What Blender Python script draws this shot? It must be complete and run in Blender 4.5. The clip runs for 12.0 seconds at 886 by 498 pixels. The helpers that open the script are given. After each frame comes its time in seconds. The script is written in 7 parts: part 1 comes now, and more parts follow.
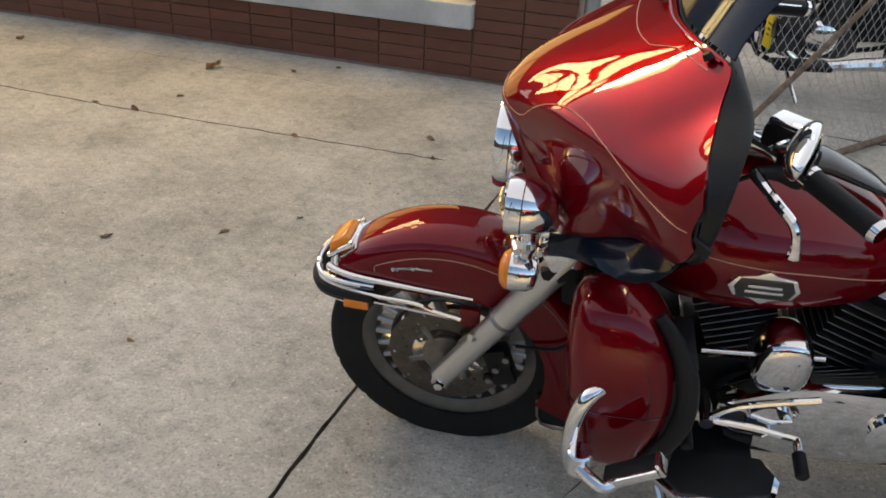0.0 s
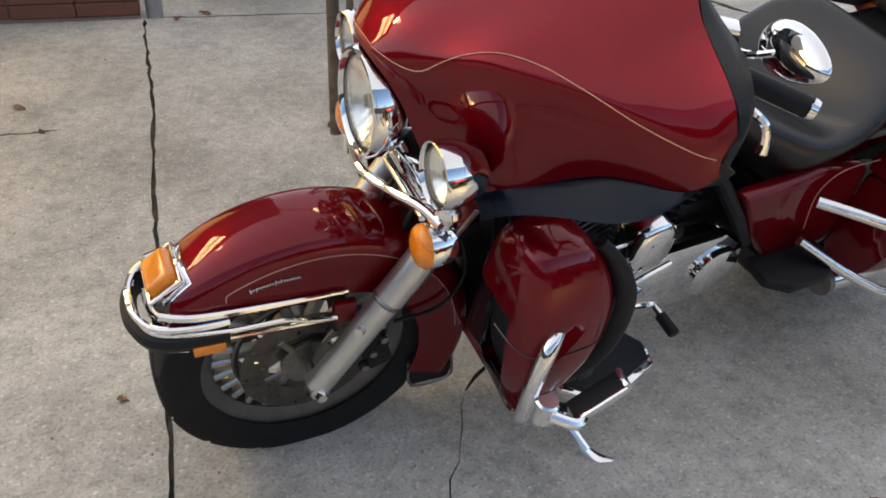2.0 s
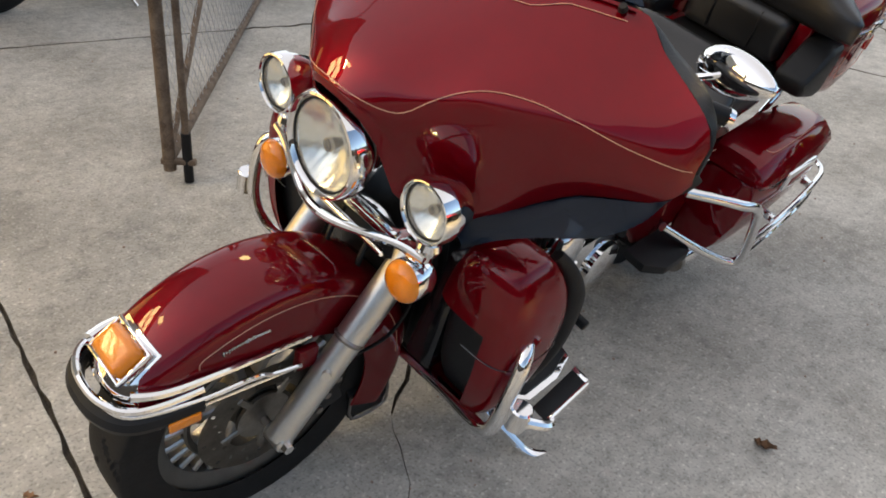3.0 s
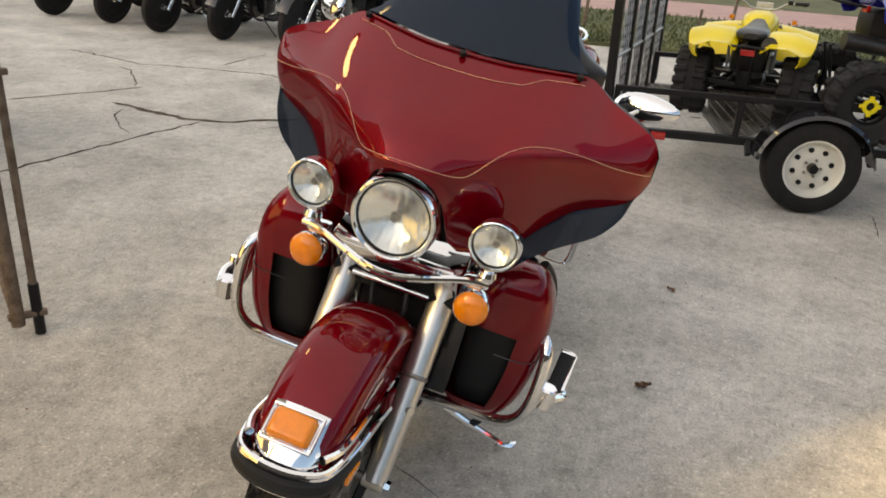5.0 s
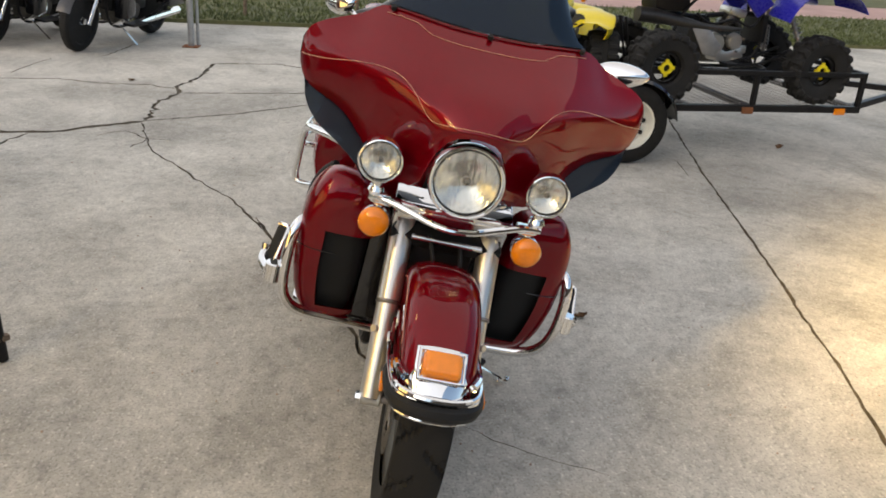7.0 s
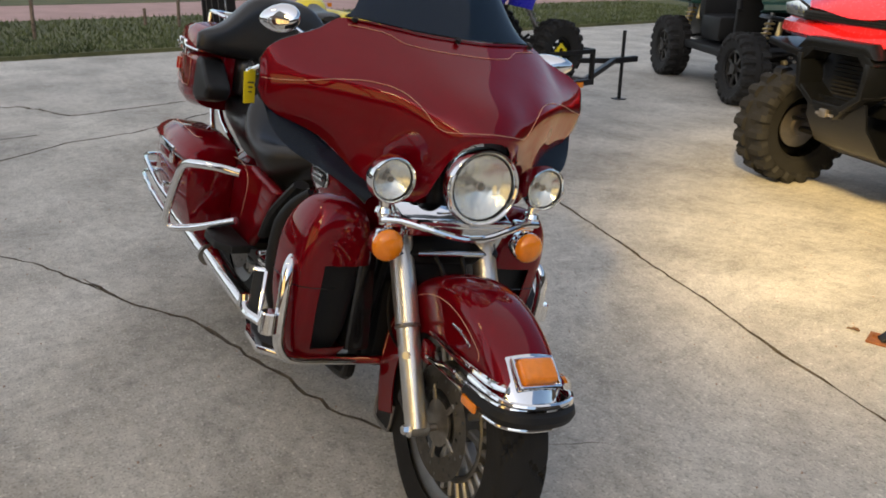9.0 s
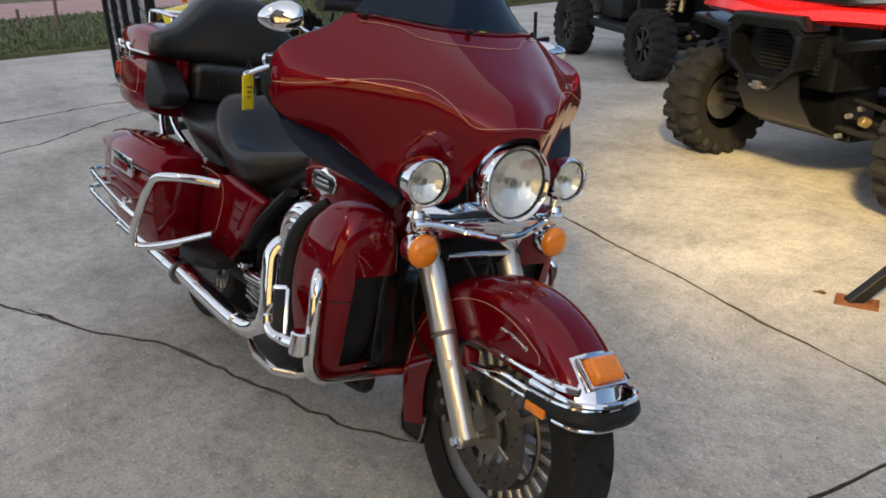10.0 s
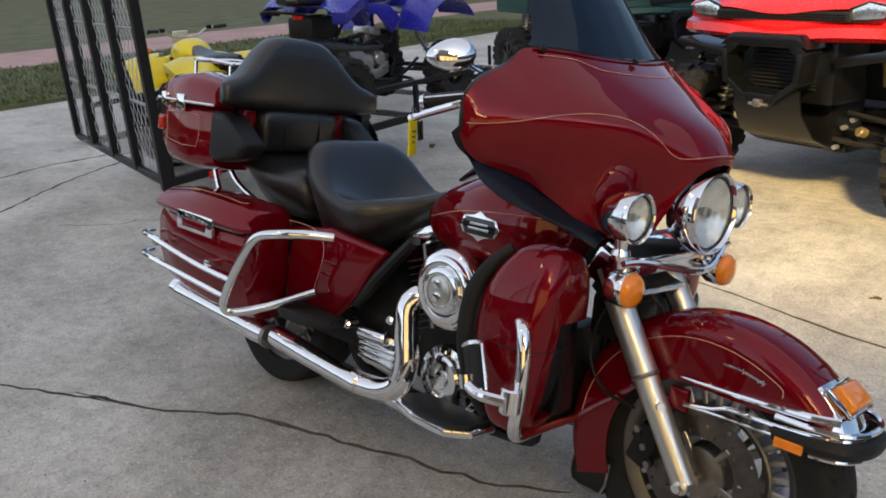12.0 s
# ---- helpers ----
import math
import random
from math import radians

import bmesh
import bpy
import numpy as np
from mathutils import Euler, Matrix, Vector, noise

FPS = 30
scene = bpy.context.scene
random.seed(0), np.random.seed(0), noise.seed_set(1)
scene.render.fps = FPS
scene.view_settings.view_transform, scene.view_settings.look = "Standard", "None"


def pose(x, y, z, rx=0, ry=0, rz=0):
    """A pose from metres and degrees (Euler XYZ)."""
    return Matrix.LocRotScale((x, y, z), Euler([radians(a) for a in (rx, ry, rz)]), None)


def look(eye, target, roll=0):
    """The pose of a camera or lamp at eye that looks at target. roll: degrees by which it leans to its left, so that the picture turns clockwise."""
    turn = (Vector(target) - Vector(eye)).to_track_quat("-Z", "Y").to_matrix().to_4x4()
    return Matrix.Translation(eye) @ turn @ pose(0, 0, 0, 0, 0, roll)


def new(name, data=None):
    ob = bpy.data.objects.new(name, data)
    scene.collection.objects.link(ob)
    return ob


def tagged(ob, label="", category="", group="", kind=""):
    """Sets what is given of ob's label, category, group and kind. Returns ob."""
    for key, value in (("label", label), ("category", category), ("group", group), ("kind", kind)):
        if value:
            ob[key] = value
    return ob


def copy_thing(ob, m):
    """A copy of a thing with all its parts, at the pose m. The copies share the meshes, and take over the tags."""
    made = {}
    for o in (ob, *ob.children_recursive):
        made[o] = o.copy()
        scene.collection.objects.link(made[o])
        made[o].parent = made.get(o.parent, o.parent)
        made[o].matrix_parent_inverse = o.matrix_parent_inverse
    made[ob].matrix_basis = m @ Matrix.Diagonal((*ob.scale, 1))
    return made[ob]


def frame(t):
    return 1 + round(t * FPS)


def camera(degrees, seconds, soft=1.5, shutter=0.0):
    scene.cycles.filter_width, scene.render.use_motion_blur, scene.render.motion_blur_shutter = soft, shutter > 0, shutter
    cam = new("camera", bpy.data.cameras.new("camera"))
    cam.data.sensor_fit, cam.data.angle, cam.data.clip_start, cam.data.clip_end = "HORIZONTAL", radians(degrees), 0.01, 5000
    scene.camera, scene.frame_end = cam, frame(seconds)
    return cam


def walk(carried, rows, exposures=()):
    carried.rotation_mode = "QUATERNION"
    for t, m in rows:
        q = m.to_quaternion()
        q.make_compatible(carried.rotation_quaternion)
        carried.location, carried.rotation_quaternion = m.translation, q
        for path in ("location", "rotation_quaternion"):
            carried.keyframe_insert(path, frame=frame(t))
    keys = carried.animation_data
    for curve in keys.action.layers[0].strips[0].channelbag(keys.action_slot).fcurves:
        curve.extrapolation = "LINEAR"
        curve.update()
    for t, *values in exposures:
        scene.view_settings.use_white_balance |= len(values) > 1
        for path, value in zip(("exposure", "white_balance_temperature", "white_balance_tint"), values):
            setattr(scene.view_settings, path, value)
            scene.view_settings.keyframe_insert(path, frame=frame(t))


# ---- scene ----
cam = camera(57.3, 12.0, soft=1.8)
PATH = [
    (0, (0.398, 0.16, 1.518), (0.116, 1.894, 0.564), 3.0),
    (0.5, (0.17, 0.32, 1.491), (0.108, 2.051, 0.491), 4.1),
    (1, (0.035, 0.411, 1.512), (0.188, 2.098, 0.449), 4.4),
    (1.5, (-0.113, 0.475, 1.501), (0.437, 2.031, 0.372), 3.6),
    (2, (-0.259, 0.537, 1.502), (0.555, 1.986, 0.389), 4.3),
    (2.5, (-0.393, 0.664, 1.503), (0.697, 1.946, 0.422), 5.3),
    (2.7, (-0.462, 0.708, 1.528), (0.721, 1.9, 0.441), 7.1),
    (4.3, (-1.084, 1.057, 1.525), (0.546, 1.805, 0.64), 4.7),
    (4.5, (-1.134, 1.121, 1.547), (0.554, 1.794, 0.712), 5.7),
    (5, (-1.35, 1.3, 1.541), (0.447, 1.718, 0.77), 4.7),
    (5.5, (-1.543, 1.469, 1.545), (0.29, 1.719, 0.785), 3.8),
    (6, (-1.604, 1.641, 1.521), (0.241, 1.816, 0.77), 2.6),
    (6.5, (-1.668, 1.802, 1.542), (0.181, 1.82, 0.779), 4.1),
    (7, (-1.721, 2.03, 1.528), (0.123, 1.853, 0.772), 4.2),
    (7.2, (-1.726, 2.116, 1.52), (0.108, 1.875, 0.758), 4.6),
    (8.8, (-1.472, 2.721, 1.489), (0.213, 1.916, 0.774), 1.4),
    (9, (-1.434, 2.814, 1.484), (0.211, 1.926, 0.775), 1.4),
    (9.5, (-1.316, 2.947, 1.476), (0.257, 1.941, 0.758), 0.5),
    (10, (-1.166, 3.06, 1.486), (0.332, 1.958, 0.749), -0.2),
    (10.5, (-1.042, 3.19, 1.489), (0.355, 1.972, 0.737), -0.3),
    (11, (-0.906, 3.382, 1.489), (0.388, 2.048, 0.749), -1.1),
    (11.5, (-0.788, 3.489, 1.487), (0.545, 2.162, 0.806), -0.8),
    (12, (-0.624, 3.516, 1.482), (0.741, 2.212, 0.821), -2.3),
]
walk(cam, [(t, look(eye, target, roll)) for t, eye, target, roll in PATH], [(0, 0.72, 7150, 11), (1, 0.82, 6950, 11), (2, 0.94, 6950, 12), (2.7, 0.94, 7100, 12), (4.5, 1.0, 8000, 11), (7, 0.92, 7550, 11), (9, 0.54, 6900, 12), (10.5, 0.48, 6450, 12), (12, 0.50, 6500, 12)])

# ---------------------------------------------------------------- light
world = bpy.data.worlds.new("world")
scene.world = world
world.use_nodes = True
wn = world.node_tree
sky = wn.nodes.new("ShaderNodeTexSky")
sky.sky_type = "NISHITA"
sky.sun_disc = False
sky.sun_elevation = radians(24)
sky.sun_rotation = radians(322)
sky.air_density, sky.dust_density, sky.ozone_density = 1.0, 1.2, 1.6
wn.links.new(sky.outputs[0], wn.nodes["Background"].inputs[0])
wn.nodes["Background"].inputs[1].default_value = 0.122

sun = new("sun", bpy.data.lights.new("sun", "SUN"))
sun.data.energy, sun.data.angle, sun.data.color = 1.05, radians(150), (1.0, 0.92, 0.80)
sun.matrix_world = look((0.4, 3.2, 5.6), (0, 0, 0))

# the golden flood lamp on the parapet of the shop
flood = new("flood_light_source", bpy.data.lights.new("flood_light_source", "SPOT"))
flood.data.energy, flood.data.color = 6800, (1.0, 0.72, 0.30)
flood.data.spot_size, flood.data.spot_blend, flood.data.shadow_soft_size = radians(20.5), 1.0, 0.5
flood.matrix_world = look((-3.3, 5.30, 5.25), (1.45, -1.60, 0))


# ---------------------------------------------------------------- materials
def material(name, color, rough=0.5, metal=0.0, vary=0.12, scale=8.0, bump=0.0, bump_scale=60.0, coat=0.0,
             second=None, spots=0.0, transmission=0.0, ior=1.45, emission=None, spread=0.0, detail=6.0):
    """A procedural surface: base colour varied at two scales, roughness variation and fine relief."""
    m = bpy.data.materials.new(name)
    m.use_nodes = True
    t = m.node_tree
    b = t.nodes["Principled BSDF"]
    n = t.nodes.new
    co = n("ShaderNodeTexCoord")
    big, fine = n("ShaderNodeTexNoise"), n("ShaderNodeTexNoise")
    big.inputs["Scale"].default_value, big.inputs["Detail"].default_value = scale, detail
    fine.inputs["Scale"].default_value, fine.inputs["Detail"].default_value = scale * 11, 3
    for k in (big, fine):
        t.links.new(co.outputs["Object"], k.inputs["Vector"])
    two = n("ShaderNodeMixRGB")
    two.inputs[0].default_value = 0.4
    t.links.new(big.outputs[0], two.inputs[1])
    t.links.new(fine.outputs[0], two.inputs[2])
    ramp = n("ShaderNodeValToRGB")
    lo = [max(0, c * (1 - vary)) for c in color]
    hi = [min(1, c * (1 + vary)) for c in (second or color)]
    ramp.color_ramp.elements[0].position, ramp.color_ramp.elements[1].position = 0.34, 0.66
    ramp.color_ramp.elements[0].color, ramp.color_ramp.elements[1].color = (*lo, 1), (*hi, 1)
    t.links.new(two.outputs[0], ramp.inputs[0])
    out = ramp.outputs[0]
    if spread:
        info = n("ShaderNodeObjectInfo")
        hsv = n("ShaderNodeHueSaturation")
        mr = n("ShaderNodeMapRange")
        mr.inputs[3].default_value, mr.inputs[4].default_value = 1 - spread, 1 + spread
        t.links.new(info.outputs["Random"], mr.inputs[0])
        t.links.new(mr.outputs[0], hsv.inputs["Value"])
        t.links.new(out, hsv.inputs["Color"])
        out = hsv.outputs[0]
    if spots:
        dirt = n("ShaderNodeTexNoise")
        dirt.inputs["Scale"].default_value, dirt.inputs["Detail"].default_value = scale * 0.3, 8
        t.links.new(co.outputs["Object"], dirt.inputs["Vector"])
        r2 = n("ShaderNodeValToRGB")
        r2.color_ramp.elements[0].position, r2.color_ramp.elements[1].position = 0.5, 0.72
        mx = n("ShaderNodeMixRGB")
        mx.blend_type = "MULTIPLY"
        r2.color_ramp.elements[0].color = (1, 1, 1, 1)
        r2.color_ramp.elements[1].color = (1 - spots, 1 - spots, 1 - spots, 1)
        mx.inputs[0].default_value = 1
        t.links.new(dirt.outputs[0], r2.inputs[0])
        t.links.new(out, mx.inputs[1])
        t.links.new(r2.outputs[0], mx.inputs[2])
        out = mx.outputs[0]
    t.links.new(out, b.inputs["Base Color"])
    rr = n("ShaderNodeMapRange")
    rr.inputs[3].default_value, rr.inputs[4].default_value = max(0.02, rough * 0.8), min(1, rough * 1.2)
    t.links.new(fine.outputs[0], rr.inputs[0])
    t.links.new(rr.outputs[0], b.inputs["Roughness"])
    b.inputs["Metallic"].default_value = metal
    b.inputs["Coat Weight"].default_value = coat
    b.inputs["Coat Roughness"].default_value = 0.03
    b.inputs["Transmission Weight"].default_value = transmission
    b.inputs["IOR"].default_value = ior
    if emission:
        b.inputs["Emission Color"].default_value = (*emission[:3], 1)
        b.inputs["Emission Strength"].default_value = emission[3]
    if bump:
        bn, bp = n("ShaderNodeTexNoise"), n("ShaderNodeBump")
        bn.inputs["Scale"].default_value, bn.inputs["Detail"].default_value = bump_scale, 5
        bp.inputs["Strength"].default_value, bp.inputs["Distance"].default_value = bump, 0.01
        t.links.new(co.outputs["Object"], bn.inputs["Vector"])
        t.links.new(bn.outputs[0], bp.inputs["Height"])
        t.links.new(bp.outputs[0], b.inputs["Normal"])
    return m


def concrete_material():
    """Worn broom-finished concrete: pale sand grain, aggregate specks and broad damp or oily stains."""
    m = material("concrete", (0.445, 0.423, 0.374), 0.85, vary=0.13, scale=1.6, bump=0.28, bump_scale=120, second=(0.58, 0.555, 0.50))
    t = m.node_tree
    b = t.nodes["Principled BSDF"]
    n = t.nodes.new
    co = n("ShaderNodeTexCoord")
    base = b.inputs["Base Color"].links[0].from_socket
    for sc, det, lo, hi, amount, blend in ((0.45, 9, 0.44, 0.68, 0.28, "MULTIPLY"), (2.3, 9, 0.48, 0.72, 0.20, "MULTIPLY"), (9, 6, 0.50, 0.70, 0.17, "MULTIPLY"), (38, 4, 0.52, 0.68, 0.20, "MULTIPLY"),
                                           (110, 2, 0.53, 0.66, 0.30, "MULTIPLY"), (75, 2, 0.58, 0.72, 0.20, "ADD")):
        no, rp, mx = n("ShaderNodeTexNoise"), n("ShaderNodeValToRGB"), n("ShaderNodeMixRGB")
        no.inputs["Scale"].default_value, no.inputs["Detail"].default_value = sc, det
        rp.color_ramp.elements[0].position, rp.color_ramp.elements[1].position = lo, hi
        a = 1 - amount
        if blend == "MULTIPLY":
            rp.color_ramp.elements[0].color, rp.color_ramp.elements[1].color = (1, 1, 1, 1), (a, a, a, 1)
        else:
            rp.color_ramp.elements[0].color, rp.color_ramp.elements[1].color = (0, 0, 0, 1), (amount, amount, amount * 0.9, 1)
        mx.blend_type = blend
        mx.inputs[0].default_value = 1
        t.links.new(co.outputs["Object"], no.inputs["Vector"])
        t.links.new(no.outputs[0], rp.inputs[0])
        t.links.new(base, mx.inputs[1])
        t.links.new(rp.outputs[0], mx.inputs[2])
        base = mx.outputs[0]
    t.links.new(base, b.inputs["Base Color"])
    return m


M_CONCRETE = concrete_material()
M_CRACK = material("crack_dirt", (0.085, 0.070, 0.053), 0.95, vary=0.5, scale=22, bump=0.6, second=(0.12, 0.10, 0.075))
M_RED = material("candy_red_paint", (0.172, 0.0011, 0.0060), 0.42, 0.46, vary=0.08, scale=3, coat=0.85, ior=1.02)
M_RED.node_tree.nodes["Principled BSDF"].inputs["Coat IOR"].default_value = 1.48
M_RED.node_tree.nodes["Principled BSDF"].inputs["Coat Roughness"].default_value = 0.012
M_RED.node_tree.nodes["Principled BSDF"].inputs["Specular Tint"].default_value = (1.0, 0.06, 0.08, 1)
M_STRIPE = material("pinstripe_gold", (0.62, 0.31, 0.22), 0.4, vary=0.08)
M_CHROME = material("chrome", (0.88, 0.88, 0.88), 0.05, 1.0, vary=0.03, scale=5)
M_ALU = material("satin_aluminium", (0.64, 0.63, 0.60), 0.32, 0.9, vary=0.06, scale=14, bump=0.04, bump_scale=200)
M_FIN = material("black_fin_metal", (0.075, 0.073, 0.070), 0.35, 0.7, vary=0.2, scale=30)
M_FINEDGE = material("machined_fin_edge", (0.20, 0.195, 0.185), 0.38, 0.85, vary=0.2, scale=30)
# wheel alloy with the shade inside the rim put into its colour
M_RIMSHADE = material("shaded_rim_alloy", (0.17, 0.165, 0.155), 0.42, 0.85, vary=0.15, scale=20)
M_WHEEL = material("cast_wheel_alloy", (0.50, 0.49, 0.47), 0.36, 0.9, vary=0.10, scale=20)
M_DISC = material("browned_disc_steel", (0.25, 0.228, 0.20), 0.32, 0.9, vary=0.25, scale=30)
M_STEEL = material("worn_steel", (0.30, 0.28, 0.26), 0.42, 0.9, vary=0.15, scale=20)
M_BLACK = material("black_powder_coat", (0.012, 0.012, 0.013), 0.42, vary=0.2, scale=20, bump=0.03, ior=1.3)
M_PLASTIC = material("black_plastic", (0.013, 0.0137, 0.015), 0.5, vary=0.15, scale=14, bump=0.08, bump_scale=260, ior=1.33)
M_GLOSSBLACK = material("gloss_black", (0.010, 0.010, 0.012), 0.16, vary=0.1, coat=0.6)
M_TYRE = material("tyre_rubber", (0.015, 0.0145, 0.014), 0.75, vary=0.25, scale=18, bump=0.10, bump_scale=120, ior=1.33)
M_DUSTYTYRE = material("dusty_tyre", (0.0105, 0.0105, 0.0108), 0.8, vary=0.35, scale=9, bump=0.2, bump_scale=60)
M_LEATHER = material("black_leather", (0.011, 0.011, 0.0115), 0.34, vary=0.25, scale=10, bump=0.10, bump_scale=170, ior=1.6)
M_AMBER = material("amber_lens", (0.88, 0.25, 0.010), 0.14, vary=0.10, scale=40, coat=0.8, bump=0.15, bump_scale=90)
M_REDLENS = material("red_lens", (0.45, 0.012, 0.010), 0.12, vary=0.1, coat=0.8)


def clear_lens():
    """Clear plastic with a pale haze mixed in to whiten the lamps: most light passes, a little scatters, a little
    shines.
    """
    m = bpy.data.materials.new("clear_lens")
    m.use_nodes = True
    t = m.node_tree
    n = t.nodes.new
    out = t.nodes["Material Output"]
    tr, gl, df, mix, haze_mix = n("ShaderNodeBsdfTransparent"), n("ShaderNodeBsdfGlossy"), n("ShaderNodeBsdfDiffuse"), n("ShaderNodeMixShader"), n("ShaderNodeMixShader")
    tr.inputs[0].default_value = (0.95, 0.97, 0.96, 1)
    df.inputs[0].default_value = (0.80, 0.80, 0.76, 1)
    gl.inputs["Roughness"].default_value = 0.05
    haze_mix.inputs[0].default_value = 0.20
    mix.inputs[0].default_value = 0.07
    t.links.new(tr.outputs[0], haze_mix.inputs[1])
    t.links.new(df.outputs[0], haze_mix.inputs[2])
    t.links.new(haze_mix.outputs[0], mix.inputs[1])
    t.links.new(gl.outputs[0], mix.inputs[2])
    t.links.new(mix.outputs[0], out.inputs[0])
    return m


def fluted_reflector():
    """A bright lamp bowl pressed into upright mirror flutes of uneven height."""
    m = material("lamp_reflector", (0.95, 0.96, 0.94), 0.24, 1.0, vary=0.03, scale=25)
    t = m.node_tree
    n = t.nodes.new
    co, mp, no, bp = n("ShaderNodeTexCoord"), n("ShaderNodeMapping"), n("ShaderNodeTexVoronoi"), n("ShaderNodeBump")
    mp.inputs["Scale"].default_value = (12, 75, 24)
    no.inputs["Scale"].default_value = 1.0
    no.feature = "SMOOTH_F1"
    bp.inputs["Strength"].default_value, bp.inputs["Distance"].default_value = 0.42, 0.006
    t.links.new(co.outputs["Object"], mp.inputs["Vector"])
    t.links.new(mp.outputs[0], no.inputs["Vector"])
    t.links.new(no.outputs["Distance"], bp.inputs["Height"])
    t.links.new(bp.outputs[0], t.nodes["Principled BSDF"].inputs["Normal"])
    return m


M_GLASS = clear_lens()
M_REFLECT = fluted_reflector()


def smoked(name, color, rough, clear, share):
    """Smoked plastic: part of the light passes straight through, tinted."""
    m = material(name, color, rough, vary=0.06, scale=3, ior=1.4)
    t = m.node_tree
    b, out = t.nodes["Principled BSDF"], t.nodes["Material Output"]
    tr, mix = t.nodes.new("ShaderNodeBsdfTransparent"), t.nodes.new("ShaderNodeMixShader")
    tr.inputs[0].default_value, mix.inputs[0].default_value = (*clear, 1), share
    t.links.new(tr.outputs[0], mix.inputs[1])
    t.links.new(b.outputs[0], mix.inputs[2])
    t.links.new(mix.outputs[0], out.inputs[0])
    return m


M_TINT = smoked("smoked_screen", (0.013, 0.026, 0.050), 0.07, (0.14, 0.17, 0.22), 0.66)
M_SMOKE = smoked("smoked_deflector", (0.012, 0.020, 0.036), 0.05, (0.26, 0.30, 0.34), 0.50)
M_MIRROR = material("mirror", (0.86, 0.87, 0.88), 0.02, 1.0, vary=0.0)
M_BRICK = material("brown_wall_tile", (0.165, 0.062, 0.040), 0.36, vary=0.18, scale=7, bump=0.10, bump_scale=40, spread=0.16, spots=0.3)
M_MORTAR = material("mortar", (0.36, 0.25, 0.20), 0.95, vary=0.2, scale=20, bump=0.3)
M_WHITEPAINT = material("chipped_white_paint", (0.62, 0.61, 0.58), 0.6, vary=0.10, scale=6, bump=0.2, spots=0.25)
M_WALLPAINT = material("plain_wall", (0.42, 0.38, 0.32), 0.85, vary=0.08, scale=2, bump=0.1)
M_DARKWALL = material("dark_backdrop_wall", (0.075, 0.060, 0.048), 0.9, vary=0.3, scale=1.5, bump=0.1)
M_GALV = material("galvanised_steel", (0.42, 0.43, 0.44), 0.45, 0.8, vary=0.15, scale=12)
M_RUSTY = material("rusty_pipe", (0.13, 0.085, 0.055), 0.75, 0.3, vary=0.35, scale=18, bump=0.25, second=(0.20, 0.15, 0.11))
M_RUST = material("rust_plate", (0.20, 0.075, 0.030), 0.9, vary=0.4, scale=20, bump=0.4)
M_YELLOW = material("yellow_plastic", (0.80, 0.62, 0.015), 0.32, vary=0.06, scale=6, coat=0.2)
M_BLUE = material("blue_plastic", (0.018, 0.018, 0.30), 0.28, vary=0.08, scale=6, coat=0.3)
M_UTVRED = material("bright_red_plastic", (0.62, 0.012, 0.014), 0.26, vary=0.05, scale=5, coat=0.4)
M_UTVBLACK = material("matt_black_guard", (0.0040, 0.0045, 0.0056), 0.30, vary=0.2, scale=14, bump=0.04, bump_scale=200, ior=1.42)
M_GREEN = material("dark_green_plastic", (0.012, 0.055, 0.045), 0.4, vary=0.1, scale=6)
M_WHITEWHEEL = material("white_wheel_enamel", (0.72, 0.71, 0.64), 0.4, vary=0.06, scale=9, spots=0.2)
# Gold metal that puts the lamp's warm glints into the suspension's colour
M_GOLDGLINT = material("gold_glint_metal", (0.62, 0.47, 0.22), 0.35, 0.85, vary=0.12, scale=20)
M_TAG = material("yellow_tag_card", (0.80, 0.66, 0.02), 0.55, vary=0.05)
M_INK = material("dark_ink", (0.05, 0.05, 0.05), 0.7)
M_GRASS = material("grass_blades", (0.045, 0.075, 0.018), 0.7, vary=0.4, scale=3, second=(0.085, 0.10, 0.03))
M_SOIL = material("lawn_soil", (0.075, 0.090, 0.034), 0.95, vary=0.35, scale=1.2, bump=0.5, second=(0.105, 0.105, 0.045))
M_PAVER = material("pink_paving", (0.42, 0.27, 0.24), 0.85, vary=0.15, scale=1.5, spots=0.2)
M_LEAF = material("dry_leaf", (0.235, 0.125, 0.066), 0.85, vary=0.40, scale=40, spread=0.40)
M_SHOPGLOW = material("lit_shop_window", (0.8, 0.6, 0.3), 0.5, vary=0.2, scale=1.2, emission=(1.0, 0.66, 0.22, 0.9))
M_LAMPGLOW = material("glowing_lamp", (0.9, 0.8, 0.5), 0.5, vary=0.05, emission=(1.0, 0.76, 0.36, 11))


# ---------------------------------------------------------------- mesh helpers
def part(name, bm, material_, parent=None, label="", smooth=35, m=None):
    """Links a bmesh as one mesh object, as a part of its parent where there is one."""
    bmesh.ops.recalc_face_normals(bm, faces=bm.faces)
    me = bpy.data.meshes.new(name)
    bm.to_mesh(me)
    bm.free()
    for k in (material_ if isinstance(material_, (list, tuple)) else [material_]):
        me.materials.append(k)
    if smooth:
        me.polygons.foreach_set("use_smooth", [True] * len(me.polygons))
        me.set_sharp_from_angle(angle=radians(smooth))
    ob = new(name, me)
    if parent:
        ob.parent = parent
    if m is not None:
        ob.matrix_local = m
    if label:
        ob["label"] = label
    return ob


def empty(name, m, label, category, group="", kind=""):
    ob = new(name)
    ob.matrix_world = m
    return tagged(ob, label, category, group, kind)


def merged(*bms):
    """One bmesh of several."""
    out = bmesh.new()
    for b in bms:
        me = bpy.data.meshes.new("tmp")
        b.to_mesh(me)
        b.free()
        out.from_mesh(me)
        bpy.data.meshes.remove(me)
    return out


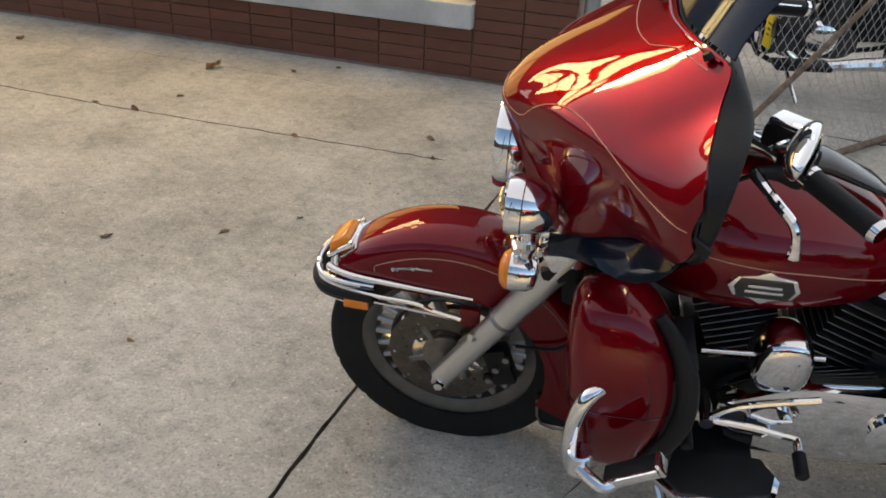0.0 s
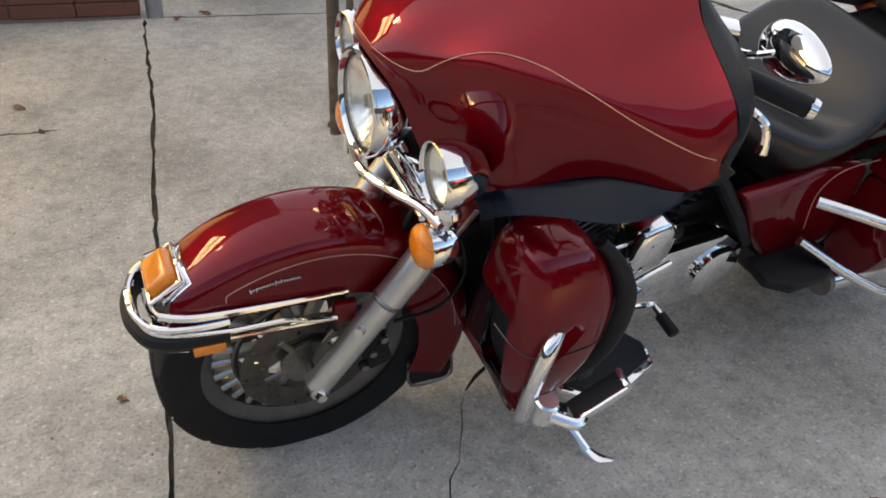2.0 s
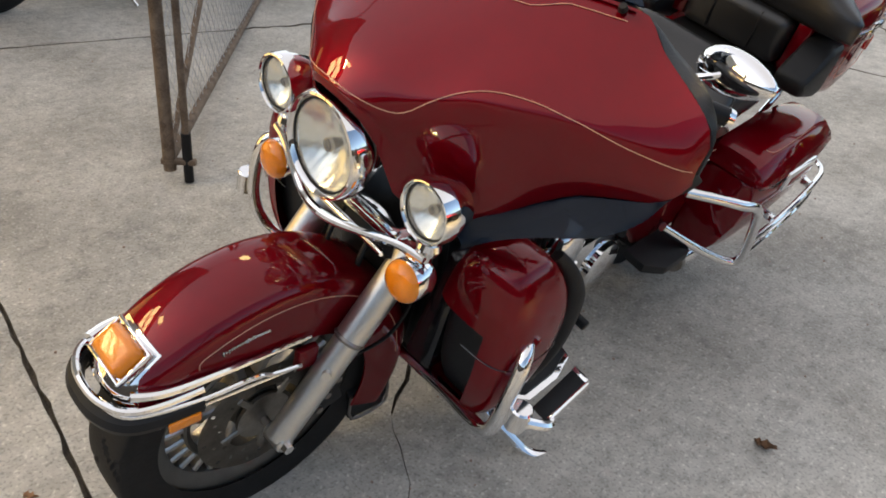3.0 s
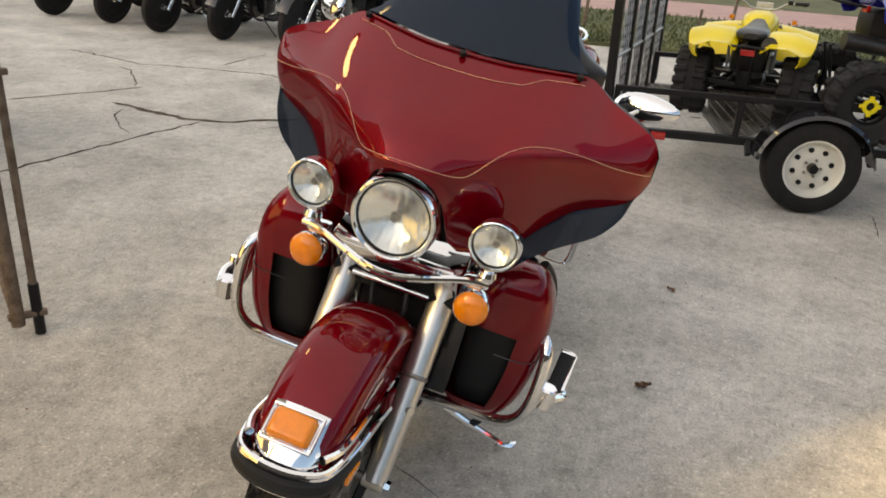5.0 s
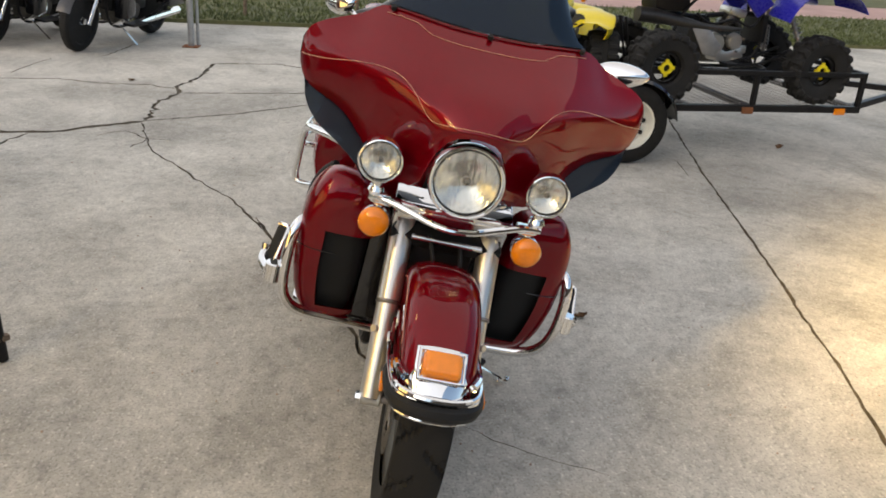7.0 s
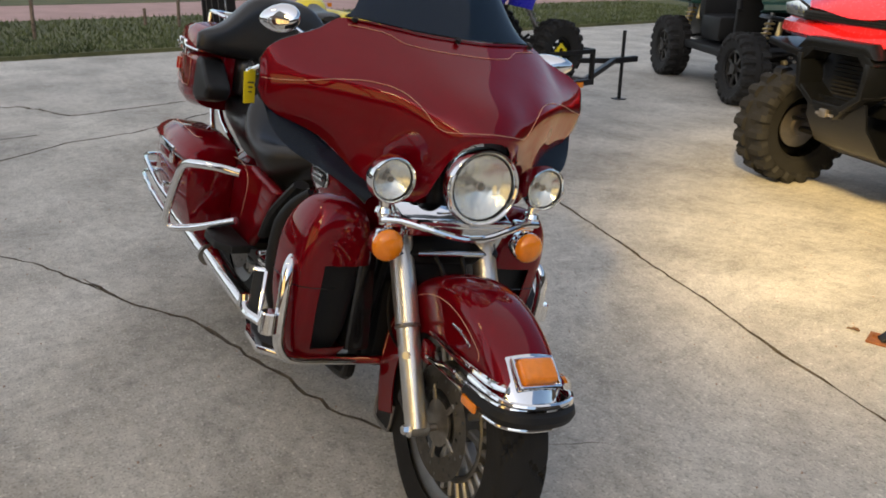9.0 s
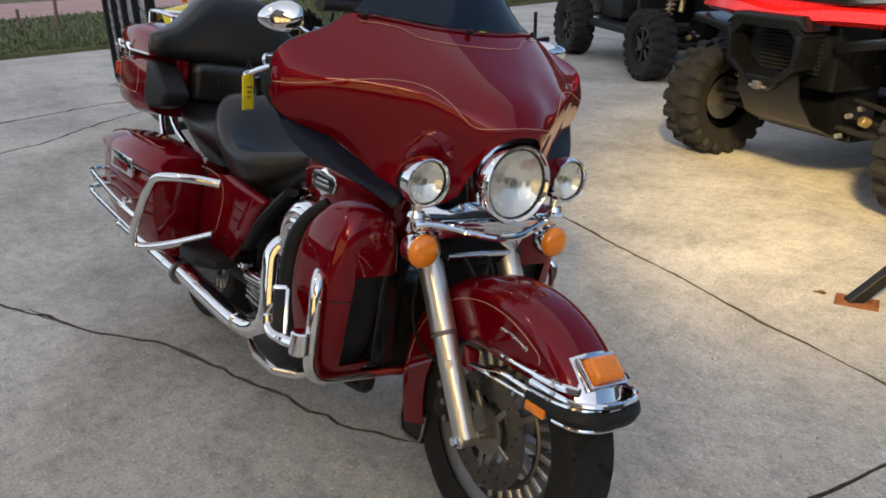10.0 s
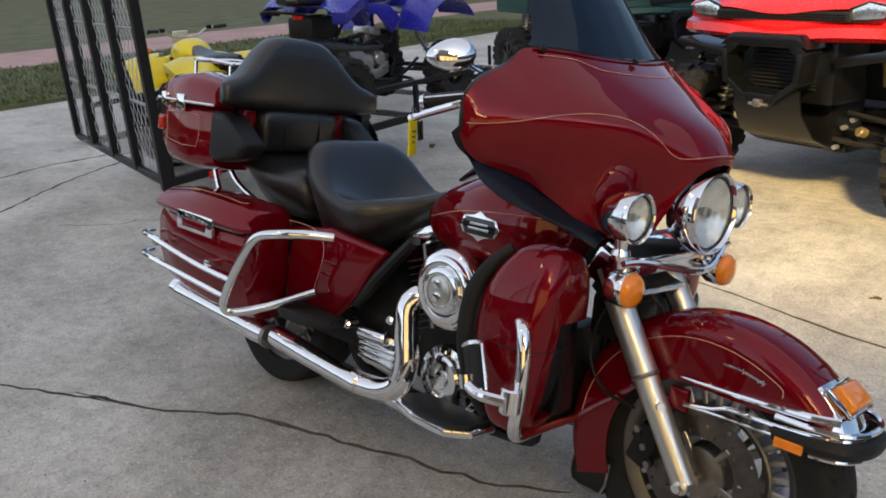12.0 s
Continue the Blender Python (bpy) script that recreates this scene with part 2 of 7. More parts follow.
def box(size, at=(0, 0, 0), bevel=0.0, turn=None, seg=2, taper=1.0):
    bm = bmesh.new()
    bmesh.ops.create_cube(bm, size=1)
    for v in bm.verts:
        k = taper if v.co.z > 0 else 1.0
        v.co = Vector((v.co.x * size[0] * k, v.co.y * size[1] * k, v.co.z * size[2]))
    if bevel:
        bmesh.ops.bevel(bm, geom=bm.edges[:], offset=bevel, segments=seg, affect="EDGES", profile=0.6)
    if turn is not None:
        bm.transform(pose(0, 0, 0, *turn))
    bm.transform(Matrix.Translation(at))
    return bm


def frame_of(d):
    d = Vector(d).normalized()
    up = Vector((0, 0, 1)) if abs(d.z) < 0.95 else Vector((0, 1, 0))
    a = d.cross(up).normalized()
    return a, d.cross(a).normalized()


def rings(bm, loops, closed=False, caps=True):
    """Skins vertex loops of equal length."""
    vs = [[bm.verts.new(p) for p in lp] for lp in loops]
    n = len(vs[0])
    pairs = list(zip(vs, vs[1:])) + ([(vs[-1], vs[0])] if closed else [])
    for a, b in pairs:
        for i in range(n):
            j = (i + 1) % n
            try:
                bm.faces.new((a[i], a[j], b[j], b[i]))
            except ValueError:
                pass
    if caps and not closed:
        bm.faces.new(vs[0][::-1])
        bm.faces.new(vs[-1])
    return bm


def smooth_path(points, steps=6):
    """Catmull-Rom through the points."""
    p = [Vector(q) for q in points]
    out = []
    for i in range(len(p) - 1):
        a, b, c, d = p[max(i - 1, 0)], p[i], p[i + 1], p[min(i + 2, len(p) - 1)]
        for k in range(steps):
            t = k / steps
            out.append(0.5 * (2 * b + (c - a) * t + (2 * a - 5 * b + 4 * c - d) * t * t + (3 * b - a - 3 * c + d) * t ** 3))
    return out + [p[-1]]


def tube(points, r, seg=10, smooth=6, flat=1.0):
    """A round bar along a path; r may be a list, one radius for each given point."""
    raw = [Vector(q) for q in points]
    path = smooth_path(raw, smooth) if smooth > 1 and len(raw) > 2 else raw
    n = len(path)
    rr = r if isinstance(r, (list, tuple)) else [r] * len(raw)
    bm = bmesh.new()
    loops = []
    a = None
    for i, q in enumerate(path):
        d = (path[min(i + 1, n - 1)] - path[max(i - 1, 0)]).normalized()
        if a is None:
            a, b = frame_of(d)
        a = (a - d * a.dot(d)).normalized()
        b = d.cross(a)
        f = i / (n - 1) * (len(rr) - 1)
        k = min(int(f), len(rr) - 2)
        rad = rr[k] + (rr[k + 1] - rr[k]) * (f - k)
        loops.append([q + a * math.cos(u) * rad + b * math.sin(u) * rad * flat for u in [2 * math.pi * j / seg for j in range(seg)]])
    return rings(bm, loops)


def rod(p0, p1, r0, r1=None, seg=16, bevel=0.0):
    """A straight round bar."""
    r1 = r0 if r1 is None else r1
    p0, p1 = Vector(p0), Vector(p1)
    d = (p1 - p0).normalized()
    if bevel:
        pts, rr = [p0, p0 + d * bevel, p1 - d * bevel, p1], [r0 - bevel, r0, r1, r1 - bevel]
    else:
        pts, rr = [p0, p1], [r0, r1]
    a, b = frame_of(d)
    bm = bmesh.new()
    return rings(bm, [[q + (a * math.cos(u) + b * math.sin(u)) * r for u in [2 * math.pi * j / seg for j in range(seg)]] for q, r in zip(pts, rr)])


def lathe(profile, seg=48, at=(0, 0, 0), axis="y", closed=False, caps=True):
    """Turns (radius, along) pairs about an axis."""
    bm = bmesh.new()
    loops = []
    for r, h in profile:
        lp = []
        for j in range(seg):
            u = 2 * math.pi * j / seg
            c, s = math.cos(u) * max(r, 1e-4), math.sin(u) * max(r, 1e-4)
            lp.append(Vector({"y": (c, h, s), "x": (h, c, s), "z": (c, s, h)}[axis]) + Vector(at))
        loops.append(lp)
    return rings(bm, loops, closed=closed, caps=caps)


def prism(outline, y0, y1, bevel=0.0, plane="xz", seg=2):
    """An outline given in one plane, made thick along the third axis."""
    bm = bmesh.new()
    put = {"xz": lambda a, b, c: (a, c, b), "xy": lambda a, b, c: (a, b, c), "yz": lambda a, b, c: (c, a, b)}[plane]
    lo = [bm.verts.new(put(a, b, y0)) for a, b in outline]
    hi = [bm.verts.new(put(a, b, y1)) for a, b in outline]
    n = len(outline)
    bm.faces.new(lo)
    bm.faces.new(hi[::-1])
    for i in range(n):
        bm.faces.new((lo[i], hi[i], hi[(i + 1) % n], lo[(i + 1) % n]))
    bmesh.ops.recalc_face_normals(bm, faces=bm.faces)
    if bevel:
        bmesh.ops.bevel(bm, geom=bm.edges[:], offset=bevel, segments=seg, affect="EDGES", profile=0.6)
    return bm


def sheet(rows, thick=0.0):
    """A surface through a net of points, with a thickness."""
    bm = bmesh.new()
    vs = [[bm.verts.new(p) for p in row] for row in rows]
    for a, b in zip(vs, vs[1:]):
        for i in range(len(a) - 1):
            bm.faces.new((a[i], a[i + 1], b[i + 1], b[i]))
    bmesh.ops.recalc_face_normals(bm, faces=bm.faces)
    if thick:
        bmesh.ops.solidify(bm, geom=bm.faces[:], thickness=thick)
    return bm


def pillow(sections, seg=20, power=2.6):
    """A cushion-like body: sections of (centre, half width, half height, along) along one axis: centre (x, y, z)."""
    bm = bmesh.new()
    loops = []
    for (x, y, z), hw, hh in sections:
        lp = []
        for j in range(seg):
            u = 2 * math.pi * j / seg
            c, s = math.cos(u), math.sin(u)
            lp.append((x, y + hw * abs(c) ** (2 / power) * (1 if c > 0 else -1), z + hh * abs(s) ** (2 / power) * (1 if s > 0 else -1)))
        loops.append(lp)
    return rings(bm, loops)


def spline(keys, x):
    """A smooth curve through (x, value, ...) keys; returns the values at x."""
    k = 0
    while k < len(keys) - 2 and x > keys[k + 1][0]:
        k += 1
    a, b, c, d = keys[max(k - 1, 0)], keys[k], keys[k + 1], keys[min(k + 2, len(keys) - 1)]
    h = c[0] - b[0]
    t = (x - b[0]) / h
    out = []
    for i in range(1, len(b)):
        mb = (c[i] - a[i]) / (c[0] - a[0]) * h
        mc = (d[i] - b[i]) / (d[0] - b[0]) * h
        t2, t3 = t * t, t ** 3
        out.append((2 * t3 - 3 * t2 + 1) * b[i] + (t3 - 2 * t2 + t) * mb + (3 * t2 - 2 * t3) * c[i] + (t3 - t2) * mc)
    return out


# ---------------------------------------------------------------- ground and building
def jagged(points, width, wander, depth=0.018, step=0.06, seed=1):
    """A ragged trench along a line, to be cut out of the ground."""
    rnd = random.Random(seed)
    path = [Vector((*points[0], 0))]
    for a, b in zip(points, points[1:]):
        a, b = Vector((*a, 0)), Vector((*b, 0))
        n = max(1, int((b - a).length / step))
        side = Vector((-(b - a).y, (b - a).x, 0)).normalized()
        for i in range(1, n + 1):
            path.append(a.lerp(b, i / n) + side * (rnd.uniform(-wander, wander) if i < n else 0))
    bm = bmesh.new()
    loops = []
    for i, q in enumerate(path):
        d = (path[min(i + 1, len(path) - 1)] - path[max(i - 1, 0)]).normalized()
        s = Vector((-d.y, d.x, 0))
        end = 0.25 if i in (0, len(path) - 1) else 1.0
        wl, wr = width * end * rnd.uniform(0.35, 1.55) / 2, width * end * rnd.uniform(0.35, 1.55) / 2
        up, dn = Vector((0, 0, 0.02)), Vector((0, 0, -depth))
        loops.append([q + s * wl + up, q - s * wr + up, q - s * wr * 0.45 + dn, q + s * wl * 0.45 + dn])
    return rings(bm, loops)


def build_ground():
    bm = bmesh.new()
    bmesh.ops.create_cube(bm, size=1)
    bm.transform(Matrix.Translation((0, 0, -0.2)) @ Matrix.Diagonal((900, 900, 0.4, 1)))
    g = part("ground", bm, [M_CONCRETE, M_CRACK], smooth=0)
    tagged(g, "worn pale concrete yard with dark joints, cracks and stains", "ground", kind="structure")
    lines = [
        # straight slab joints: (points, width, wander)
        ([(-0.51, -0.30), (-0.34, 0.76), (-0.28, 1.20), (-0.21, 1.63), (-0.14, 2.01), (0.02, 3.07), (0.17, 3.89), (0.29, 4.74), (0.34, 5.06)], 0.021, 0.003),
        ([(-4.51, 1.30), (-0.10, 0.365), (0.22, 0.305), (0.45, 0.285), (0.96, 0.172), (1.36, 0.115), (1.60, 0.064), (2.38, -0.067), (3.57, -0.256), (5.18, -0.56), (8.02, -1.10)], 0.021, 0.004),
        ([(-7.33, 4.81), (-2.88, 4.17), (-2.11, 4.04), (-1.41, 3.96), (-0.77, 3.88), (-0.20, 3.82)], 0.014, 0.006),
        ([(0.35, 5.08), (1.28, 4.90), (2.06, 4.75)], 0.021, 0.006),
        ([(3.48, -0.12), (3.88, -0.17)], 0.011, 0.01),
        ([(2.00, 4.77), (2.48, 4.66), (3.24, 4.50), (3.79, 4.35)], 0.034, 0.012),
        ([(4.28, 3.71), (4.62, 3.13), (5.08, 2.59), (5.17, 2.50), (5.34, 2.00), (5.84, 1.38), (6.31, 0.59)], 0.032, 0.012),
        ([(5.28, 3.69), (5.39, 3.20), (5.54, 2.63)], 0.032, 0.010),
        ([(6.74, 3.67), (6.89, 3.08), (6.77, 2.73), (6.22, 2.38), (6.37, 1.84), (6.60, 1.16), (6.56, 0.70), (6.32, 0.44)], 0.046, 0.02),
        # wandering cracks
        ([(2.35, 2.64), (2.09, 2.54), (1.84, 2.38), (1.69, 2.28), (1.44, 2.20), (1.14, 2.10), (1.01, 2.07), (0.77, 1.99), (0.59, 1.87)], 0.024, 0.014),
        ([(0.59, 1.87), (0.39, 1.57), (0.24, 1.28)], 0.004, 0.012),
        ([(3.94, 5.19), (3.85, 4.78), (3.79, 4.45), (3.86, 4.22), (4.07, 3.98), (4.21, 3.78), (4.28, 3.71)], 0.085, 0.012),
        ([(4.18, 3.77), (4.28, 3.71), (4.88, 3.77), (5.28, 3.70), (5.47, 3.77), (5.88, 3.69), (6.74, 3.67)], 0.048, 0.025),
        ([(3.86, 5.02), (3.65, 4.97), (3.41, 4.77), (3.28, 4.60)], 0.014, 0.02),
        ([(3.60, 5.86), (3.93, 5.65), (4.13, 5.53), (4.29, 5.44), (4.52, 5.32)], 0.034, 0.012),
        ([(5.12, 5.95), (5.05, 5.80), (4.62, 5.44), (4.50, 5.38)], 0.016, 0.02),
        ([(5.74, 5.25), (5.94, 5.25), (6.07, 5.22)], 0.020, 0.02),
        ([(3.81, 3.91), (3.97, 3.77), (3.79, 3.58), (3.76, 3.38)], 0.014, 0.015),
        ([(5.81, 5.27), (6.55, 5.21)], 0.018, 0.02),
        ([(7.90, 4.68), (6.81, 4.80)], 0.022, 0.02),
        ([(4.21, 3.73), (3.81, 3.58), (3.51, 3.47), (3.17, 3.22), (2.85, 3.00), (2.60, 2.80), (2.31, 2.65), (2.15, 2.56)], 0.017, 0.012),
        ([(3.83, 3.57), (3.55, 3.62)], 0.014, 0.02),
        ([(5.42, 3.74), (5.55, 4.00), (5.50, 4.42), (5.60, 4.80), (5.52, 5.15), (5.44, 5.57), (5.32, 5.89), (5.45, 6.34), (5.55, 6.82)], 0.034, 0.02),
        ([(4.68, 1.85), (4.42, 1.61), (4.25, 1.26)], 0.008, 0.02),
        ([(-2.65, 5.10), (-1.60, 4.90), (-1.08, 4.80)], 0.006, 0.012),
    ]
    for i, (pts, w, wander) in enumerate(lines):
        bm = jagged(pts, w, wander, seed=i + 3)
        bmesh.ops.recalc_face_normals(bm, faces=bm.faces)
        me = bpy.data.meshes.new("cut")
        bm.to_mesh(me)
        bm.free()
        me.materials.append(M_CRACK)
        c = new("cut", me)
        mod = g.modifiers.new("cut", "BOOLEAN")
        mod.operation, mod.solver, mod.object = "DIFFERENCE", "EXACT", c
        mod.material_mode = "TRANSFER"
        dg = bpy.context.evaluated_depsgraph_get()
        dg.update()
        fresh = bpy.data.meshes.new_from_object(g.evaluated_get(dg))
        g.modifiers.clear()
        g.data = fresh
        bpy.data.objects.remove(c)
    return g


ground = build_ground()

# the building's wall: its outer face runs along WALL_A to WALL_B
WALL_A, WALL_B = Vector((-6.0, 6.02, 0)), Vector((0.325, 5.065, 0))
WALL_DIR = (WALL_B - WALL_A).normalized()
WALL = Matrix.Translation(WALL_B) @ Matrix.Rotation(math.atan2(-WALL_DIR.y, -WALL_DIR.x), 4, "Z")  # x runs back along the wall
WALL_LEN = (WALL_B - WALL_A).length


def build_wall():
    """x along the wall from its free corner, outer face towards the yard at y = 0 (the inside is at negative y)."""
    sill_z, pier = 0.350, 0.63
    back = box((WALL_LEN, 0.24, sill_z - 0.02), (WALL_LEN / 2, -0.135, (sill_z - 0.02) / 2))
    col = box((pier, 0.24, 3.0), (pier / 2, -0.135, 1.5 + sill_z / 2 - 0.16))
    top = box((WALL_LEN - pier, 0.24, 0.8), (pier + (WALL_LEN - pier) / 2, -0.135, 2.6))
    w = part("wall_north", merged(back, col, top), M_MORTAR, smooth=0, m=WALL)
    tagged(w, "low wall of glazed brown tiles under a white window sill", "wall", kind="structure")
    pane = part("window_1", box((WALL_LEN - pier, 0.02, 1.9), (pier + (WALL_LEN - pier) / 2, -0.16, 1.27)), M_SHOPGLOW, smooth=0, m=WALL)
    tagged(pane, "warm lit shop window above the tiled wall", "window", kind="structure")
    for k in range(5):
        x = pier + 0.55 + 1.1 * k
        part("window_bar", box((0.06, 0.05, 1.9), (x - 0.5, -0.12, 1.27)), M_BLACK, pane, smooth=0)
    parapet = part("parapet", box((WALL_LEN, 0.24, 1.9), (WALL_LEN / 2, -0.135, 4.15)), M_WALLPAINT, smooth=0, m=WALL)
    tagged(parapet, "plain plastered parapet over the shop window", "wall", kind="structure")
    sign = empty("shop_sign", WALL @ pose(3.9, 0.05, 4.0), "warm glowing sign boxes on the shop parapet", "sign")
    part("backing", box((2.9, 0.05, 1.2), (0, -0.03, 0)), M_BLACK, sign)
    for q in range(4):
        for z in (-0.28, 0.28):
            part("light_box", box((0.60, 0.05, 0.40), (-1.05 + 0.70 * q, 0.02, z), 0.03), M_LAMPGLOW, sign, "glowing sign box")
    s = part("window_sill", box((WALL_LEN - pier, 0.17, 0.15), (pier + (WALL_LEN - pier) / 2, -0.03, sill_z + 0.058), 0.010), M_WHITEPAINT, smooth=0, m=WALL)
    tagged(s, "chipped white painted window sill", "sill", kind="structure")
    roof = part("roof_slab", box((WALL_LEN, 5, 0.2), (WALL_LEN / 2, -2.5, 3.1)), M_WALLPAINT, smooth=0, m=WALL)
    tagged(roof, "flat roof slab of the building", "roof", kind="structure")
    return w


wall_north = build_wall()

# plain unseen wall that closes the yard behind the camera, added dark to dim reflections
tagged(part("wall_west", merged(box((0.3, 90, 6.5), (-24, -4, 3.25)), box((0.36, 90, 0.5), (-24, -4, 0.25))), M_DARKWALL, smooth=0), "plain unseen dark wall added behind the yard to darken reflections", "wall", kind="structure")

f = empty("flood_light", look((-3.33, 5.34, 5.28), (1.45, -1.60, 0)), "black flood lamp bracketed to the shop parapet", "lamp")
part("housing", merged(box((0.56, 0.38, 0.10), (0, 0, 0.06), 0.02), *[box((0.02, 0.34, 0.05), (-0.22 + 0.073 * k, 0, 0.13)) for k in range(7)]), M_BLACK, f)
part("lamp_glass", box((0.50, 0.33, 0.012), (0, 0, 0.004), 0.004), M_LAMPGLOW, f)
to_f = f.matrix_world.inverted()
part("bracket", tube([to_f @ Vector(q) for q in ((-3.36, 5.38, 5.36), (-3.38, 5.55, 5.36), (-3.38, 5.66, 5.05))], 0.03, 8), M_BLACK, f)
# unseen lamp, added to give the fairing's wing a golden reflection
y = empty("yard_lamp", pose(1.85, 4.62, 4.55, 0, 0, 120), "unseen round lamp on an arm over the gate, added for fairing reflections", "lamp")
part("shade", lathe([(0.05, 0.16), (0.12, 0.12), (0.24, 0.02), (0.25, 0.0)], 28, (0, 0, 0), "z"), M_BLACK, y)
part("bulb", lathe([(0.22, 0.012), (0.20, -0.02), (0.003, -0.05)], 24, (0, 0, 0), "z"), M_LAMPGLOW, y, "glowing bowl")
part("arm", tube([y.matrix_world.inverted() @ Vector(q) for q in ((1.85, 4.62, 4.70), (1.4, 4.9, 4.80), (0.405, 5.10, 4.45), (0.405, 5.10, 2.5))], 0.03, 8), M_GALV, y)


# ---------------------------------------------------------------- the touring motorcycle
# x ahead, y to the rider's left, z up, from the front tyre's contact; it leans on its side stand
LEAN_A, BODY_YAW, STEER_A, RAKE = 11.3, 2.0, 4.8, 26.0
bike = empty("touring_motorcycle", pose(0.156, 1.949, 0) @ pose(0, 0, 0, 0, 0, 180 + BODY_YAW) @ pose(0, 0, 0, -LEAN_A),
             "dark candy-red touring motorcycle with chrome trim leaning on its side stand", "motorcycle")
FORK = Matrix.Translation((-0.36, 0, 0.95)) @ Matrix.Rotation(radians(-STEER_A), 4, Vector((-math.sin(radians(RAKE)), 0, math.cos(radians(RAKE))))) @ Matrix.Translation((0.36, 0, -0.95))


def fpart(name, bm, mat, label="", parent=None, smooth=35):
    """A part that turns with the fork."""
    return part(name, bm, mat, parent or bike, label, smooth, None if parent else FORK)


def bpart(name, bm, mat, label="", parent=None, smooth=35):
    return part(name, bm, mat, parent or bike, label, smooth)


def tyre_mesh(R, rim, width, seg=200, grooved=True, at=(0, 0, 0)):
    """A road tyre with curved grooves sunk into the tread."""
    rows = 44
    bm = bmesh.new()
    loops = []
    for j in range(seg):
        u = 2 * math.pi * j / seg
        lp = []
        for i in range(rows):
            a = -1 + 2 * i / (rows - 1)
            ang = a * 2.05
            y = math.sin(max(-1.55, min(1.55, ang))) * width / 2 * (1 - 0.16 * max(0, abs(ang) - 1.55) / 0.5)
            k = abs(a)
            r = R - (R - rim) * (0.30 * k ** 2.2 + 0.70 * max(0, (k - 0.60) / 0.40) ** 1.5)
            if grooved and k < 0.66:
                side = 1 if a > 0 else -1
                ph = (u / (2 * math.pi) * 14 + 0.55 * (k / 0.62) ** 0.6 + (0.5 if side > 0 else 0)) % 1
                if 0.06 < k < 0.60 and ph < 0.10:
                    r -= 0.008
                ph2 = (u / (2 * math.pi) * 14 + 0.5 - 0.5 * k + (0.5 if side > 0 else 0)) % 1
                if 0.32 < k < 0.64 and ph2 < 0.08:
                    r -= 0.007
            lp.append((at[0] + math.cos(u) * r, at[1] + y, at[2] + math.sin(u) * r))
        loops.append(lp)
    vs = [[bm.verts.new(p) for p in lp] for lp in loops]
    for a, b in zip(vs, vs[1:] + vs[:1]):
        for i in range(rows - 1):
            bm.faces.new((a[i], a[i + 1], b[i + 1], b[i]))
    return bm


def disc_mesh(r0, r1, y, at, holes=30, thick=0.005):
    """A drilled brake disc."""
    bm = bmesh.new()
    n, m = holes * 4, 7
    vs = [[bm.verts.new((at[0] + math.cos(2 * math.pi * j / n) * (r0 + (r1 - r0) * i / m), at[1] + y,
                         at[2] + math.sin(2 * math.pi * j / n) * (r0 + (r1 - r0) * i / m))) for i in range(m + 1)] for j in range(n)]
    for j in range(n):
        for i in range(m):
            k = (1, 3, 5)[(j // 4) % 3]
            if j % 4 == 1 and i == k:
                continue
            bm.faces.new((vs[j][i], vs[j][i + 1], vs[(j + 1) % n][i + 1], vs[(j + 1) % n][i]))
    bmesh.ops.solidify(bm, geom=bm.faces[:], thickness=thick)
    return bm


def cast_rim(R, width, at):
    """A cast wheel with many radial blocks between its rim and hub."""
    h = width / 2
    bms = [lathe([(R, -h), (R + 0.012, -h), (R + 0.014, -h + 0.006), (R - 0.012, -h * 0.7), (R - 0.022, 0), (R - 0.012, h * 0.7), (R + 0.014, h - 0.006), (R + 0.012, h),
                  (R, h), (R - 0.028, h * 0.6), (R - 0.036, 0), (R - 0.028, -h * 0.6)], 72, at, closed=True),
           lathe([(0.03, -0.055), (0.055, -0.05), (0.058, -0.03), (0.064, -0.02), (0.064, 0.02), (0.058, 0.03), (0.055, 0.05), (0.03, 0.055)], 36, at),
           lathe([(R - 0.085, -0.026), (R - 0.075, -0.030), (R - 0.070, -0.026), (R - 0.070, 0.026), (R - 0.075, 0.030), (R - 0.085, 0.026)], 72, at, closed=True)]
    return merged(*bms)


def wheel_spokes(rim_ob, R, at, spokes=28):
    """Short blocks round the rim and ten spokes to the hub."""
    for n, name, size, x in ((spokes, "rim_block", (0.058, 0.050, 0.017), R - 0.050), (10, "spoke", (R - 0.13, 0.030, 0.022), (R - 0.005) / 2)):
        first = part(name, box(size, (x, 0, 0), 0.004, seg=1), M_WHEEL, rim_ob)
        for k in range(n):
            ob = first if k == 0 else new(name, first.data)
            ob.parent = rim_ob
            ob.matrix_local = Matrix.Translation(at) @ Matrix.Rotation(radians(360 * k / n), 4, "Y")


AX, WHEEL = (0, 0, 0.305), (0.006, 0, 0.313)
rim = fpart("front_wheel", cast_rim(0.228, 0.095, WHEEL), M_RIMSHADE, "cast alloy front wheel with many short blocks")
wheel_spokes(rim, 0.228, WHEEL)
fpart("tyre", tyre_mesh(0.317, 0.228, 0.135, at=WHEEL), M_TYRE, "", rim)
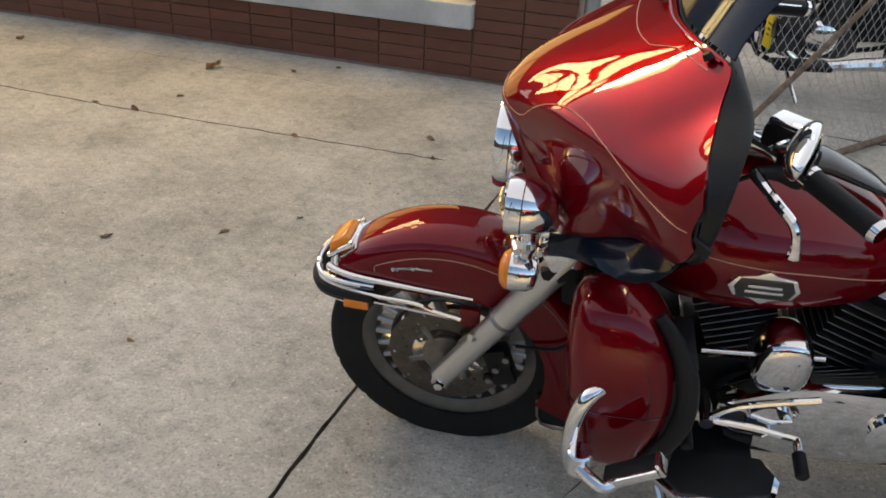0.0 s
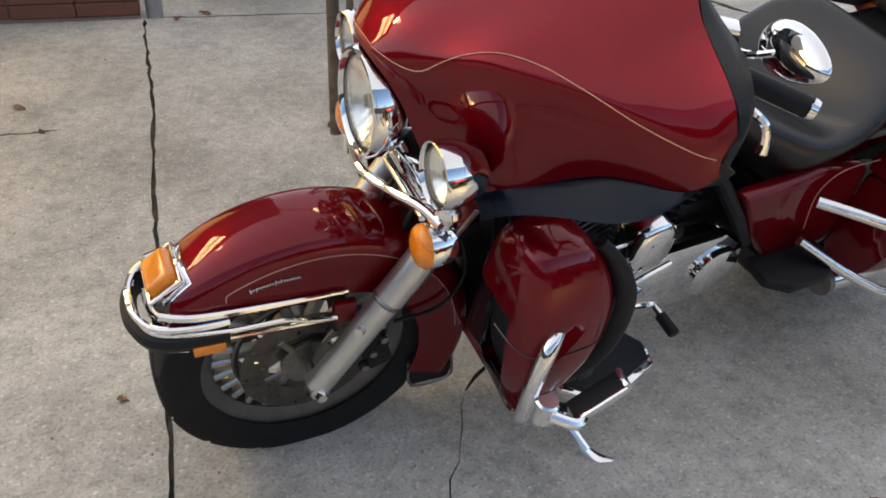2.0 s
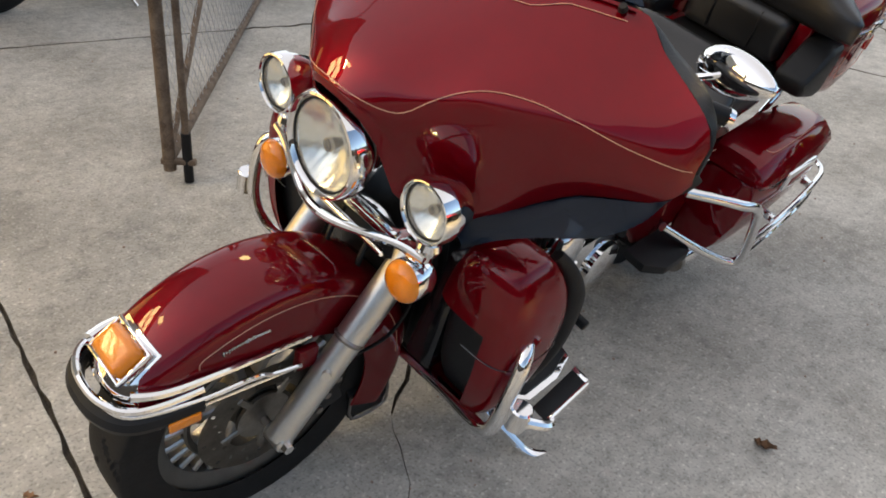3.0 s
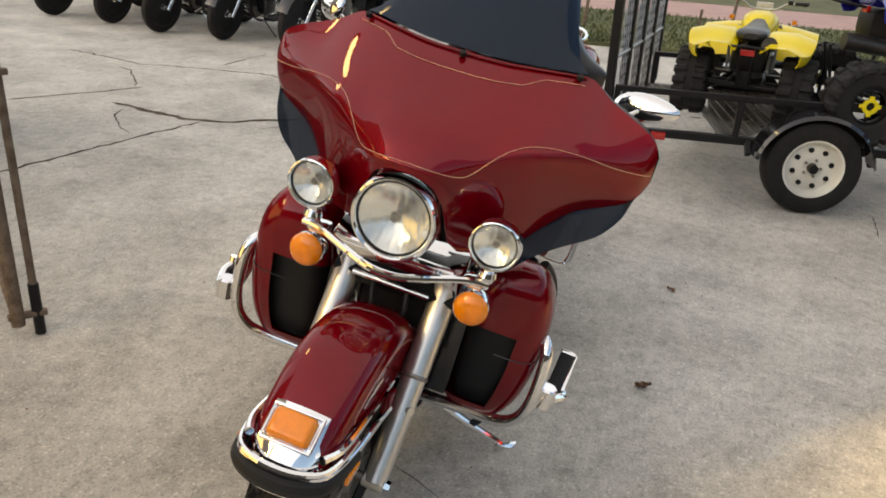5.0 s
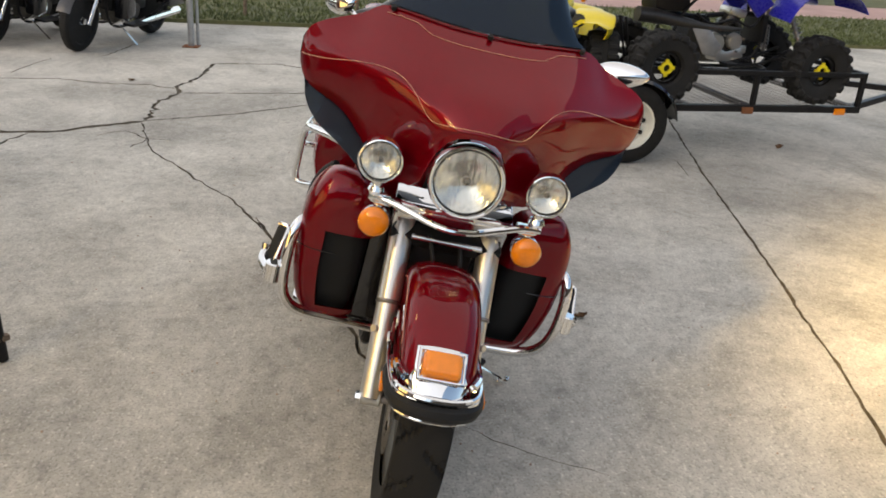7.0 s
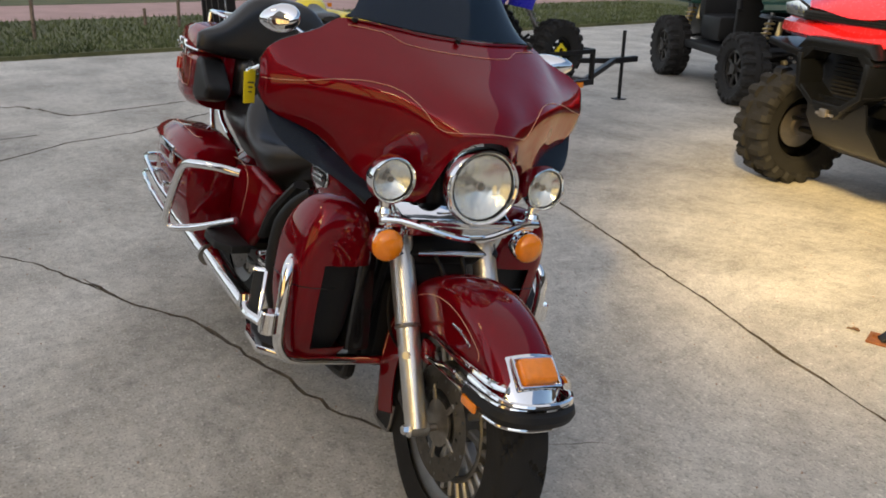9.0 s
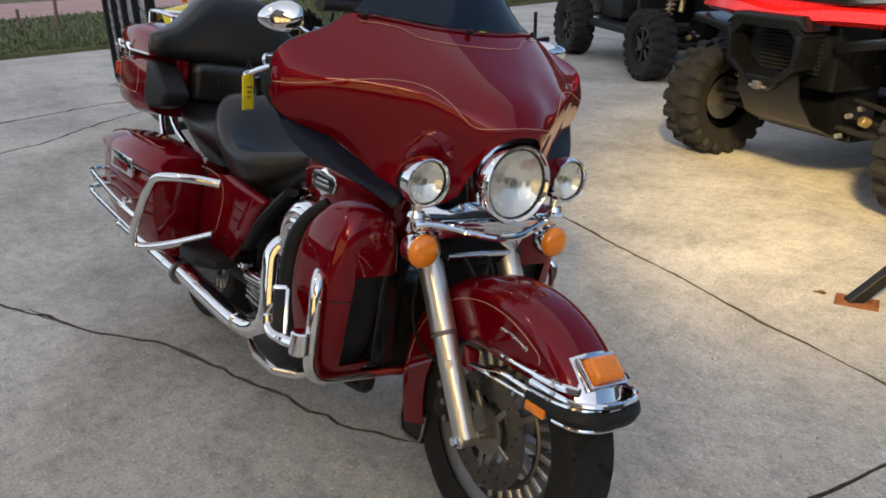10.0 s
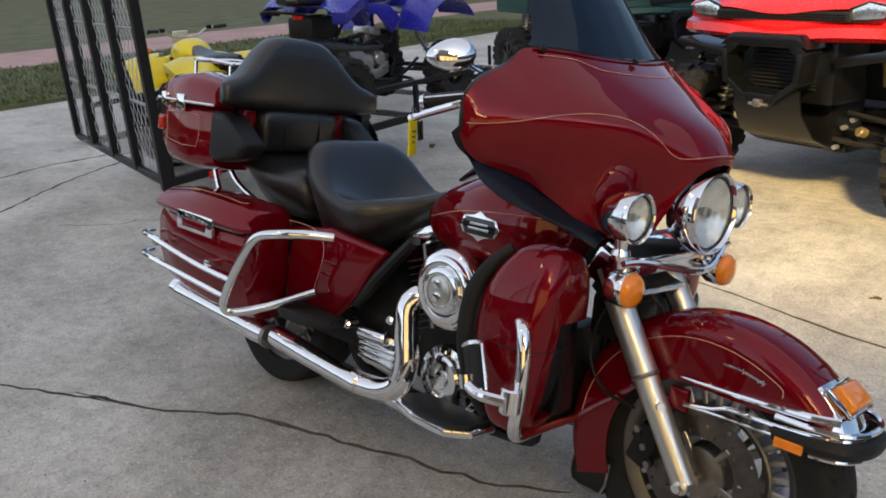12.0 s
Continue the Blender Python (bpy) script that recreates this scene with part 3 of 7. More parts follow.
for s in (1, -1):
    d = fpart("brake_disc", disc_mesh(0.088, 0.150, s * 0.068, WHEEL), M_DISC, "drilled steel brake disc", rim)
    fpart("disc_carrier", lathe([(0.03, s * 0.060), (0.062, s * 0.062), (0.062, s * 0.070), (0.03, s * 0.072)], 32, WHEEL), M_DISC, "", rim)
    for k in range(5):
        a = box((0.055, 0.006, 0.017), (0.075, s * 0.068, 0), 0.003, seg=1)
        a.transform(Matrix.Translation(WHEEL) @ Matrix.Rotation(radians(72 * k + 20), 4, "Y"))
        fpart("carrier_arm", a, M_DISC, "", rim)

# fork legs: from the axle up and back to the yokes
F0, F1 = Vector((0.004, 0, 0.300)), Vector((-0.262, 0, 0.725))
FD = (F1 - F0).normalized()
for s in (1, -1):
    y = Vector((0, s * 0.127, 0))
    leg = fpart("fork_slider", merged(rod(F0 + y - FD * 0.005, F0 + y + FD * 0.265, 0.029, 0.031, 24, 0.004),
                                      rod(F0 + y - Vector((0, s * 0.03, 0)), F0 + y + Vector((0, s * 0.026, 0)), 0.021, seg=16, bevel=0.003),
                                      rod(F0 + y + FD * 0.19, F0 + y + FD * 0.19 + Vector((0.03, s * 0.028, 0.012)), 0.010, seg=10)), M_ALU, "satin aluminium fork slider")
    fpart("axle_nut", rod(F0 + y + Vector((0, s * 0.022, 0)), F0 + y + Vector((0, s * 0.040, 0)), 0.015, 0.012, 6), M_CHROME, "", leg)
    cov = fpart("fork_cover", merged(rod(F0 + y + FD * 0.262, F1 + y + FD * 0.04, 0.033, 0.034, 24, 0.003)), M_ALU, "polished upper fork cover")
    fpart("dust_ring", lathe([(0.033, -0.006), (0.036, 0), (0.033, 0.006)], 24, (0, 0, 0), "z", True), M_STEEL, "", cov).matrix_local = \
        Matrix.Translation(F0 + y + FD * 0.264) @ FD.to_track_quat("Z", "Y").to_matrix().to_4x4()
    # brake caliper behind the leg
    cal = fpart("brake_caliper", merged(box((0.115, 0.045, 0.062), (-0.135, s * 0.082, 0.335), 0.012, (0, -70, 0)), rod((-0.11, s * 0.10, 0.30), (-0.11, s * 0.108, 0.30), 0.013), rod((-0.15, s * 0.10, 0.36), (-0.15, s * 0.108, 0.36), 0.013)), M_BLACK, "black brake caliper")
    for q in ((-0.112, 0.295), (-0.128, 0.335), (-0.150, 0.375)):
        fpart("caliper_bolt", rod((q[0], s * 0.104, q[1]), (q[0], s * 0.112, q[1]), 0.009, seg=8), M_STEEL, "", cal)
fpart("front_axle", rod((0.004, -0.15, 0.300), (0.004, 0.15, 0.300), 0.010), M_STEEL)


# ---- front fender: a deep valance over the wheel
def fender_section(a):
    """Half section at the angle a over the wheel: (radius, half width) pairs from the crown to the skirt's edge."""
    inner = spline([(-30, 0.252), (-10, 0.250), (30, 0.246), (60, 0.240), (75, 0.230), (90, 0.222), (105, 0.228), (120, 0.254), (135, 0.305), (147, 0.338), (160, 0.34)], a)[0]
    crown = spline([(-30, 0.380), (0, 0.386), (40, 0.390), (80, 0.390), (110, 0.388), (135, 0.386), (149, 0.384), (160, 0.378)], a)[0]
    wide = spline([(-30, 0.088), (20, 0.092), (70, 0.094), (120, 0.094), (145, 0.086), (160, 0.07)], a)[0]
    out = []
    for i in range(15):
        t = i / 14
        if t < 0.6:
            u = t / 0.6 * math.pi / 2
            out.append((crown - 0.050 * (1 - math.cos(u)) ** 1.2, wide * math.sin(u) ** 0.85))
        else:
            k = (t - 0.6) / 0.4
            out.append((crown - 0.050 + (inner - crown + 0.050) * k, wide * (1 - 0.03 * k)))
    return out


rows = []
for i in range(61):
    a = -22 + (144 + 22) * i / 60            # from the low rear edge, over the top, to the nose
    sec = fender_section(a)
    u = radians(180 - a)
    row = []
    for sgn, seq in ((-1, sec[::-1]), (1, sec[1:])):
        for r, w in seq:
            row.append((AX[0] + math.cos(u) * r, sgn * w, AX[2] + math.sin(u) * r))
    rows.append(row)
fender = fpart("front_fender", sheet(rows, 0.004), M_RED, "deep red front fender with gold pinstripe")


def on_fender(a, r_off, s, out=0.0):
    """A point on the fender's side at the angle a, r metres below the crown."""
    sec = fender_section(a)
    r = sec[0][0] - r_off
    u = radians(180 - a)
    return Vector((AX[0] + math.cos(u) * r, s * (sec[9][1] + out), AX[2] + math.sin(u) * r))


for s in (1, -1):
    fpart("pinstripe", tube([on_fender(a, 0.052, s, 0.0006) for a in range(8, 126, 6)] + [on_fender(124, 0.066, s, 0.0006)], 0.0011, 5, 3), M_STRIPE, "", fender)
    # script badge: a thin slanted row of strokes
    pts = [on_fender(116 - k * 0.50, 0.072 + (0.0032 if k % 2 else -0.0032) * (2.2 if k in (1, 2, 5, 19, 20, 24) else 1) + k * 0.0004, s, 0.0015) for k in range(38)]
    fpart("script_badge", tube(pts, 0.0013, 5, 3), M_CHROME, "small chrome script badge", fender)
    # chrome spear along the skirt's lower edge
    pts = [Vector((0.300, s * 0.080, 0.556)), Vector((0.240, s * 0.099, 0.553)), Vector((0.10, s * 0.100, 0.546)), Vector((-0.060, s * 0.098, 0.541))]
    fpart("trim_spear", tube(pts, [0.010, 0.009, 0.007, 0.003], 8, 6), M_CHROME, "chrome fender spear", fender)
    # lower rail that runs back to the fork leg
    pts = [Vector((0.335, s * 0.045, 0.524)), Vector((0.305, s * 0.094, 0.522)), Vector((0.19, s * 0.112, 0.514)), Vector((0.08, s * 0.113, 0.512)), Vector((0.03, s * 0.113, 0.497)), Vector((-0.035, s * 0.111, 0.484))]
    fpart("fender_rail", tube(pts, 0.0055, 8, 6), M_CHROME, "chrome lower fender rail", fender)
    pts = [Vector((0.19, s * 0.109, 0.492)), Vector((0.05, s * 0.110, 0.487)), Vector((-0.035, s * 0.110, 0.482))]
    fpart("fender_stay", tube(pts, 0.0045, 8, 4), M_CHROME, "", fender)
    fpart("side_reflector", box((0.062, 0.010, 0.022), (0.220, s * 0.123, 0.486), 0.004, (0, 0, 0)), M_AMBER, "orange side reflector", fender)
    fpart("fender_bracket", box((0.05, 0.020, 0.055), (-0.055, s * 0.098, 0.487), 0.008), M_RED, "", fender)

# bumper strip and tip of the fender
arc = [(0.18, 0.108), (0.262, 0.105), (0.314, 0.088), (0.340, 0.046), (0.346, 0.0)]
loop = [Vector((x, y, 0.500)) for x, y in arc] + [Vector((x, -y, 0.500)) for x, y in arc[-2::-1]]
fpart("bumper", merged(tube(loop, 0.016, 8, 5, 1.25)), M_PLASTIC, "black rubber fender bumper", fender)
loop = [Vector((x - 0.002, y * 0.99, 0.533)) for x, y in arc] + [Vector((x - 0.002, -y * 0.99, 0.533)) for x, y in arc[-2::-1]]
fpart("bumper_trim", tube(loop, 0.0075, 8, 5), M_CHROME, "chrome bumper trim", fender)
loop = [Vector((x - 0.006, y * 0.98, 0.474)) for x, y in arc[1:]] + [Vector((x - 0.006, -y * 0.98, 0.474)) for x, y in arc[-2:0:-1]]
fpart("bumper_edge", tube(loop, 0.005, 8, 5), M_CHROME, "", fender)
rows = []
for i in range(9):
    a = 128 + 17 * i / 8
    sec = fender_section(a)
    u = radians(180 - a)
    row = []
    for j in range(-8, 9):
        k = abs(j) / 8
        wid = 0.060 + 0.030 * max(0, (i - 4) / 4)
        w = wid * k
        drop = 0.050 * (1 - math.sqrt(max(0, 1 - min(1, w / sec[8][1]) ** 2)))
        r = sec[0][0] - drop + 0.006
        row.append((AX[0] + math.cos(u) * r, w * (1 if j > 0 else -1), AX[2] + math.sin(u) * r))
    rows.append(row)
tip = fpart("fender_tip", sheet(rows, 0.005), M_CHROME, "chrome fender tip", fender)
lamp_at = Matrix.Translation((0.278, 0, 0.584)) @ Matrix.Rotation(radians(38), 4, "Y")
lens = box((0.066, 0.098, 0.030), (0, 0, 0.011), 0.014, taper=0.88, seg=4)
lens.transform(lamp_at)
fpart("fender_lamp", lens, M_AMBER, "orange lamp on the fender tip", fender)
fr = merged(*[box(sz, at, 0.004) for sz, at in (((0.007, 0.112, 0.014), (-0.036, 0, 0.002)), ((0.007, 0.112, 0.014), (0.036, 0, 0.002)), ((0.07, 0.007, 0.014), (0, 0.053, 0.002)), ((0.07, 0.007, 0.014), (0, -0.053, 0.002)))])
fr.transform(lamp_at)
fpart("lamp_frame", fr, M_CHROME, "chrome lamp frame", fender)
flap = fpart("mud_flap", prism([(-0.345, 0.255), (-0.232, 0.238), (-0.250, 0.136), (-0.352, 0.134), (-0.364, 0.18)], -0.075, 0.075, 0.006), M_PLASTIC, "grey-edged mud flap on the fender", fender)
for s in (1, -1):
    fpart("flap_edge", tube([(-0.343, s * 0.079, 0.250), (-0.358, s * 0.079, 0.18), (-0.348, s * 0.079, 0.140), (-0.254, s * 0.079, 0.141), (-0.237, s * 0.079, 0.230)], 0.004, 6, 3), M_STEEL, "", flap)


# ---- lamps
def round_lamp(name, at, R, depth, label, bulb_r, parent=None):
    """A chrome bowl with a trim ring, a mirror reflector, a bulb cap and a clear lens, facing ahead."""
    x, y, z = at
    bowl = fpart(name, lathe([(0.02, -depth), (R * 0.45, -depth * 0.97), (R * 0.78, -depth * 0.78), (R * 0.96, -depth * 0.4), (R, -0.012), (R * 0.97, 0.0), (R * 0.9, -0.004)], 48, at, "x", caps=False), M_CHROME, label)
    fpart("trim_ring", lathe([(R * 0.86, -0.008), (R * 0.89, 0.006), (R * 0.94, 0.011), (R * 0.985, 0.010), (R * 1.03, 0.0), (R * 1.03, -0.020), (R * 0.98, -0.022)], 64, at, "x", True), M_CHROME, "", bowl)
    fpart("lens_gasket", lathe([(R * 0.845, -0.004), (R * 0.855, 0.003), (R * 0.875, 0.003), (R * 0.88, -0.006)], 56, at, "x", True), M_BLACK, "", bowl)
    dish = [(R * k, -0.008 - R * 0.44 * (1 - (k / 0.87) ** 2)) for k in (0.87, 0.80, 0.70, 0.60, 0.48, 0.36, 0.24, 0.12, 0.02)]
    fpart("reflector", lathe(dish, 48, at, "x", caps=False), M_REFLECT, "faceted mirror bowl", bowl, 60)
    fpart("bulb_cap", lathe([(bulb_r * 0.7, R * -0.42), (bulb_r, -0.026), (bulb_r * 1.1, -0.016), (bulb_r * 0.9, -0.010), (0.002, -0.009)], 20, at, "x"), M_BLACK, "dark bulb cap with a steel rim", bowl)
    fpart("bulb_ring", lathe([(bulb_r * 1.12, -0.018), (bulb_r * 1.30, -0.014), (bulb_r * 1.12, -0.010)], 20, at, "x", True), M_STEEL, "", bowl)
    fpart("lens", lathe([(R * 0.865, -0.002), (R * 0.80, 0.003), (R * 0.6, 0.008), (R * 0.3, 0.011), (0.002, 0.012)], 56, at, "x", caps=False), M_GLASS, "clear domed lens", bowl)
    return bowl


round_lamp("headlight", (-0.092, 0, 0.918), 0.099, 0.10, "large round chrome headlight", 0.011)
for s in (1, -1):
    round_lamp("spotlight", (-0.148, s * 0.226, 0.912), 0.059, 0.085, "round chrome passing lamp", 0.008)
    fpart("spotlight_stem", merged(rod((-0.182, s * 0.220, 0.79), (-0.184, s * 0.226, 0.862), 0.013, 0.016, 14), lathe([(0.020, -0.012), (0.024, 0), (0.020, 0.012)], 16, (-0.182, s * 0.223, 0.822), "z")), M_CHROME)
    sig = fpart("turn_signal", lathe([(0.014, -0.060), (0.032, -0.055), (0.041, -0.040), (0.043, -0.006), (0.041, 0.0)], 32, (-0.150, s * 0.212, 0.742), "x"), M_CHROME, "chrome turn signal with an orange lens")
    fpart("lens", lathe([(0.042, -0.002), (0.042, 0.004), (0.035, 0.014), (0.020, 0.020), (0.002, 0.022)], 32, (-0.150, s * 0.212, 0.742), "x"), M_AMBER, "orange lens", sig)
    fpart("signal_stem", merged(rod((-0.175, s * 0.214, 0.765), (-0.178, s * 0.20, 0.805), 0.011), box((0.045, 0.05, 0.024), (-0.178, s * 0.198, 0.800), 0.008)), M_CHROME)
bar = [(-0.165, 0.235, 0.806), (-0.150, 0.185, 0.808), (-0.125, 0.115, 0.795), (-0.105, 0.05, 0.782), (-0.098, 0, 0.779), (-0.105, -0.05, 0.782), (-0.125, -0.115, 0.795), (-0.150, -0.185, 0.808), (-0.165, -0.235, 0.806)]
fpart("light_bar", tube(bar, 0.0095, 10, 5), M_CHROME, "curved chrome lamp bar")
fpart("fork_bridge", merged(box((0.11, 0.33, 0.014), (-0.215, 0, 0.805), 0.006, (0, 20, 0)), box((0.02, 0.31, 0.05), (-0.178, 0, 0.785), 0.008, (0, 24, 0)),
                            box((0.10, 0.02, 0.085), (-0.262, 0.150, 0.755), 0.008, (0, 30, 0)), box((0.10, 0.02, 0.085), (-0.262, -0.150, 0.755), 0.008, (0, 30, 0))), M_CHROME, "chrome plate over the fork yokes")
fpart("lower_yoke", merged(box((0.09, 0.32, 0.045), (-0.255, 0, 0.705), 0.012, (0, 30, 0)), rod((-0.29, 0, 0.66), (-0.36, 0, 0.95), 0.032)), M_BLACK, "black fork yoke")
fpart("yoke_bar", rod((-0.20, -0.10, 0.705), (-0.20, 0.10, 0.705), 0.008), M_CHROME)
fpart("wiring_loom", merged(tube([(-0.22, 0.04, 0.70), (-0.19, 0.05, 0.64), (-0.22, 0.03, 0.58), (-0.30, 0.02, 0.56)], 0.007, 8), tube([(-0.22, -0.05, 0.71), (-0.17, -0.03, 0.66), (-0.20, -0.02, 0.60), (-0.28, 0, 0.60)], 0.006, 8),
                              box((0.09, 0.18, 0.12), (-0.30, 0, 0.62), 0.02)), M_BLACK)
for s in (1, -1):
    fpart("brake_hose", tube([(-0.255, s * 0.09, 0.70), (-0.30, s * 0.105, 0.62), (-0.315, s * 0.108, 0.52), (-0.27, s * 0.105, 0.44), (-0.17, s * 0.10, 0.42)], 0.0045, 8), M_BLACK)

# ---- batwing fairing: stations across it, each with points from the lower edge to the screen
STATIONS = [
    (0.000, -0.082, 1.034, -0.083, 1.044, -0.086, 1.056, -0.125, 1.112, -0.222, 1.180, -0.330, 1.252),
    (0.050, -0.090, 1.024, -0.088, 1.038, -0.090, 1.054, -0.128, 1.111, -0.224, 1.180, -0.332, 1.252),
    (0.090, -0.125, 0.975, -0.118, 1.010, -0.108, 1.050, -0.138, 1.109, -0.230, 1.181, -0.335, 1.253),
    (0.118, -0.175, 0.865, -0.168, 0.945, -0.130, 1.050, -0.152, 1.108, -0.238, 1.183, -0.340, 1.254),
    (0.160, -0.212, 0.846, -0.208, 0.935, -0.160, 1.066, -0.178, 1.116, -0.258, 1.188, -0.350, 1.257),
    (0.210, -0.238, 0.850, -0.236, 0.945, -0.195, 1.090, -0.210, 1.130, -0.285, 1.194, -0.367, 1.260),
    (0.255, -0.280, 0.880, -0.268, 0.965, -0.228, 1.098, -0.243, 1.136, -0.312, 1.199, -0.388, 1.262),
    (0.305, -0.335, 0.928, -0.308, 0.990, -0.270, 1.104, -0.284, 1.140, -0.345, 1.201, -0.414, 1.258),
    (0.355, -0.372, 0.968, -0.340, 1.014, -0.312, 1.105, -0.322, 1.138, -0.370, 1.185, -0.418, 1.228),
    (0.415, -0.405, 0.992, -0.380, 1.030, -0.358, 1.100, -0.364, 1.132, -0.396, 1.172, -0.425, 1.206),
    (0.460, -0.428, 1.008, -0.408, 1.040, -0.394, 1.096, -0.398, 1.125, -0.416, 1.160, -0.432, 1.188),
    (0.490, -0.442, 1.035, -0.430, 1.058, -0.420, 1.094, -0.422, 1.116, -0.432, 1.144, -0.440, 1.166),
    (0.503, -0.450, 1.066, -0.444, 1.076, -0.440, 1.094, -0.441, 1.108, -0.444, 1.124, -0.447, 1.138),
]


def on_fairing(y, v, lift=0.0):
    """A point on the fairing: y across, v from 0 (lower edge) to 5 (screen)."""
    vals = spline(STATIONS, min(abs(y), 0.503))
    k = 1 - min(1, max(0, (abs(y) - 0.30) / 0.2))
    vals = [q - (0, 0, 0, 0, 0, 0, 0.012, 0, 0.036, -0.004, 0.052, -0.008)[i] * k for i, q in enumerate(vals)]
    keys = [(i, vals[2 * i], vals[2 * i + 1]) for i in range(6)]
    x, z = spline(keys, v)
    if lift:
        x2, z2 = spline(keys, min(5, v + 0.05))
        n = Vector((z2 - z, 0, -(x2 - x)))
        n = n.normalized() if n.length > 1e-6 else Vector((1, 0, 0))
        if n.x < 0:
            n = -n
        x, z = x + n.x * lift, z + n.z * lift
    return Vector((x, y, z))


YS = [0.503 * math.sin(math.pi / 2 * k / 34) for k in range(-34, 35)]
STRIPE = [(0.0, 1.95), (0.10, 1.95), (0.135, 2.0), (0.165, 2.30), (0.20, 2.72), (0.235, 2.88), (0.28, 2.80), (0.33, 2.50), (0.39, 2.20), (0.45, 2.05), (0.51, 2.0)]
fairing = fpart("fairing", sheet([[on_fairing(y, 5 * j / 30) for y in YS] for j in range(31)], 0.005), M_RED, "wide batwing fairing in glossy candy red", smooth=60)
path = [on_fairing(y, spline(STRIPE, abs(y))[0], 0.0015) for y in [k * 0.01 for k in range(-50, 51)]]
fpart("pinstripe", tube(path, 0.0009, 5, 1), M_STRIPE, "thin gold pinstripe", fairing)
path = [on_fairing(y, 4.72 - (0.22 if abs(y) < 0.16 else 0.22 * max(0, 1 - (abs(y) - 0.16) / 0.04)), 0.0015) for y in [k * 0.012 for k in range(-24, 25)]]
fpart("pinstripe", tube(path, 0.0009, 5, 1), M_STRIPE, "", fairing)
# the dark inner shell that closes the fairing at the back
back = []
for y in YS:
    lo, hi = on_fairing(y, 0), on_fairing(y, 5)
    back.append([lo + Vector((-0.006 - 0.02, 0, 0.004)), lo.lerp(hi, 0.35) + Vector((-0.13 * (1 - abs(y) / 0.5), 0, 0)), lo.lerp(hi, 0.7) + Vector((-0.10 * (1 - abs(y) / 0.5), 0, 0)), hi + Vector((-0.010, 0, -0.004))])
fpart("inner_fairing", sheet(back, 0.004), M_PLASTIC, "black inner fairing panel", fairing)
for s in (1, -1):
    edge = [on_fairing(s * y, 5) for y in (0.290, 0.325, 0.365, 0.415, 0.465, 0.500)] + [on_fairing(s * y, 0) for y in (0.500, 0.470, 0.44)]
    deep = (0.008, 0.022, 0.048, 0.060, 0.056, 0.042, 0.026, 0.015, 0.008)
    keys = [(i, *e, d if s > 0 else max(0.008, d * 0.55)) for i, (e, d) in enumerate(zip(edge, deep))]
    rows = []
    for k in range(33):
        x, y, z, d = spline(keys, 8 * k / 32)
        e = Vector((x, y, z))
        rows.append([e + Vector((-0.003, -s * 0.003, 0)), e + Vector((-d * 0.5, -s * 0.002, 0)), e + Vector((-d * 0.9, -s * 0.012, 0)), e + Vector((-d, -s * 0.035, 0)), e + Vector((-d * 0.9, -s * 0.10, 0))])
    fpart("inner_rim", sheet(rows, 0.004), M_PLASTIC, "black inner fairing rim", fairing, 60)
# screen
def screen_point(y, k):
    b = on_fairing(y, 5)
    hgt = 0.26 * (1 - (abs(y) / 0.287) ** 5 * 0.45)
    return b + Vector((-0.010 - 0.62 * hgt * k - 0.10 * hgt * k * k, -y * 0.28 * k ** 0.55, hgt * k + 0.004))


scr_y = [0.287 * k / 20 for k in range(-20, 21)]
fpart("windscreen", sheet([[screen_point(y, j / 10) for y in scr_y] for j in range(11)], 0.004), M_TINT, "low smoked windscreen", smooth=60)
lip = [on_fairing(y, 4.93, 0.004) for y in [0.287 * k / 20 for k in range(-20, 21)]]
fpart("screen_trim", tube(lip, 0.0035, 6, 1, 0.5), M_RED, "", fairing)
for y in (-0.272, 0.0, 0.272):
    q = on_fairing(y, 4.86, 0.006)
    fpart("screen_screw", rod(q, q + Vector((0.006, 0, 0.008)), 0.009, 0.007, 10), M_BLACK, "", fairing)
# smoked deflectors under the wings
for s in (1, -1):
    top = [(-0.222, 0.225, 0.858), (-0.290, 0.262, 0.890), (-0.348, 0.312, 0.934), (-0.388, 0.365, 0.974), (-0.422, 0.430, 1.000), (-0.446, 0.468, 1.030)]
    low = [(-0.225, 0.258, 0.826), (-0.268, 0.300, 0.862), (-0.312, 0.352, 0.892), (-0.365, 0.428, 0.930), (-0.415, 0.470, 0.978), (-0.444, 0.478, 1.026)]
    rows = []
    for k in range(30):
        q = k / 29 * 5
        a, b = Vector(spline([(i, *e) for i, e in enumerate(top)], q)), Vector(spline([(i, *e) for i, e in enumerate(low)], q))
        rows.append([Vector((p.x, s * (p.y + 0.012 * math.sin(math.pi * j)), p.z)) for j in [i / 6 for i in range(7)] for p in [a.lerp(b, j)]])
    fpart("wind_deflector", sheet(rows, 0.004), M_SMOKE, "smoked plastic wind deflector", smooth=60)

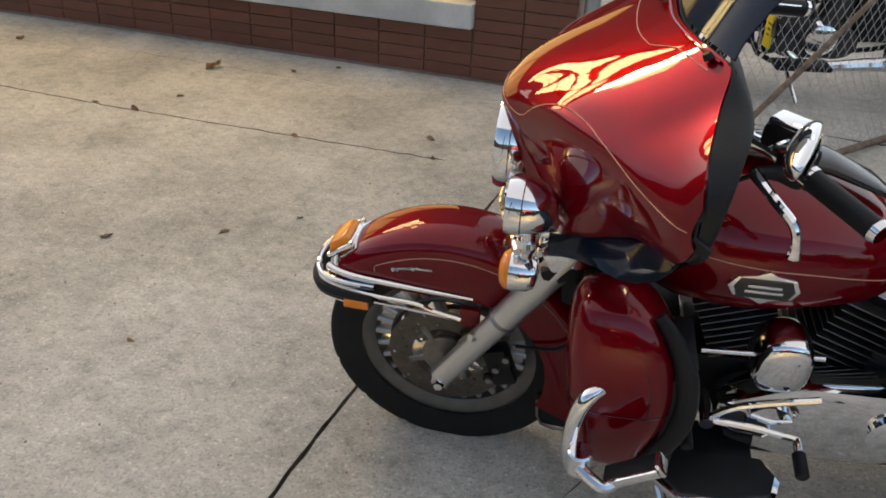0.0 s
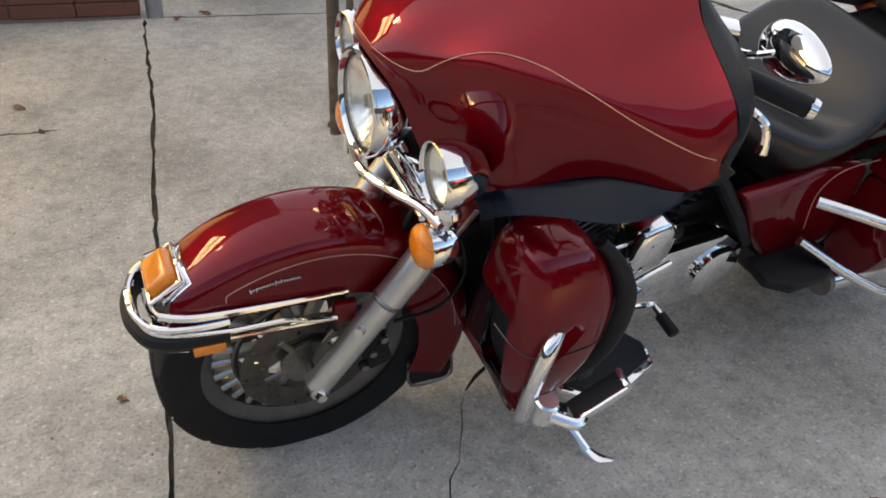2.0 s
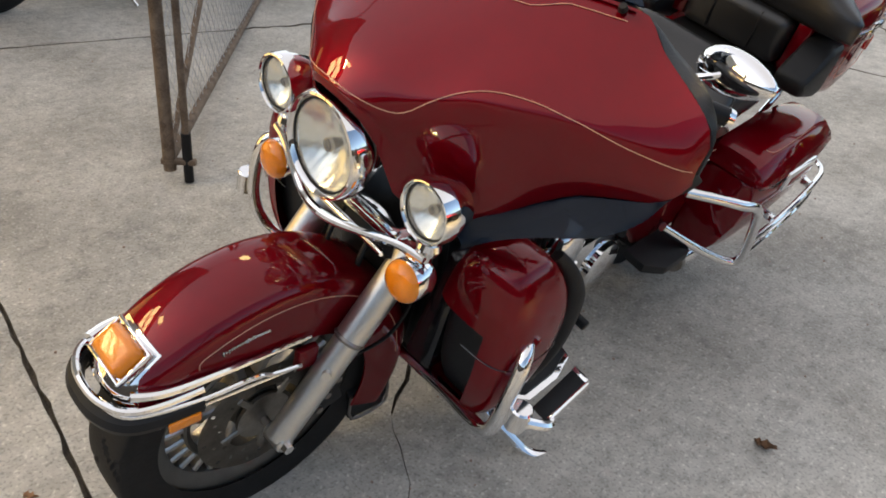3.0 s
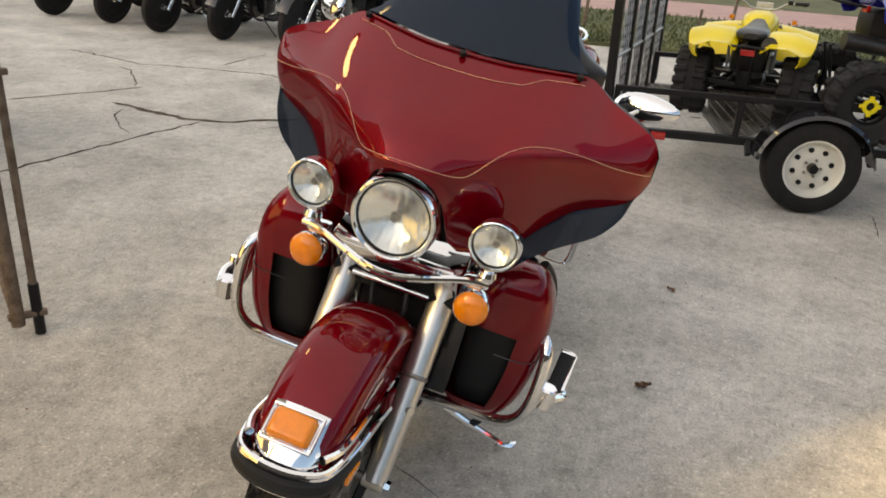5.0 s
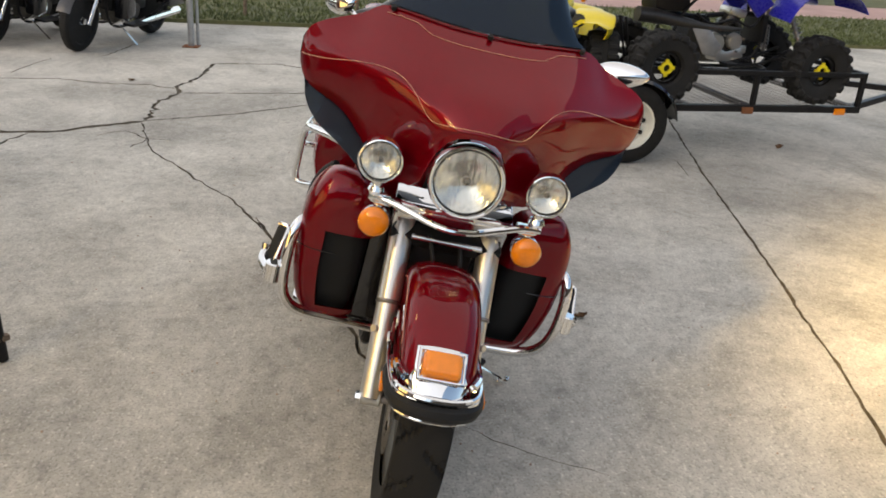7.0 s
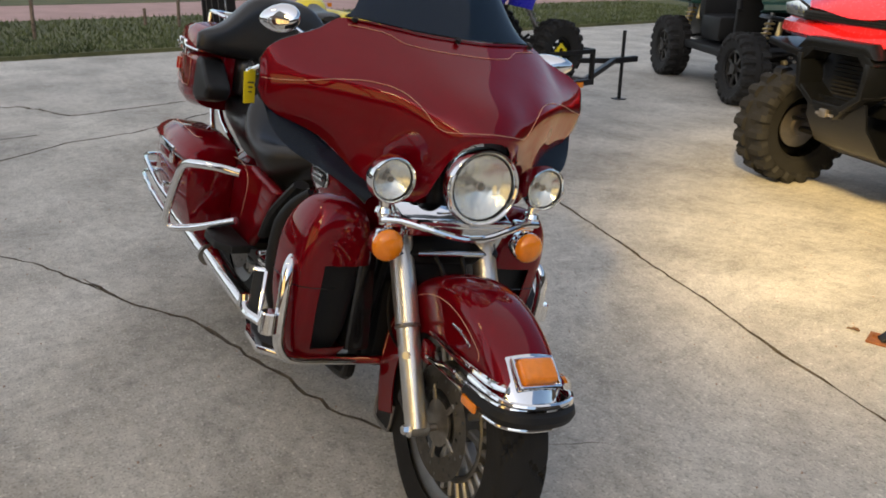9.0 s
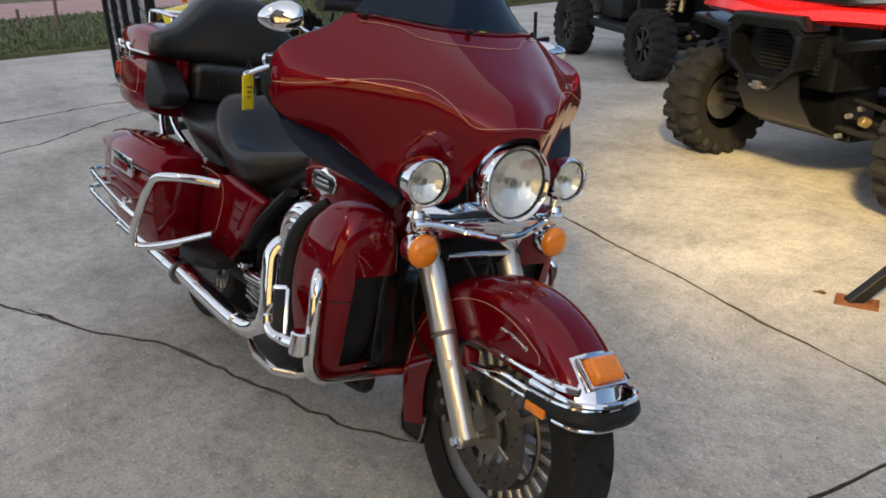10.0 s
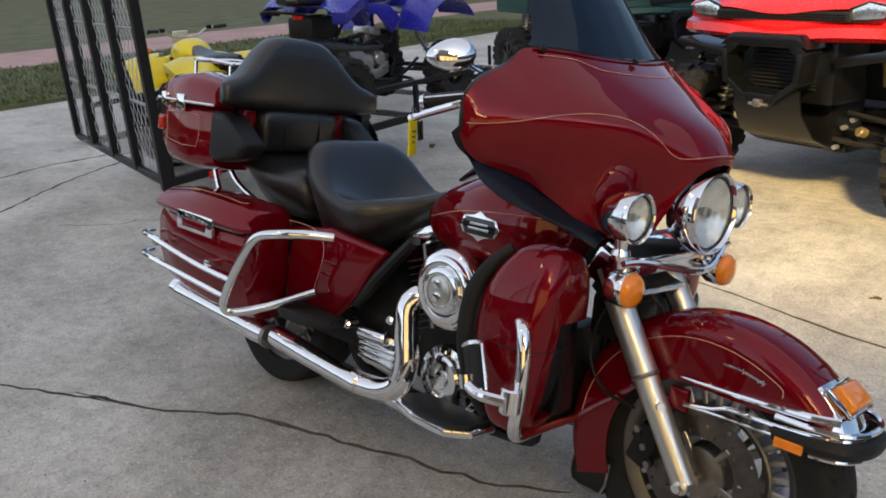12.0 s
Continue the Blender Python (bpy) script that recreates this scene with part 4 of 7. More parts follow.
# ---- handlebar: clutch side and brake side differ a little
GRIPS = {1: ((-0.628, 0.302, 1.097), (-0.712, 0.402, 1.083), [(-0.535, 0.335, 1.112), (-0.560, 0.392, 1.106), (-0.592, 0.425, 1.085), (-0.602, 0.434, 1.055), (-0.604, 0.434, 1.034)]),
         -1: ((-0.578, -0.345, 1.142), (-0.683, -0.405, 1.122), [(-0.498, -0.385, 1.140), (-0.528, -0.42, 1.132), (-0.578, -0.455, 1.112), (-0.628, -0.475, 1.092), (-0.648, -0.48, 1.082)])}
MIRRORS = {1: (-0.570, 0.440, 1.215), -1: (-0.578, -0.430, 1.238)}
for s in (1, -1):
    g0, g1, lev = Vector(GRIPS[s][0]), Vector(GRIPS[s][1]), GRIPS[s][2]
    gd = (g1 - g0).normalized()
    hb = fpart("handlebar", tube([(-0.40, s * 0.10, 1.08), (-0.46, s * 0.20, 1.115), g0 - gd * 0.08 + Vector((0.03, 0, 0.01)), g0 + gd * 0.01], 0.0127, 10), M_CHROME)
    fpart("grip", rod(g0, g1, 0.019, seg=18, bevel=0.003), M_PLASTIC, "black rubber grip", hb)
    for k in range(3):
        a = radians(120 * k + 30)
        off = Vector((0, math.cos(a), math.sin(a))) * 0.0185
        fpart("grip_rib", rod(g0 + gd * 0.012 + off, g1 - gd * 0.010 + off, 0.0032, seg=6), M_CHROME, "", hb)
    fpart("grip_collar", rod(g0 - gd * 0.012, g0 + gd * 0.004, 0.021, seg=18), M_CHROME, "", hb)
    fpart("grip_cap", rod(g1, g1 + gd * 0.012, 0.020, 0.017, 16), M_CHROME, "", hb)
    c = g0 - gd * 0.035
    fpart("control_box", merged(box((0.055, 0.050, 0.065), c + Vector((0, 0, 0.004)), 0.012, (0, 0, -s * 40)), box((0.080, 0.055, 0.042), c + Vector((0.018, -s * 0.012, 0.045)), 0.012, (0, 0, -s * 35))), M_BLACK, "black switch box", hb)
    fpart("reservoir_lid", box((0.070, 0.045, 0.010), c + Vector((0.018, -s * 0.012, 0.070)), 0.004, (0, 0, -s * 35)), M_CHROME, "chrome reservoir lid", hb)
    fpart("lever", tube(lev, [0.010, 0.008, 0.0075, 0.007, 0.011], 8), M_CHROME, "chrome hand lever", hb)
    fpart("lever_perch", rod(c + Vector((0.02, s * 0.02, 0)), Vector(lev[0]), 0.012, seg=10), M_BLACK, "", hb)
    fpart("cable", tube([c + Vector((0.03, 0, -0.01)), (-0.46, s * 0.27, 1.02), (-0.44, s * 0.18, 0.93), (-0.46, s * 0.10, 0.80)], 0.0045, 8, 5), M_BLACK, "black control cable", hb)
    mir = fpart("mirror_stem", tube([c + Vector((0.01, 0, 0.05)), Vector(MIRRORS[s]) + Vector((0.03, -s * 0.06, -0.03)), Vector(MIRRORS[s]) + Vector((0.012, -s * 0.01, 0))], 0.006, 8), M_CHROME)
    body = bmesh.new()
    bmesh.ops.create_uvsphere(body, u_segments=28, v_segments=14, radius=1)
    for v in body.verts:
        v.co = Vector((v.co.x * 0.026 if v.co.x > 0 else v.co.x * 0.010, v.co.y * (0.084 if v.co.y * s > 0 else 0.088) * (1 if s > 0 else 0.70), v.co.z * (0.038 - 0.009 * v.co.y * s)))
    body.transform(Matrix.Translation(MIRRORS[s]) @ Matrix.Rotation(radians(-14 if s > 0 else -42), 4, "Z") @ Matrix.Rotation(radians(9), 4, "X") @ Matrix.Rotation(radians(-12), 4, "Y"))
    mb = fpart("mirror_housing", body, M_CHROME, "chrome rear-view mirror", mir, 60)
    g = lathe([(0.002, 0), (0.9, 0), (1.0, 0.03)], 28, axis="x")
    for v in g.verts:
        v.co = Vector((-0.0115 + v.co.x * 0.1, v.co.y * (0.072 if s > 0 else 0.050), v.co.z * 0.029))
    g.transform(Matrix.Translation(MIRRORS[s]) @ Matrix.Rotation(radians(-14 if s > 0 else -42), 4, "Z") @ Matrix.Rotation(radians(9), 4, "X") @ Matrix.Rotation(radians(-12), 4, "Y"))
    fpart("mirror_glass", g, M_MIRROR, "", mir)

# ---- fairing lowers, engine guard and highway pegs
LOWER = [  # z, front x, rear x, inner y, outer y
    (0.340, -0.355, -0.422, 0.220, 0.330), (0.351, -0.342, -0.438, 0.200, 0.352), (0.380, -0.325, -0.453, 0.185, 0.371), (0.440, -0.302, -0.466, 0.175, 0.391), (0.520, -0.284, -0.488, 0.172, 0.404), (0.600, -0.272, -0.494, 0.172, 0.406),
    (0.680, -0.264, -0.481, 0.184, 0.403), (0.740, -0.264, -0.454, 0.200, 0.390), (0.785, -0.276, -0.418, 0.222, 0.366), (0.806, -0.295, -0.386, 0.258, 0.345), (0.814, -0.320, -0.356, 0.280, 0.320)]


def lower_ring(z, s, n=36, grow=0.0):
    xf, xr, yi, yo = spline(LOWER, z)
    lp = []
    for j in range(n):
        u = 2 * math.pi * j / n
        c, t = math.cos(u), math.sin(u)
        e = 0.58
        lp.append(Vector(((xf + xr) / 2 + ((xf - xr) / 2 + grow) * abs(c) ** e * (1 if c > 0 else -1), s * ((yi + yo) / 2 + ((yo - yi) / 2 + grow) * abs(t) ** e * (1 if t > 0 else -1)), z)))
    return lp


for s in (1, -1):
    zs = [0.340, 0.345, 0.351, 0.363, 0.380] + [0.40 + 0.024 * k for k in range(14)] + [0.74, 0.763, 0.785, 0.797, 0.806, 0.811, 0.814]
    bm = rings(bmesh.new(), [lower_ring(z, s) for z in zs])
    gone = []
    for f in bm.faces:
        c = f.calc_center_median()
        xf, xr, yi, yo = spline(LOWER, c.z)
        u = math.degrees(math.atan2((s * c.y - (yi + yo) / 2) / ((yo - yi) / 2), (c.x - (xf + xr) / 2) / ((xf - xr) / 2)))
        if 0.385 < c.z < 0.635 and -75 < u < 14:
            gone.append(f)
    bmesh.ops.delete(bm, geom=gone, context="FACES")
    low = bpart("fairing_lower", bm, M_RED, "glossy red lower leg fairing with a dark open vent and a black rear edge", smooth=60)
    path = []
    for z in [0.36 + 0.43 * k / 20 for k in range(21)]:
        xf, xr, yi, yo = spline(LOWER, z)
        path.append((xr - 0.012, s * (yo - 0.028), z))
    bpart("rear_edge", tube(path, [0.012] + [0.020] * 3 + [0.012], 12, 2, 1.3), M_PLASTIC, "black rubber edge", low)
    bpart("rear_pocket", prism([(s * 0.235, 0.40), (s * 0.38, 0.40), (s * 0.38, 0.71), (s * 0.235, 0.71)], -0.512, -0.47, 0.012, "yz"), M_PLASTIC, "", low)
    bpart("vent_liner", rings(bmesh.new(), [lower_ring(z, s, 36, -0.028) for z in [0.365 + 0.03 * k for k in range(11)]]), M_PLASTIC, "black vent liner", low, smooth=60)
    bpart("seam", tube([q for q in lower_ring(0.575, s, 72, 0.0004)[:37]], 0.0015, 5, 1), M_GLOSSBLACK, "", low)
    bpart("crease", tube([Vector((spline(LOWER, z)[1] + 0.060, s * (spline(LOWER, z)[3] + 0.0003 - 0.004), z)) for z in [0.58 + 0.16 * k / 8 for k in range(9)]], 0.0018, 5, 2), M_GLOSSBLACK, "", low)
    bpart("intake", prism([(s * 0.120, 0.36), (s * 0.20, 0.36), (s * 0.20, 0.66), (s * 0.15, 0.69)], -0.46, -0.34, 0.012, "yz"), M_GLOSSBLACK, "black air intake duct", low)
    guard = bpart("engine_guard", tube([(-0.350, s * 0.380, 0.640), (-0.322, s * 0.404, 0.632), (-0.303, s * 0.418, 0.602), (-0.294, s * 0.422, 0.54), (-0.297, s * 0.420, 0.46), (-0.312, s * 0.404, 0.395), (-0.335, s * 0.356, 0.350), (-0.36, s * 0.24, 0.330), (-0.38, 0, 0.31)], 0.0165, 14, 6), M_CHROME, "chrome tubular engine guard")
bar_l = bpart("highway_peg", merged(rod((-0.315, 0.452, 0.455), (-0.315, 0.452, 0.515), 0.025, seg=16, bevel=0.004), tube([(-0.315, 0.47, 0.486), (-0.36, 0.50, 0.475), (-0.39, 0.485, 0.475)], 0.013, 10), rod((-0.385, 0.472, 0.470), (-0.41, 0.470, 0.478), 0.019, seg=14)), M_CHROME, "chrome highway peg clamped to the guard")
peg_l = Matrix.Translation((-0.418, 0.476, 0.505)) @ Vector((-0.100, 0.012, 0.085)).to_track_quat("X", "Z").to_matrix().to_4x4()
for nm, sz, at, mt in (("peg_pad", (0.118, 0.040, 0.026), (0, 0, 0), M_PLASTIC), ("peg_trim", (0.120, 0.010, 0.020), (0.002, -0.023, 0.004), M_CHROME), ("peg_trim", (0.012, 0.042, 0.030), (0.062, 0, 0), M_CHROME)):
    bm = box(sz, at, 0.004)
    bm.transform(peg_l)
    bpart(nm, bm, mt, "", bar_l)

bar_r = bpart("highway_peg", merged(rod((-0.296, -0.452, 0.445), (-0.296, -0.452, 0.505), 0.025, seg=16, bevel=0.004), tube([(-0.296, -0.47, 0.476), (-0.36, -0.49, 0.478), (-0.405, -0.482, 0.490)], 0.014, 10), rod((-0.400, -0.482, 0.478), (-0.408, -0.482, 0.51), 0.018, seg=14)), M_CHROME, "chrome highway peg clamped to the guard")
peg_r = Matrix.Translation((-0.408, -0.455, 0.510)) @ Vector((-0.056, 0.026, 0.116)).to_track_quat("X", "Y").to_matrix().to_4x4()
for nm, sz, at, mt in (("peg_pad", (0.122, 0.042, 0.028), (0, 0, 0), M_PLASTIC), ("peg_trim", (0.126, 0.044, 0.010), (0, 0, 0.018), M_CHROME), ("peg_trim", (0.012, 0.044, 0.034), (0.064, 0, 0), M_CHROME)):
    bm = box(sz, at, 0.004)
    bm.transform(peg_r)
    bpart(nm, bm, mt, "", bar_r)

# ---- frame and engine
bpart("frame", merged(*[tube([(-0.36, s * 0.05, 0.92), (-0.40, s * 0.09, 0.62), (-0.44, s * 0.115, 0.30), (-0.52, s * 0.12, 0.22), (-1.10, s * 0.12, 0.22), (-1.22, s * 0.12, 0.34)], 0.019, 10) for s in (1, -1)],
                      tube([(-0.36, 0, 0.95), (-0.70, 0, 0.86), (-1.10, 0, 0.74), (-1.25, 0, 0.50)], 0.024, 10)), M_BLACK, "black steel frame tubes")
bpart("crankcase", merged(box((0.46, 0.20, 0.22), (-0.78, 0, 0.36), 0.04), box((0.30, 0.22, 0.26), (-1.08, 0, 0.42), 0.05), box((0.14, 0.16, 0.28), (-0.46, 0, 0.42), 0.02)), M_BLACK, "black engine and gearbox casing")
for tilt, x0, z0 in ((22, -0.70, 0.45), (-22, -0.83, 0.40)):
    ax = Vector((math.sin(radians(tilt)), 0, math.cos(radians(tilt))))
    b0 = Vector((x0, 0, z0))
    cyl = bpart("cylinder", rod(b0, b0 + ax * 0.30, 0.062, 0.066, 24), M_BLACK, "finned black engine cylinder")
    for k in range(11):
        c = b0 + ax * (0.05 + 0.021 * k)
        fin = box((0.165 if k < 7 else 0.175, 0.205, 0.0038), (0, 0, 0), 0.0012, seg=1)
        fin.transform(Matrix.Translation(c) @ Matrix.Rotation(radians(tilt), 4, "Y"))
        bpart("fin", fin, M_FINEDGE, "", cyl)
    rb = box((0.20, 0.19, 0.06), (0, 0, 0), 0.02)
    rb.transform(Matrix.Translation(b0 + ax * 0.325) @ Matrix.Rotation(radians(tilt), 4, "Y"))
    bpart("rocker_cover", rb, M_CHROME, "chrome rocker cover", cyl)
    bpart("pushrod_tube", rod((x0 + 0.02 * (1 if tilt > 0 else -1), -0.125, 0.44), b0 + ax * 0.30 + Vector((0, -0.10, 0)), 0.011, seg=10), M_CHROME, "", cyl)
# right side: air cleaner, cam cover, exhaust
AC = (-0.715, 0, 0.652)
ac = bpart("air_cleaner", lathe([(0.100, -0.150), (0.112, -0.160), (0.116, -0.176), (0.116, -0.212), (0.112, -0.226), (0.106, -0.232), (0.098, -0.234), (0.095, -0.243), (0.086, -0.248), (0.078, -0.248), (0.075, -0.240), (0.068, -0.239), (0.064, -0.252), (0.054, -0.257), (0.046, -0.256), (0.044, -0.250), (0.002, -0.250)], 56, AC), M_CHROME, "round chrome air cleaner cover with stepped rings")
bpart("cover_badge", lathe([(0.040, -0.248), (0.040, -0.258), (0.034, -0.261), (0.002, -0.262)], 32, AC), M_ALU, "brushed round badge", ac)
for dz in (0.020, -0.016):
    bpart("badge_stud", lathe([(0.013, -0.260), (0.013, -0.268), (0.002, -0.270)], 16, (AC[0], 0, AC[2] + dz)), M_CHROME, "", ac)
bpart("intake_mouth", merged(box((0.11, 0.10, 0.08), (-0.735, -0.12, 0.650), 0.02), rod((-0.77, -0.08, 0.64), (-0.77, -0.17, 0.64), 0.05, seg=24)), M_BLACK, "black intake body", ac)
bpart("cam_cover", merged(lathe([(0.100, -0.10), (0.104, -0.13), (0.096, -0.146), (0.076, -0.150), (0.074, -0.166), (0.066, -0.172), (0.050, -0.172), (0.047, -0.166), (0.030, -0.166), (0.027, -0.174), (0.002, -0.176)], 40, (-0.755, 0, 0.385)), box((0.12, 0.06, 0.10), (-0.68, -0.12, 0.43), 0.03)), M_CHROME, "chrome timing cover")
bpart("gearbox_cover", merged(box((0.17, 0.10, 0.12), (-1.035, -0.13, 0.40), 0.03), rod((-1.11, -0.185, 0.445), (-0.99, -0.185, 0.452), 0.022, seg=16, bevel=0.005), *[box((0.16, 0.012, 0.014), (-1.035, -0.182, 0.37 + 0.02 * k), 0.004) for k in range(3)]), M_CHROME, "chrome gearbox side cover")
bpart("voltage_regulator", merged(box((0.05, 0.16, 0.11), (-0.44, 0, 0.36), 0.006), *[box((0.02, 0.15, 0.006), (-0.405, 0, 0.315 + 0.014 * k)) for k in range(7)]), M_BLACK)
for q in ((-0.93, -0.15, 0.52), (-0.985, -0.15, 0.50), (-0.90, -0.15, 0.46), (-1.17, -0.14, 0.52), (-1.19, -0.14, 0.43)):
    bpart("engine_fitting", merged(rod(q, (q[0], q[1] - 0.035, q[2]), 0.018, 0.014, 12), rod((q[0], q[1] - 0.035, q[2]), (q[0], q[1] - 0.045, q[2]), 0.009, seg=6)), M_CHROME)
ex = bpart("exhaust_header", tube([(-0.80, -0.12, 0.60), (-0.84, -0.19, 0.615), (-0.862, -0.225, 0.58), (-0.850, -0.235, 0.50), (-0.835, -0.240, 0.42), (-0.850, -0.245, 0.350), (-0.92, -0.250, 0.310), (-1.02, -0.255, 0.300)], 0.036, 18, 6), M_CHROME, "chrome exhaust header with heat shield")
bpart("front_header", tube([(-0.60, -0.11, 0.60), (-0.55, -0.17, 0.56), (-0.56, -0.19, 0.42), (-0.66, -0.20, 0.29), (-0.90, -0.23, 0.285)], 0.025, 14, 6), M_CHROME, "", ex)
bpart("heat_shield", tube([(-1.00, -0.262, 0.302), (-1.20, -0.268, 0.318), (-1.42, -0.272, 0.338)], [0.036, 0.036, 0.037], 16, 4), M_CHROME, "", ex)
for s in (1, -1):
    muf = bpart("muffler", merged(rod((-1.38, s * 0.275, 0.333), (-1.46, s * 0.278, 0.338), 0.036, 0.043, 24), rod((-1.46, s * 0.278, 0.338), (-1.95, s * 0.282, 0.358), 0.042, 0.044, 28, 0.004)), M_CHROME, "long chrome muffler")
    bpart("muffler_tip", rod((-1.94, s * 0.282, 0.358), (-1.99, s * 0.283, 0.360), 0.045, 0.041, 28, 0.004), M_CHROME, "", muf)
    bpart("clamp", rod((-1.375, s * 0.275, 0.332), (-1.395, s * 0.275, 0.333), 0.042, seg=24), M_STEEL, "", muf)
# left side: primary cover, shifter, horn
bpart("primary_cover", merged(prism([(-0.62, 0.42), (-0.66, 0.30), (-0.80, 0.265), (-1.02, 0.275), (-1.12, 0.34), (-1.13, 0.44), (-1.03, 0.51), (-0.78, 0.505)], 0.11, 0.205, 0.03), lathe([(0.078, 0.19), (0.074, 0.222), (0.06, 0.228), (0.002, 0.230)], 32, (-1.02, 0, 0.395)), lathe([(0.055, 0.19), (0.05, 0.220), (0.002, 0.226)], 32, (-0.74, 0, 0.40))), M_CHROME, "chrome primary cover")
bpart("shift_lever", merged(tube([(-0.60, 0.235, 0.405), (-0.70, 0.24, 0.40), (-0.80, 0.245, 0.385)], 0.0085, 8), tube([(-0.60, 0.235, 0.405), (-0.66, 0.235, 0.46), (-0.82, 0.225, 0.50)], 0.008, 8), rod((-0.80, 0.245, 0.385), (-0.80, 0.315, 0.375), 0.010), rod((-0.60, 0.16, 0.405), (-0.60, 0.25, 0.405), 0.016)), M_CHROME, "chrome heel-toe shifter")
bpart("shift_rod", rod((-0.55, 0.215, 0.598), (-0.80, 0.205, 0.605), 0.006), M_CHROME)
bpart("toe_peg", rod((-0.80, 0.275, 0.378), (-0.80, 0.335, 0.372), 0.015, seg=12, bevel=0.003), M_PLASTIC)
bpart("toe_peg", rod((-0.555, 0.25, 0.40), (-0.555, 0.315, 0.395), 0.014, seg=12, bevel=0.003), M_PLASTIC)
loops = []
for y, k in ((0.150, 0.90), (0.160, 0.97), (0.185, 1.0), (0.215, 1.0), (0.230, 0.97), (0.240, 0.90), (0.246, 0.78), (0.250, 0.55), (0.252, 0.25), (0.2525, 0.03)):
    lp = []
    for j in range(40):
        u = 2 * math.pi * j / 40
        c, q = math.cos(u), math.sin(u)
        e = 0.85 if q > 0 else 0.62
        lp.append((-0.686 + 0.060 * k * abs(c) ** e * (1 if c > 0 else -1), y, 0.610 + (0.078 if q > 0 else 0.072) * k * abs(q) ** e * (1 if q > 0 else -1)))
    loops.append(lp)
bpart("horn_cover", rings(bmesh.new(), loops), M_CHROME, "waterfall-shaped chrome horn cover", smooth=60)
bpart("brake_pedal", merged(tube([(-0.64, -0.20, 0.33), (-0.52, -0.235, 0.335), (-0.44, -0.26, 0.385)], 0.010, 8), box((0.08, 0.07, 0.016), (-0.43, -0.27, 0.395), 0.006, (0, -20, 0))), M_CHROME, "chrome brake pedal")
# foot boards
for s in (1, -1):
    out = [(-0.535, 0.235), (-0.545, 0.325), (-0.60, 0.375), (-0.72, 0.372), (-0.81, 0.345), (-0.83, 0.29), (-0.80, 0.235)]
    fb = bpart("footboard", prism([(x, s * y) for x, y in out], 0.268, 0.288, 0.006, "xy"), M_CHROME, "chrome-edged rider footboard")
    bpart("rubber_mat", prism([(x * 1.0, s * (y - 0.006)) for x, y in [(-0.548, 0.245), (-0.558, 0.322), (-0.605, 0.365), (-0.718, 0.362), (-0.80, 0.338), (-0.816, 0.29), (-0.79, 0.245)]], 0.286, 0.298, 0.004, "xy"), M_PLASTIC, "black ribbed rubber mat", fb)
    bpart("board_bracket", box((0.20, 0.12, 0.03), (-0.68, s * 0.19, 0.262), 0.008), M_BLACK, "", fb)
    out = [(-1.19, 0.225), (-1.18, 0.30), (-1.24, 0.345), (-1.37, 0.345), (-1.44, 0.31), (-1.44, 0.225)]
    pb = bpart("passenger_footboard", prism([(x, s * y) for x, y in out], 0.402, 0.432, 0.008, "xy"), M_PLASTIC, "black passenger footboard")
    bpart("board_arm", box((0.08, 0.12, 0.03), (-1.30, s * 0.19, 0.41), 0.008), M_BLACK, "", pb)
# side stand on the left
st = bpart("side_stand", merged(tube([(-0.50, 0.15, 0.235), (-0.54, 0.27, 0.165), (-0.585, 0.40, 0.098)], 0.013, 10, 4), tube([(-0.575, 0.385, 0.105), (-0.605, 0.425, 0.085), (-0.645, 0.455, 0.084)], [0.014, 0.016, 0.009], 10, 4, 0.6)), M_CHROME, "chrome side stand with a flattened foot")
bpart("stand_bumper", rod((-0.545, 0.30, 0.165), (-0.565, 0.315, 0.17), 0.012), M_BLACK, "", st)

# ---- tank, seat, side covers
tank_keys = [  # x, half width, half height, centre z
    (0.355, 0.055, 0.065, 0.838), (0.375, 0.105, 0.095, 0.838), (0.430, 0.180, 0.138, 0.812), (0.520, 0.220, 0.148, 0.808), (0.620, 0.228, 0.146, 0.804), (0.720, 0.208, 0.134, 0.796), (0.800, 0.180, 0.116, 0.784), (0.870, 0.146, 0.096, 0.772), (0.935, 0.098, 0.058, 0.768), (0.975, 0.045, 0.032, 0.758), (0.985, 0.015, 0.018, 0.756)]
secs = []
for k in range(30):
    x = 0.355 + 0.63 * k / 29
    hw, hh, zc = spline(tank_keys, x)
    secs.append(((-x, 0, zc), hw, hh))
tank = bpart("fuel_tank", pillow(secs, 36, 2.5), M_RED, "teardrop red fuel tank with chrome badges", smooth=60)
bpart("console", pillow([((-x, 0, z), w, h) for x, z, w, h in ((0.47, 0.975, 0.02, 0.006), (0.52, 0.980, 0.042, 0.014), (0.62, 0.976, 0.048, 0.016), (0.74, 0.955, 0.045, 0.016), (0.84, 0.915, 0.038, 0.012), (0.90, 0.88, 0.02, 0.006))], 20), M_GLOSSBLACK, "black tank console", tank)
bpart("filler_cap", rod((-0.56, 0.0, 0.985), (-0.565, 0.0, 1.003), 0.034, 0.028, 24), M_CHROME, "", tank)
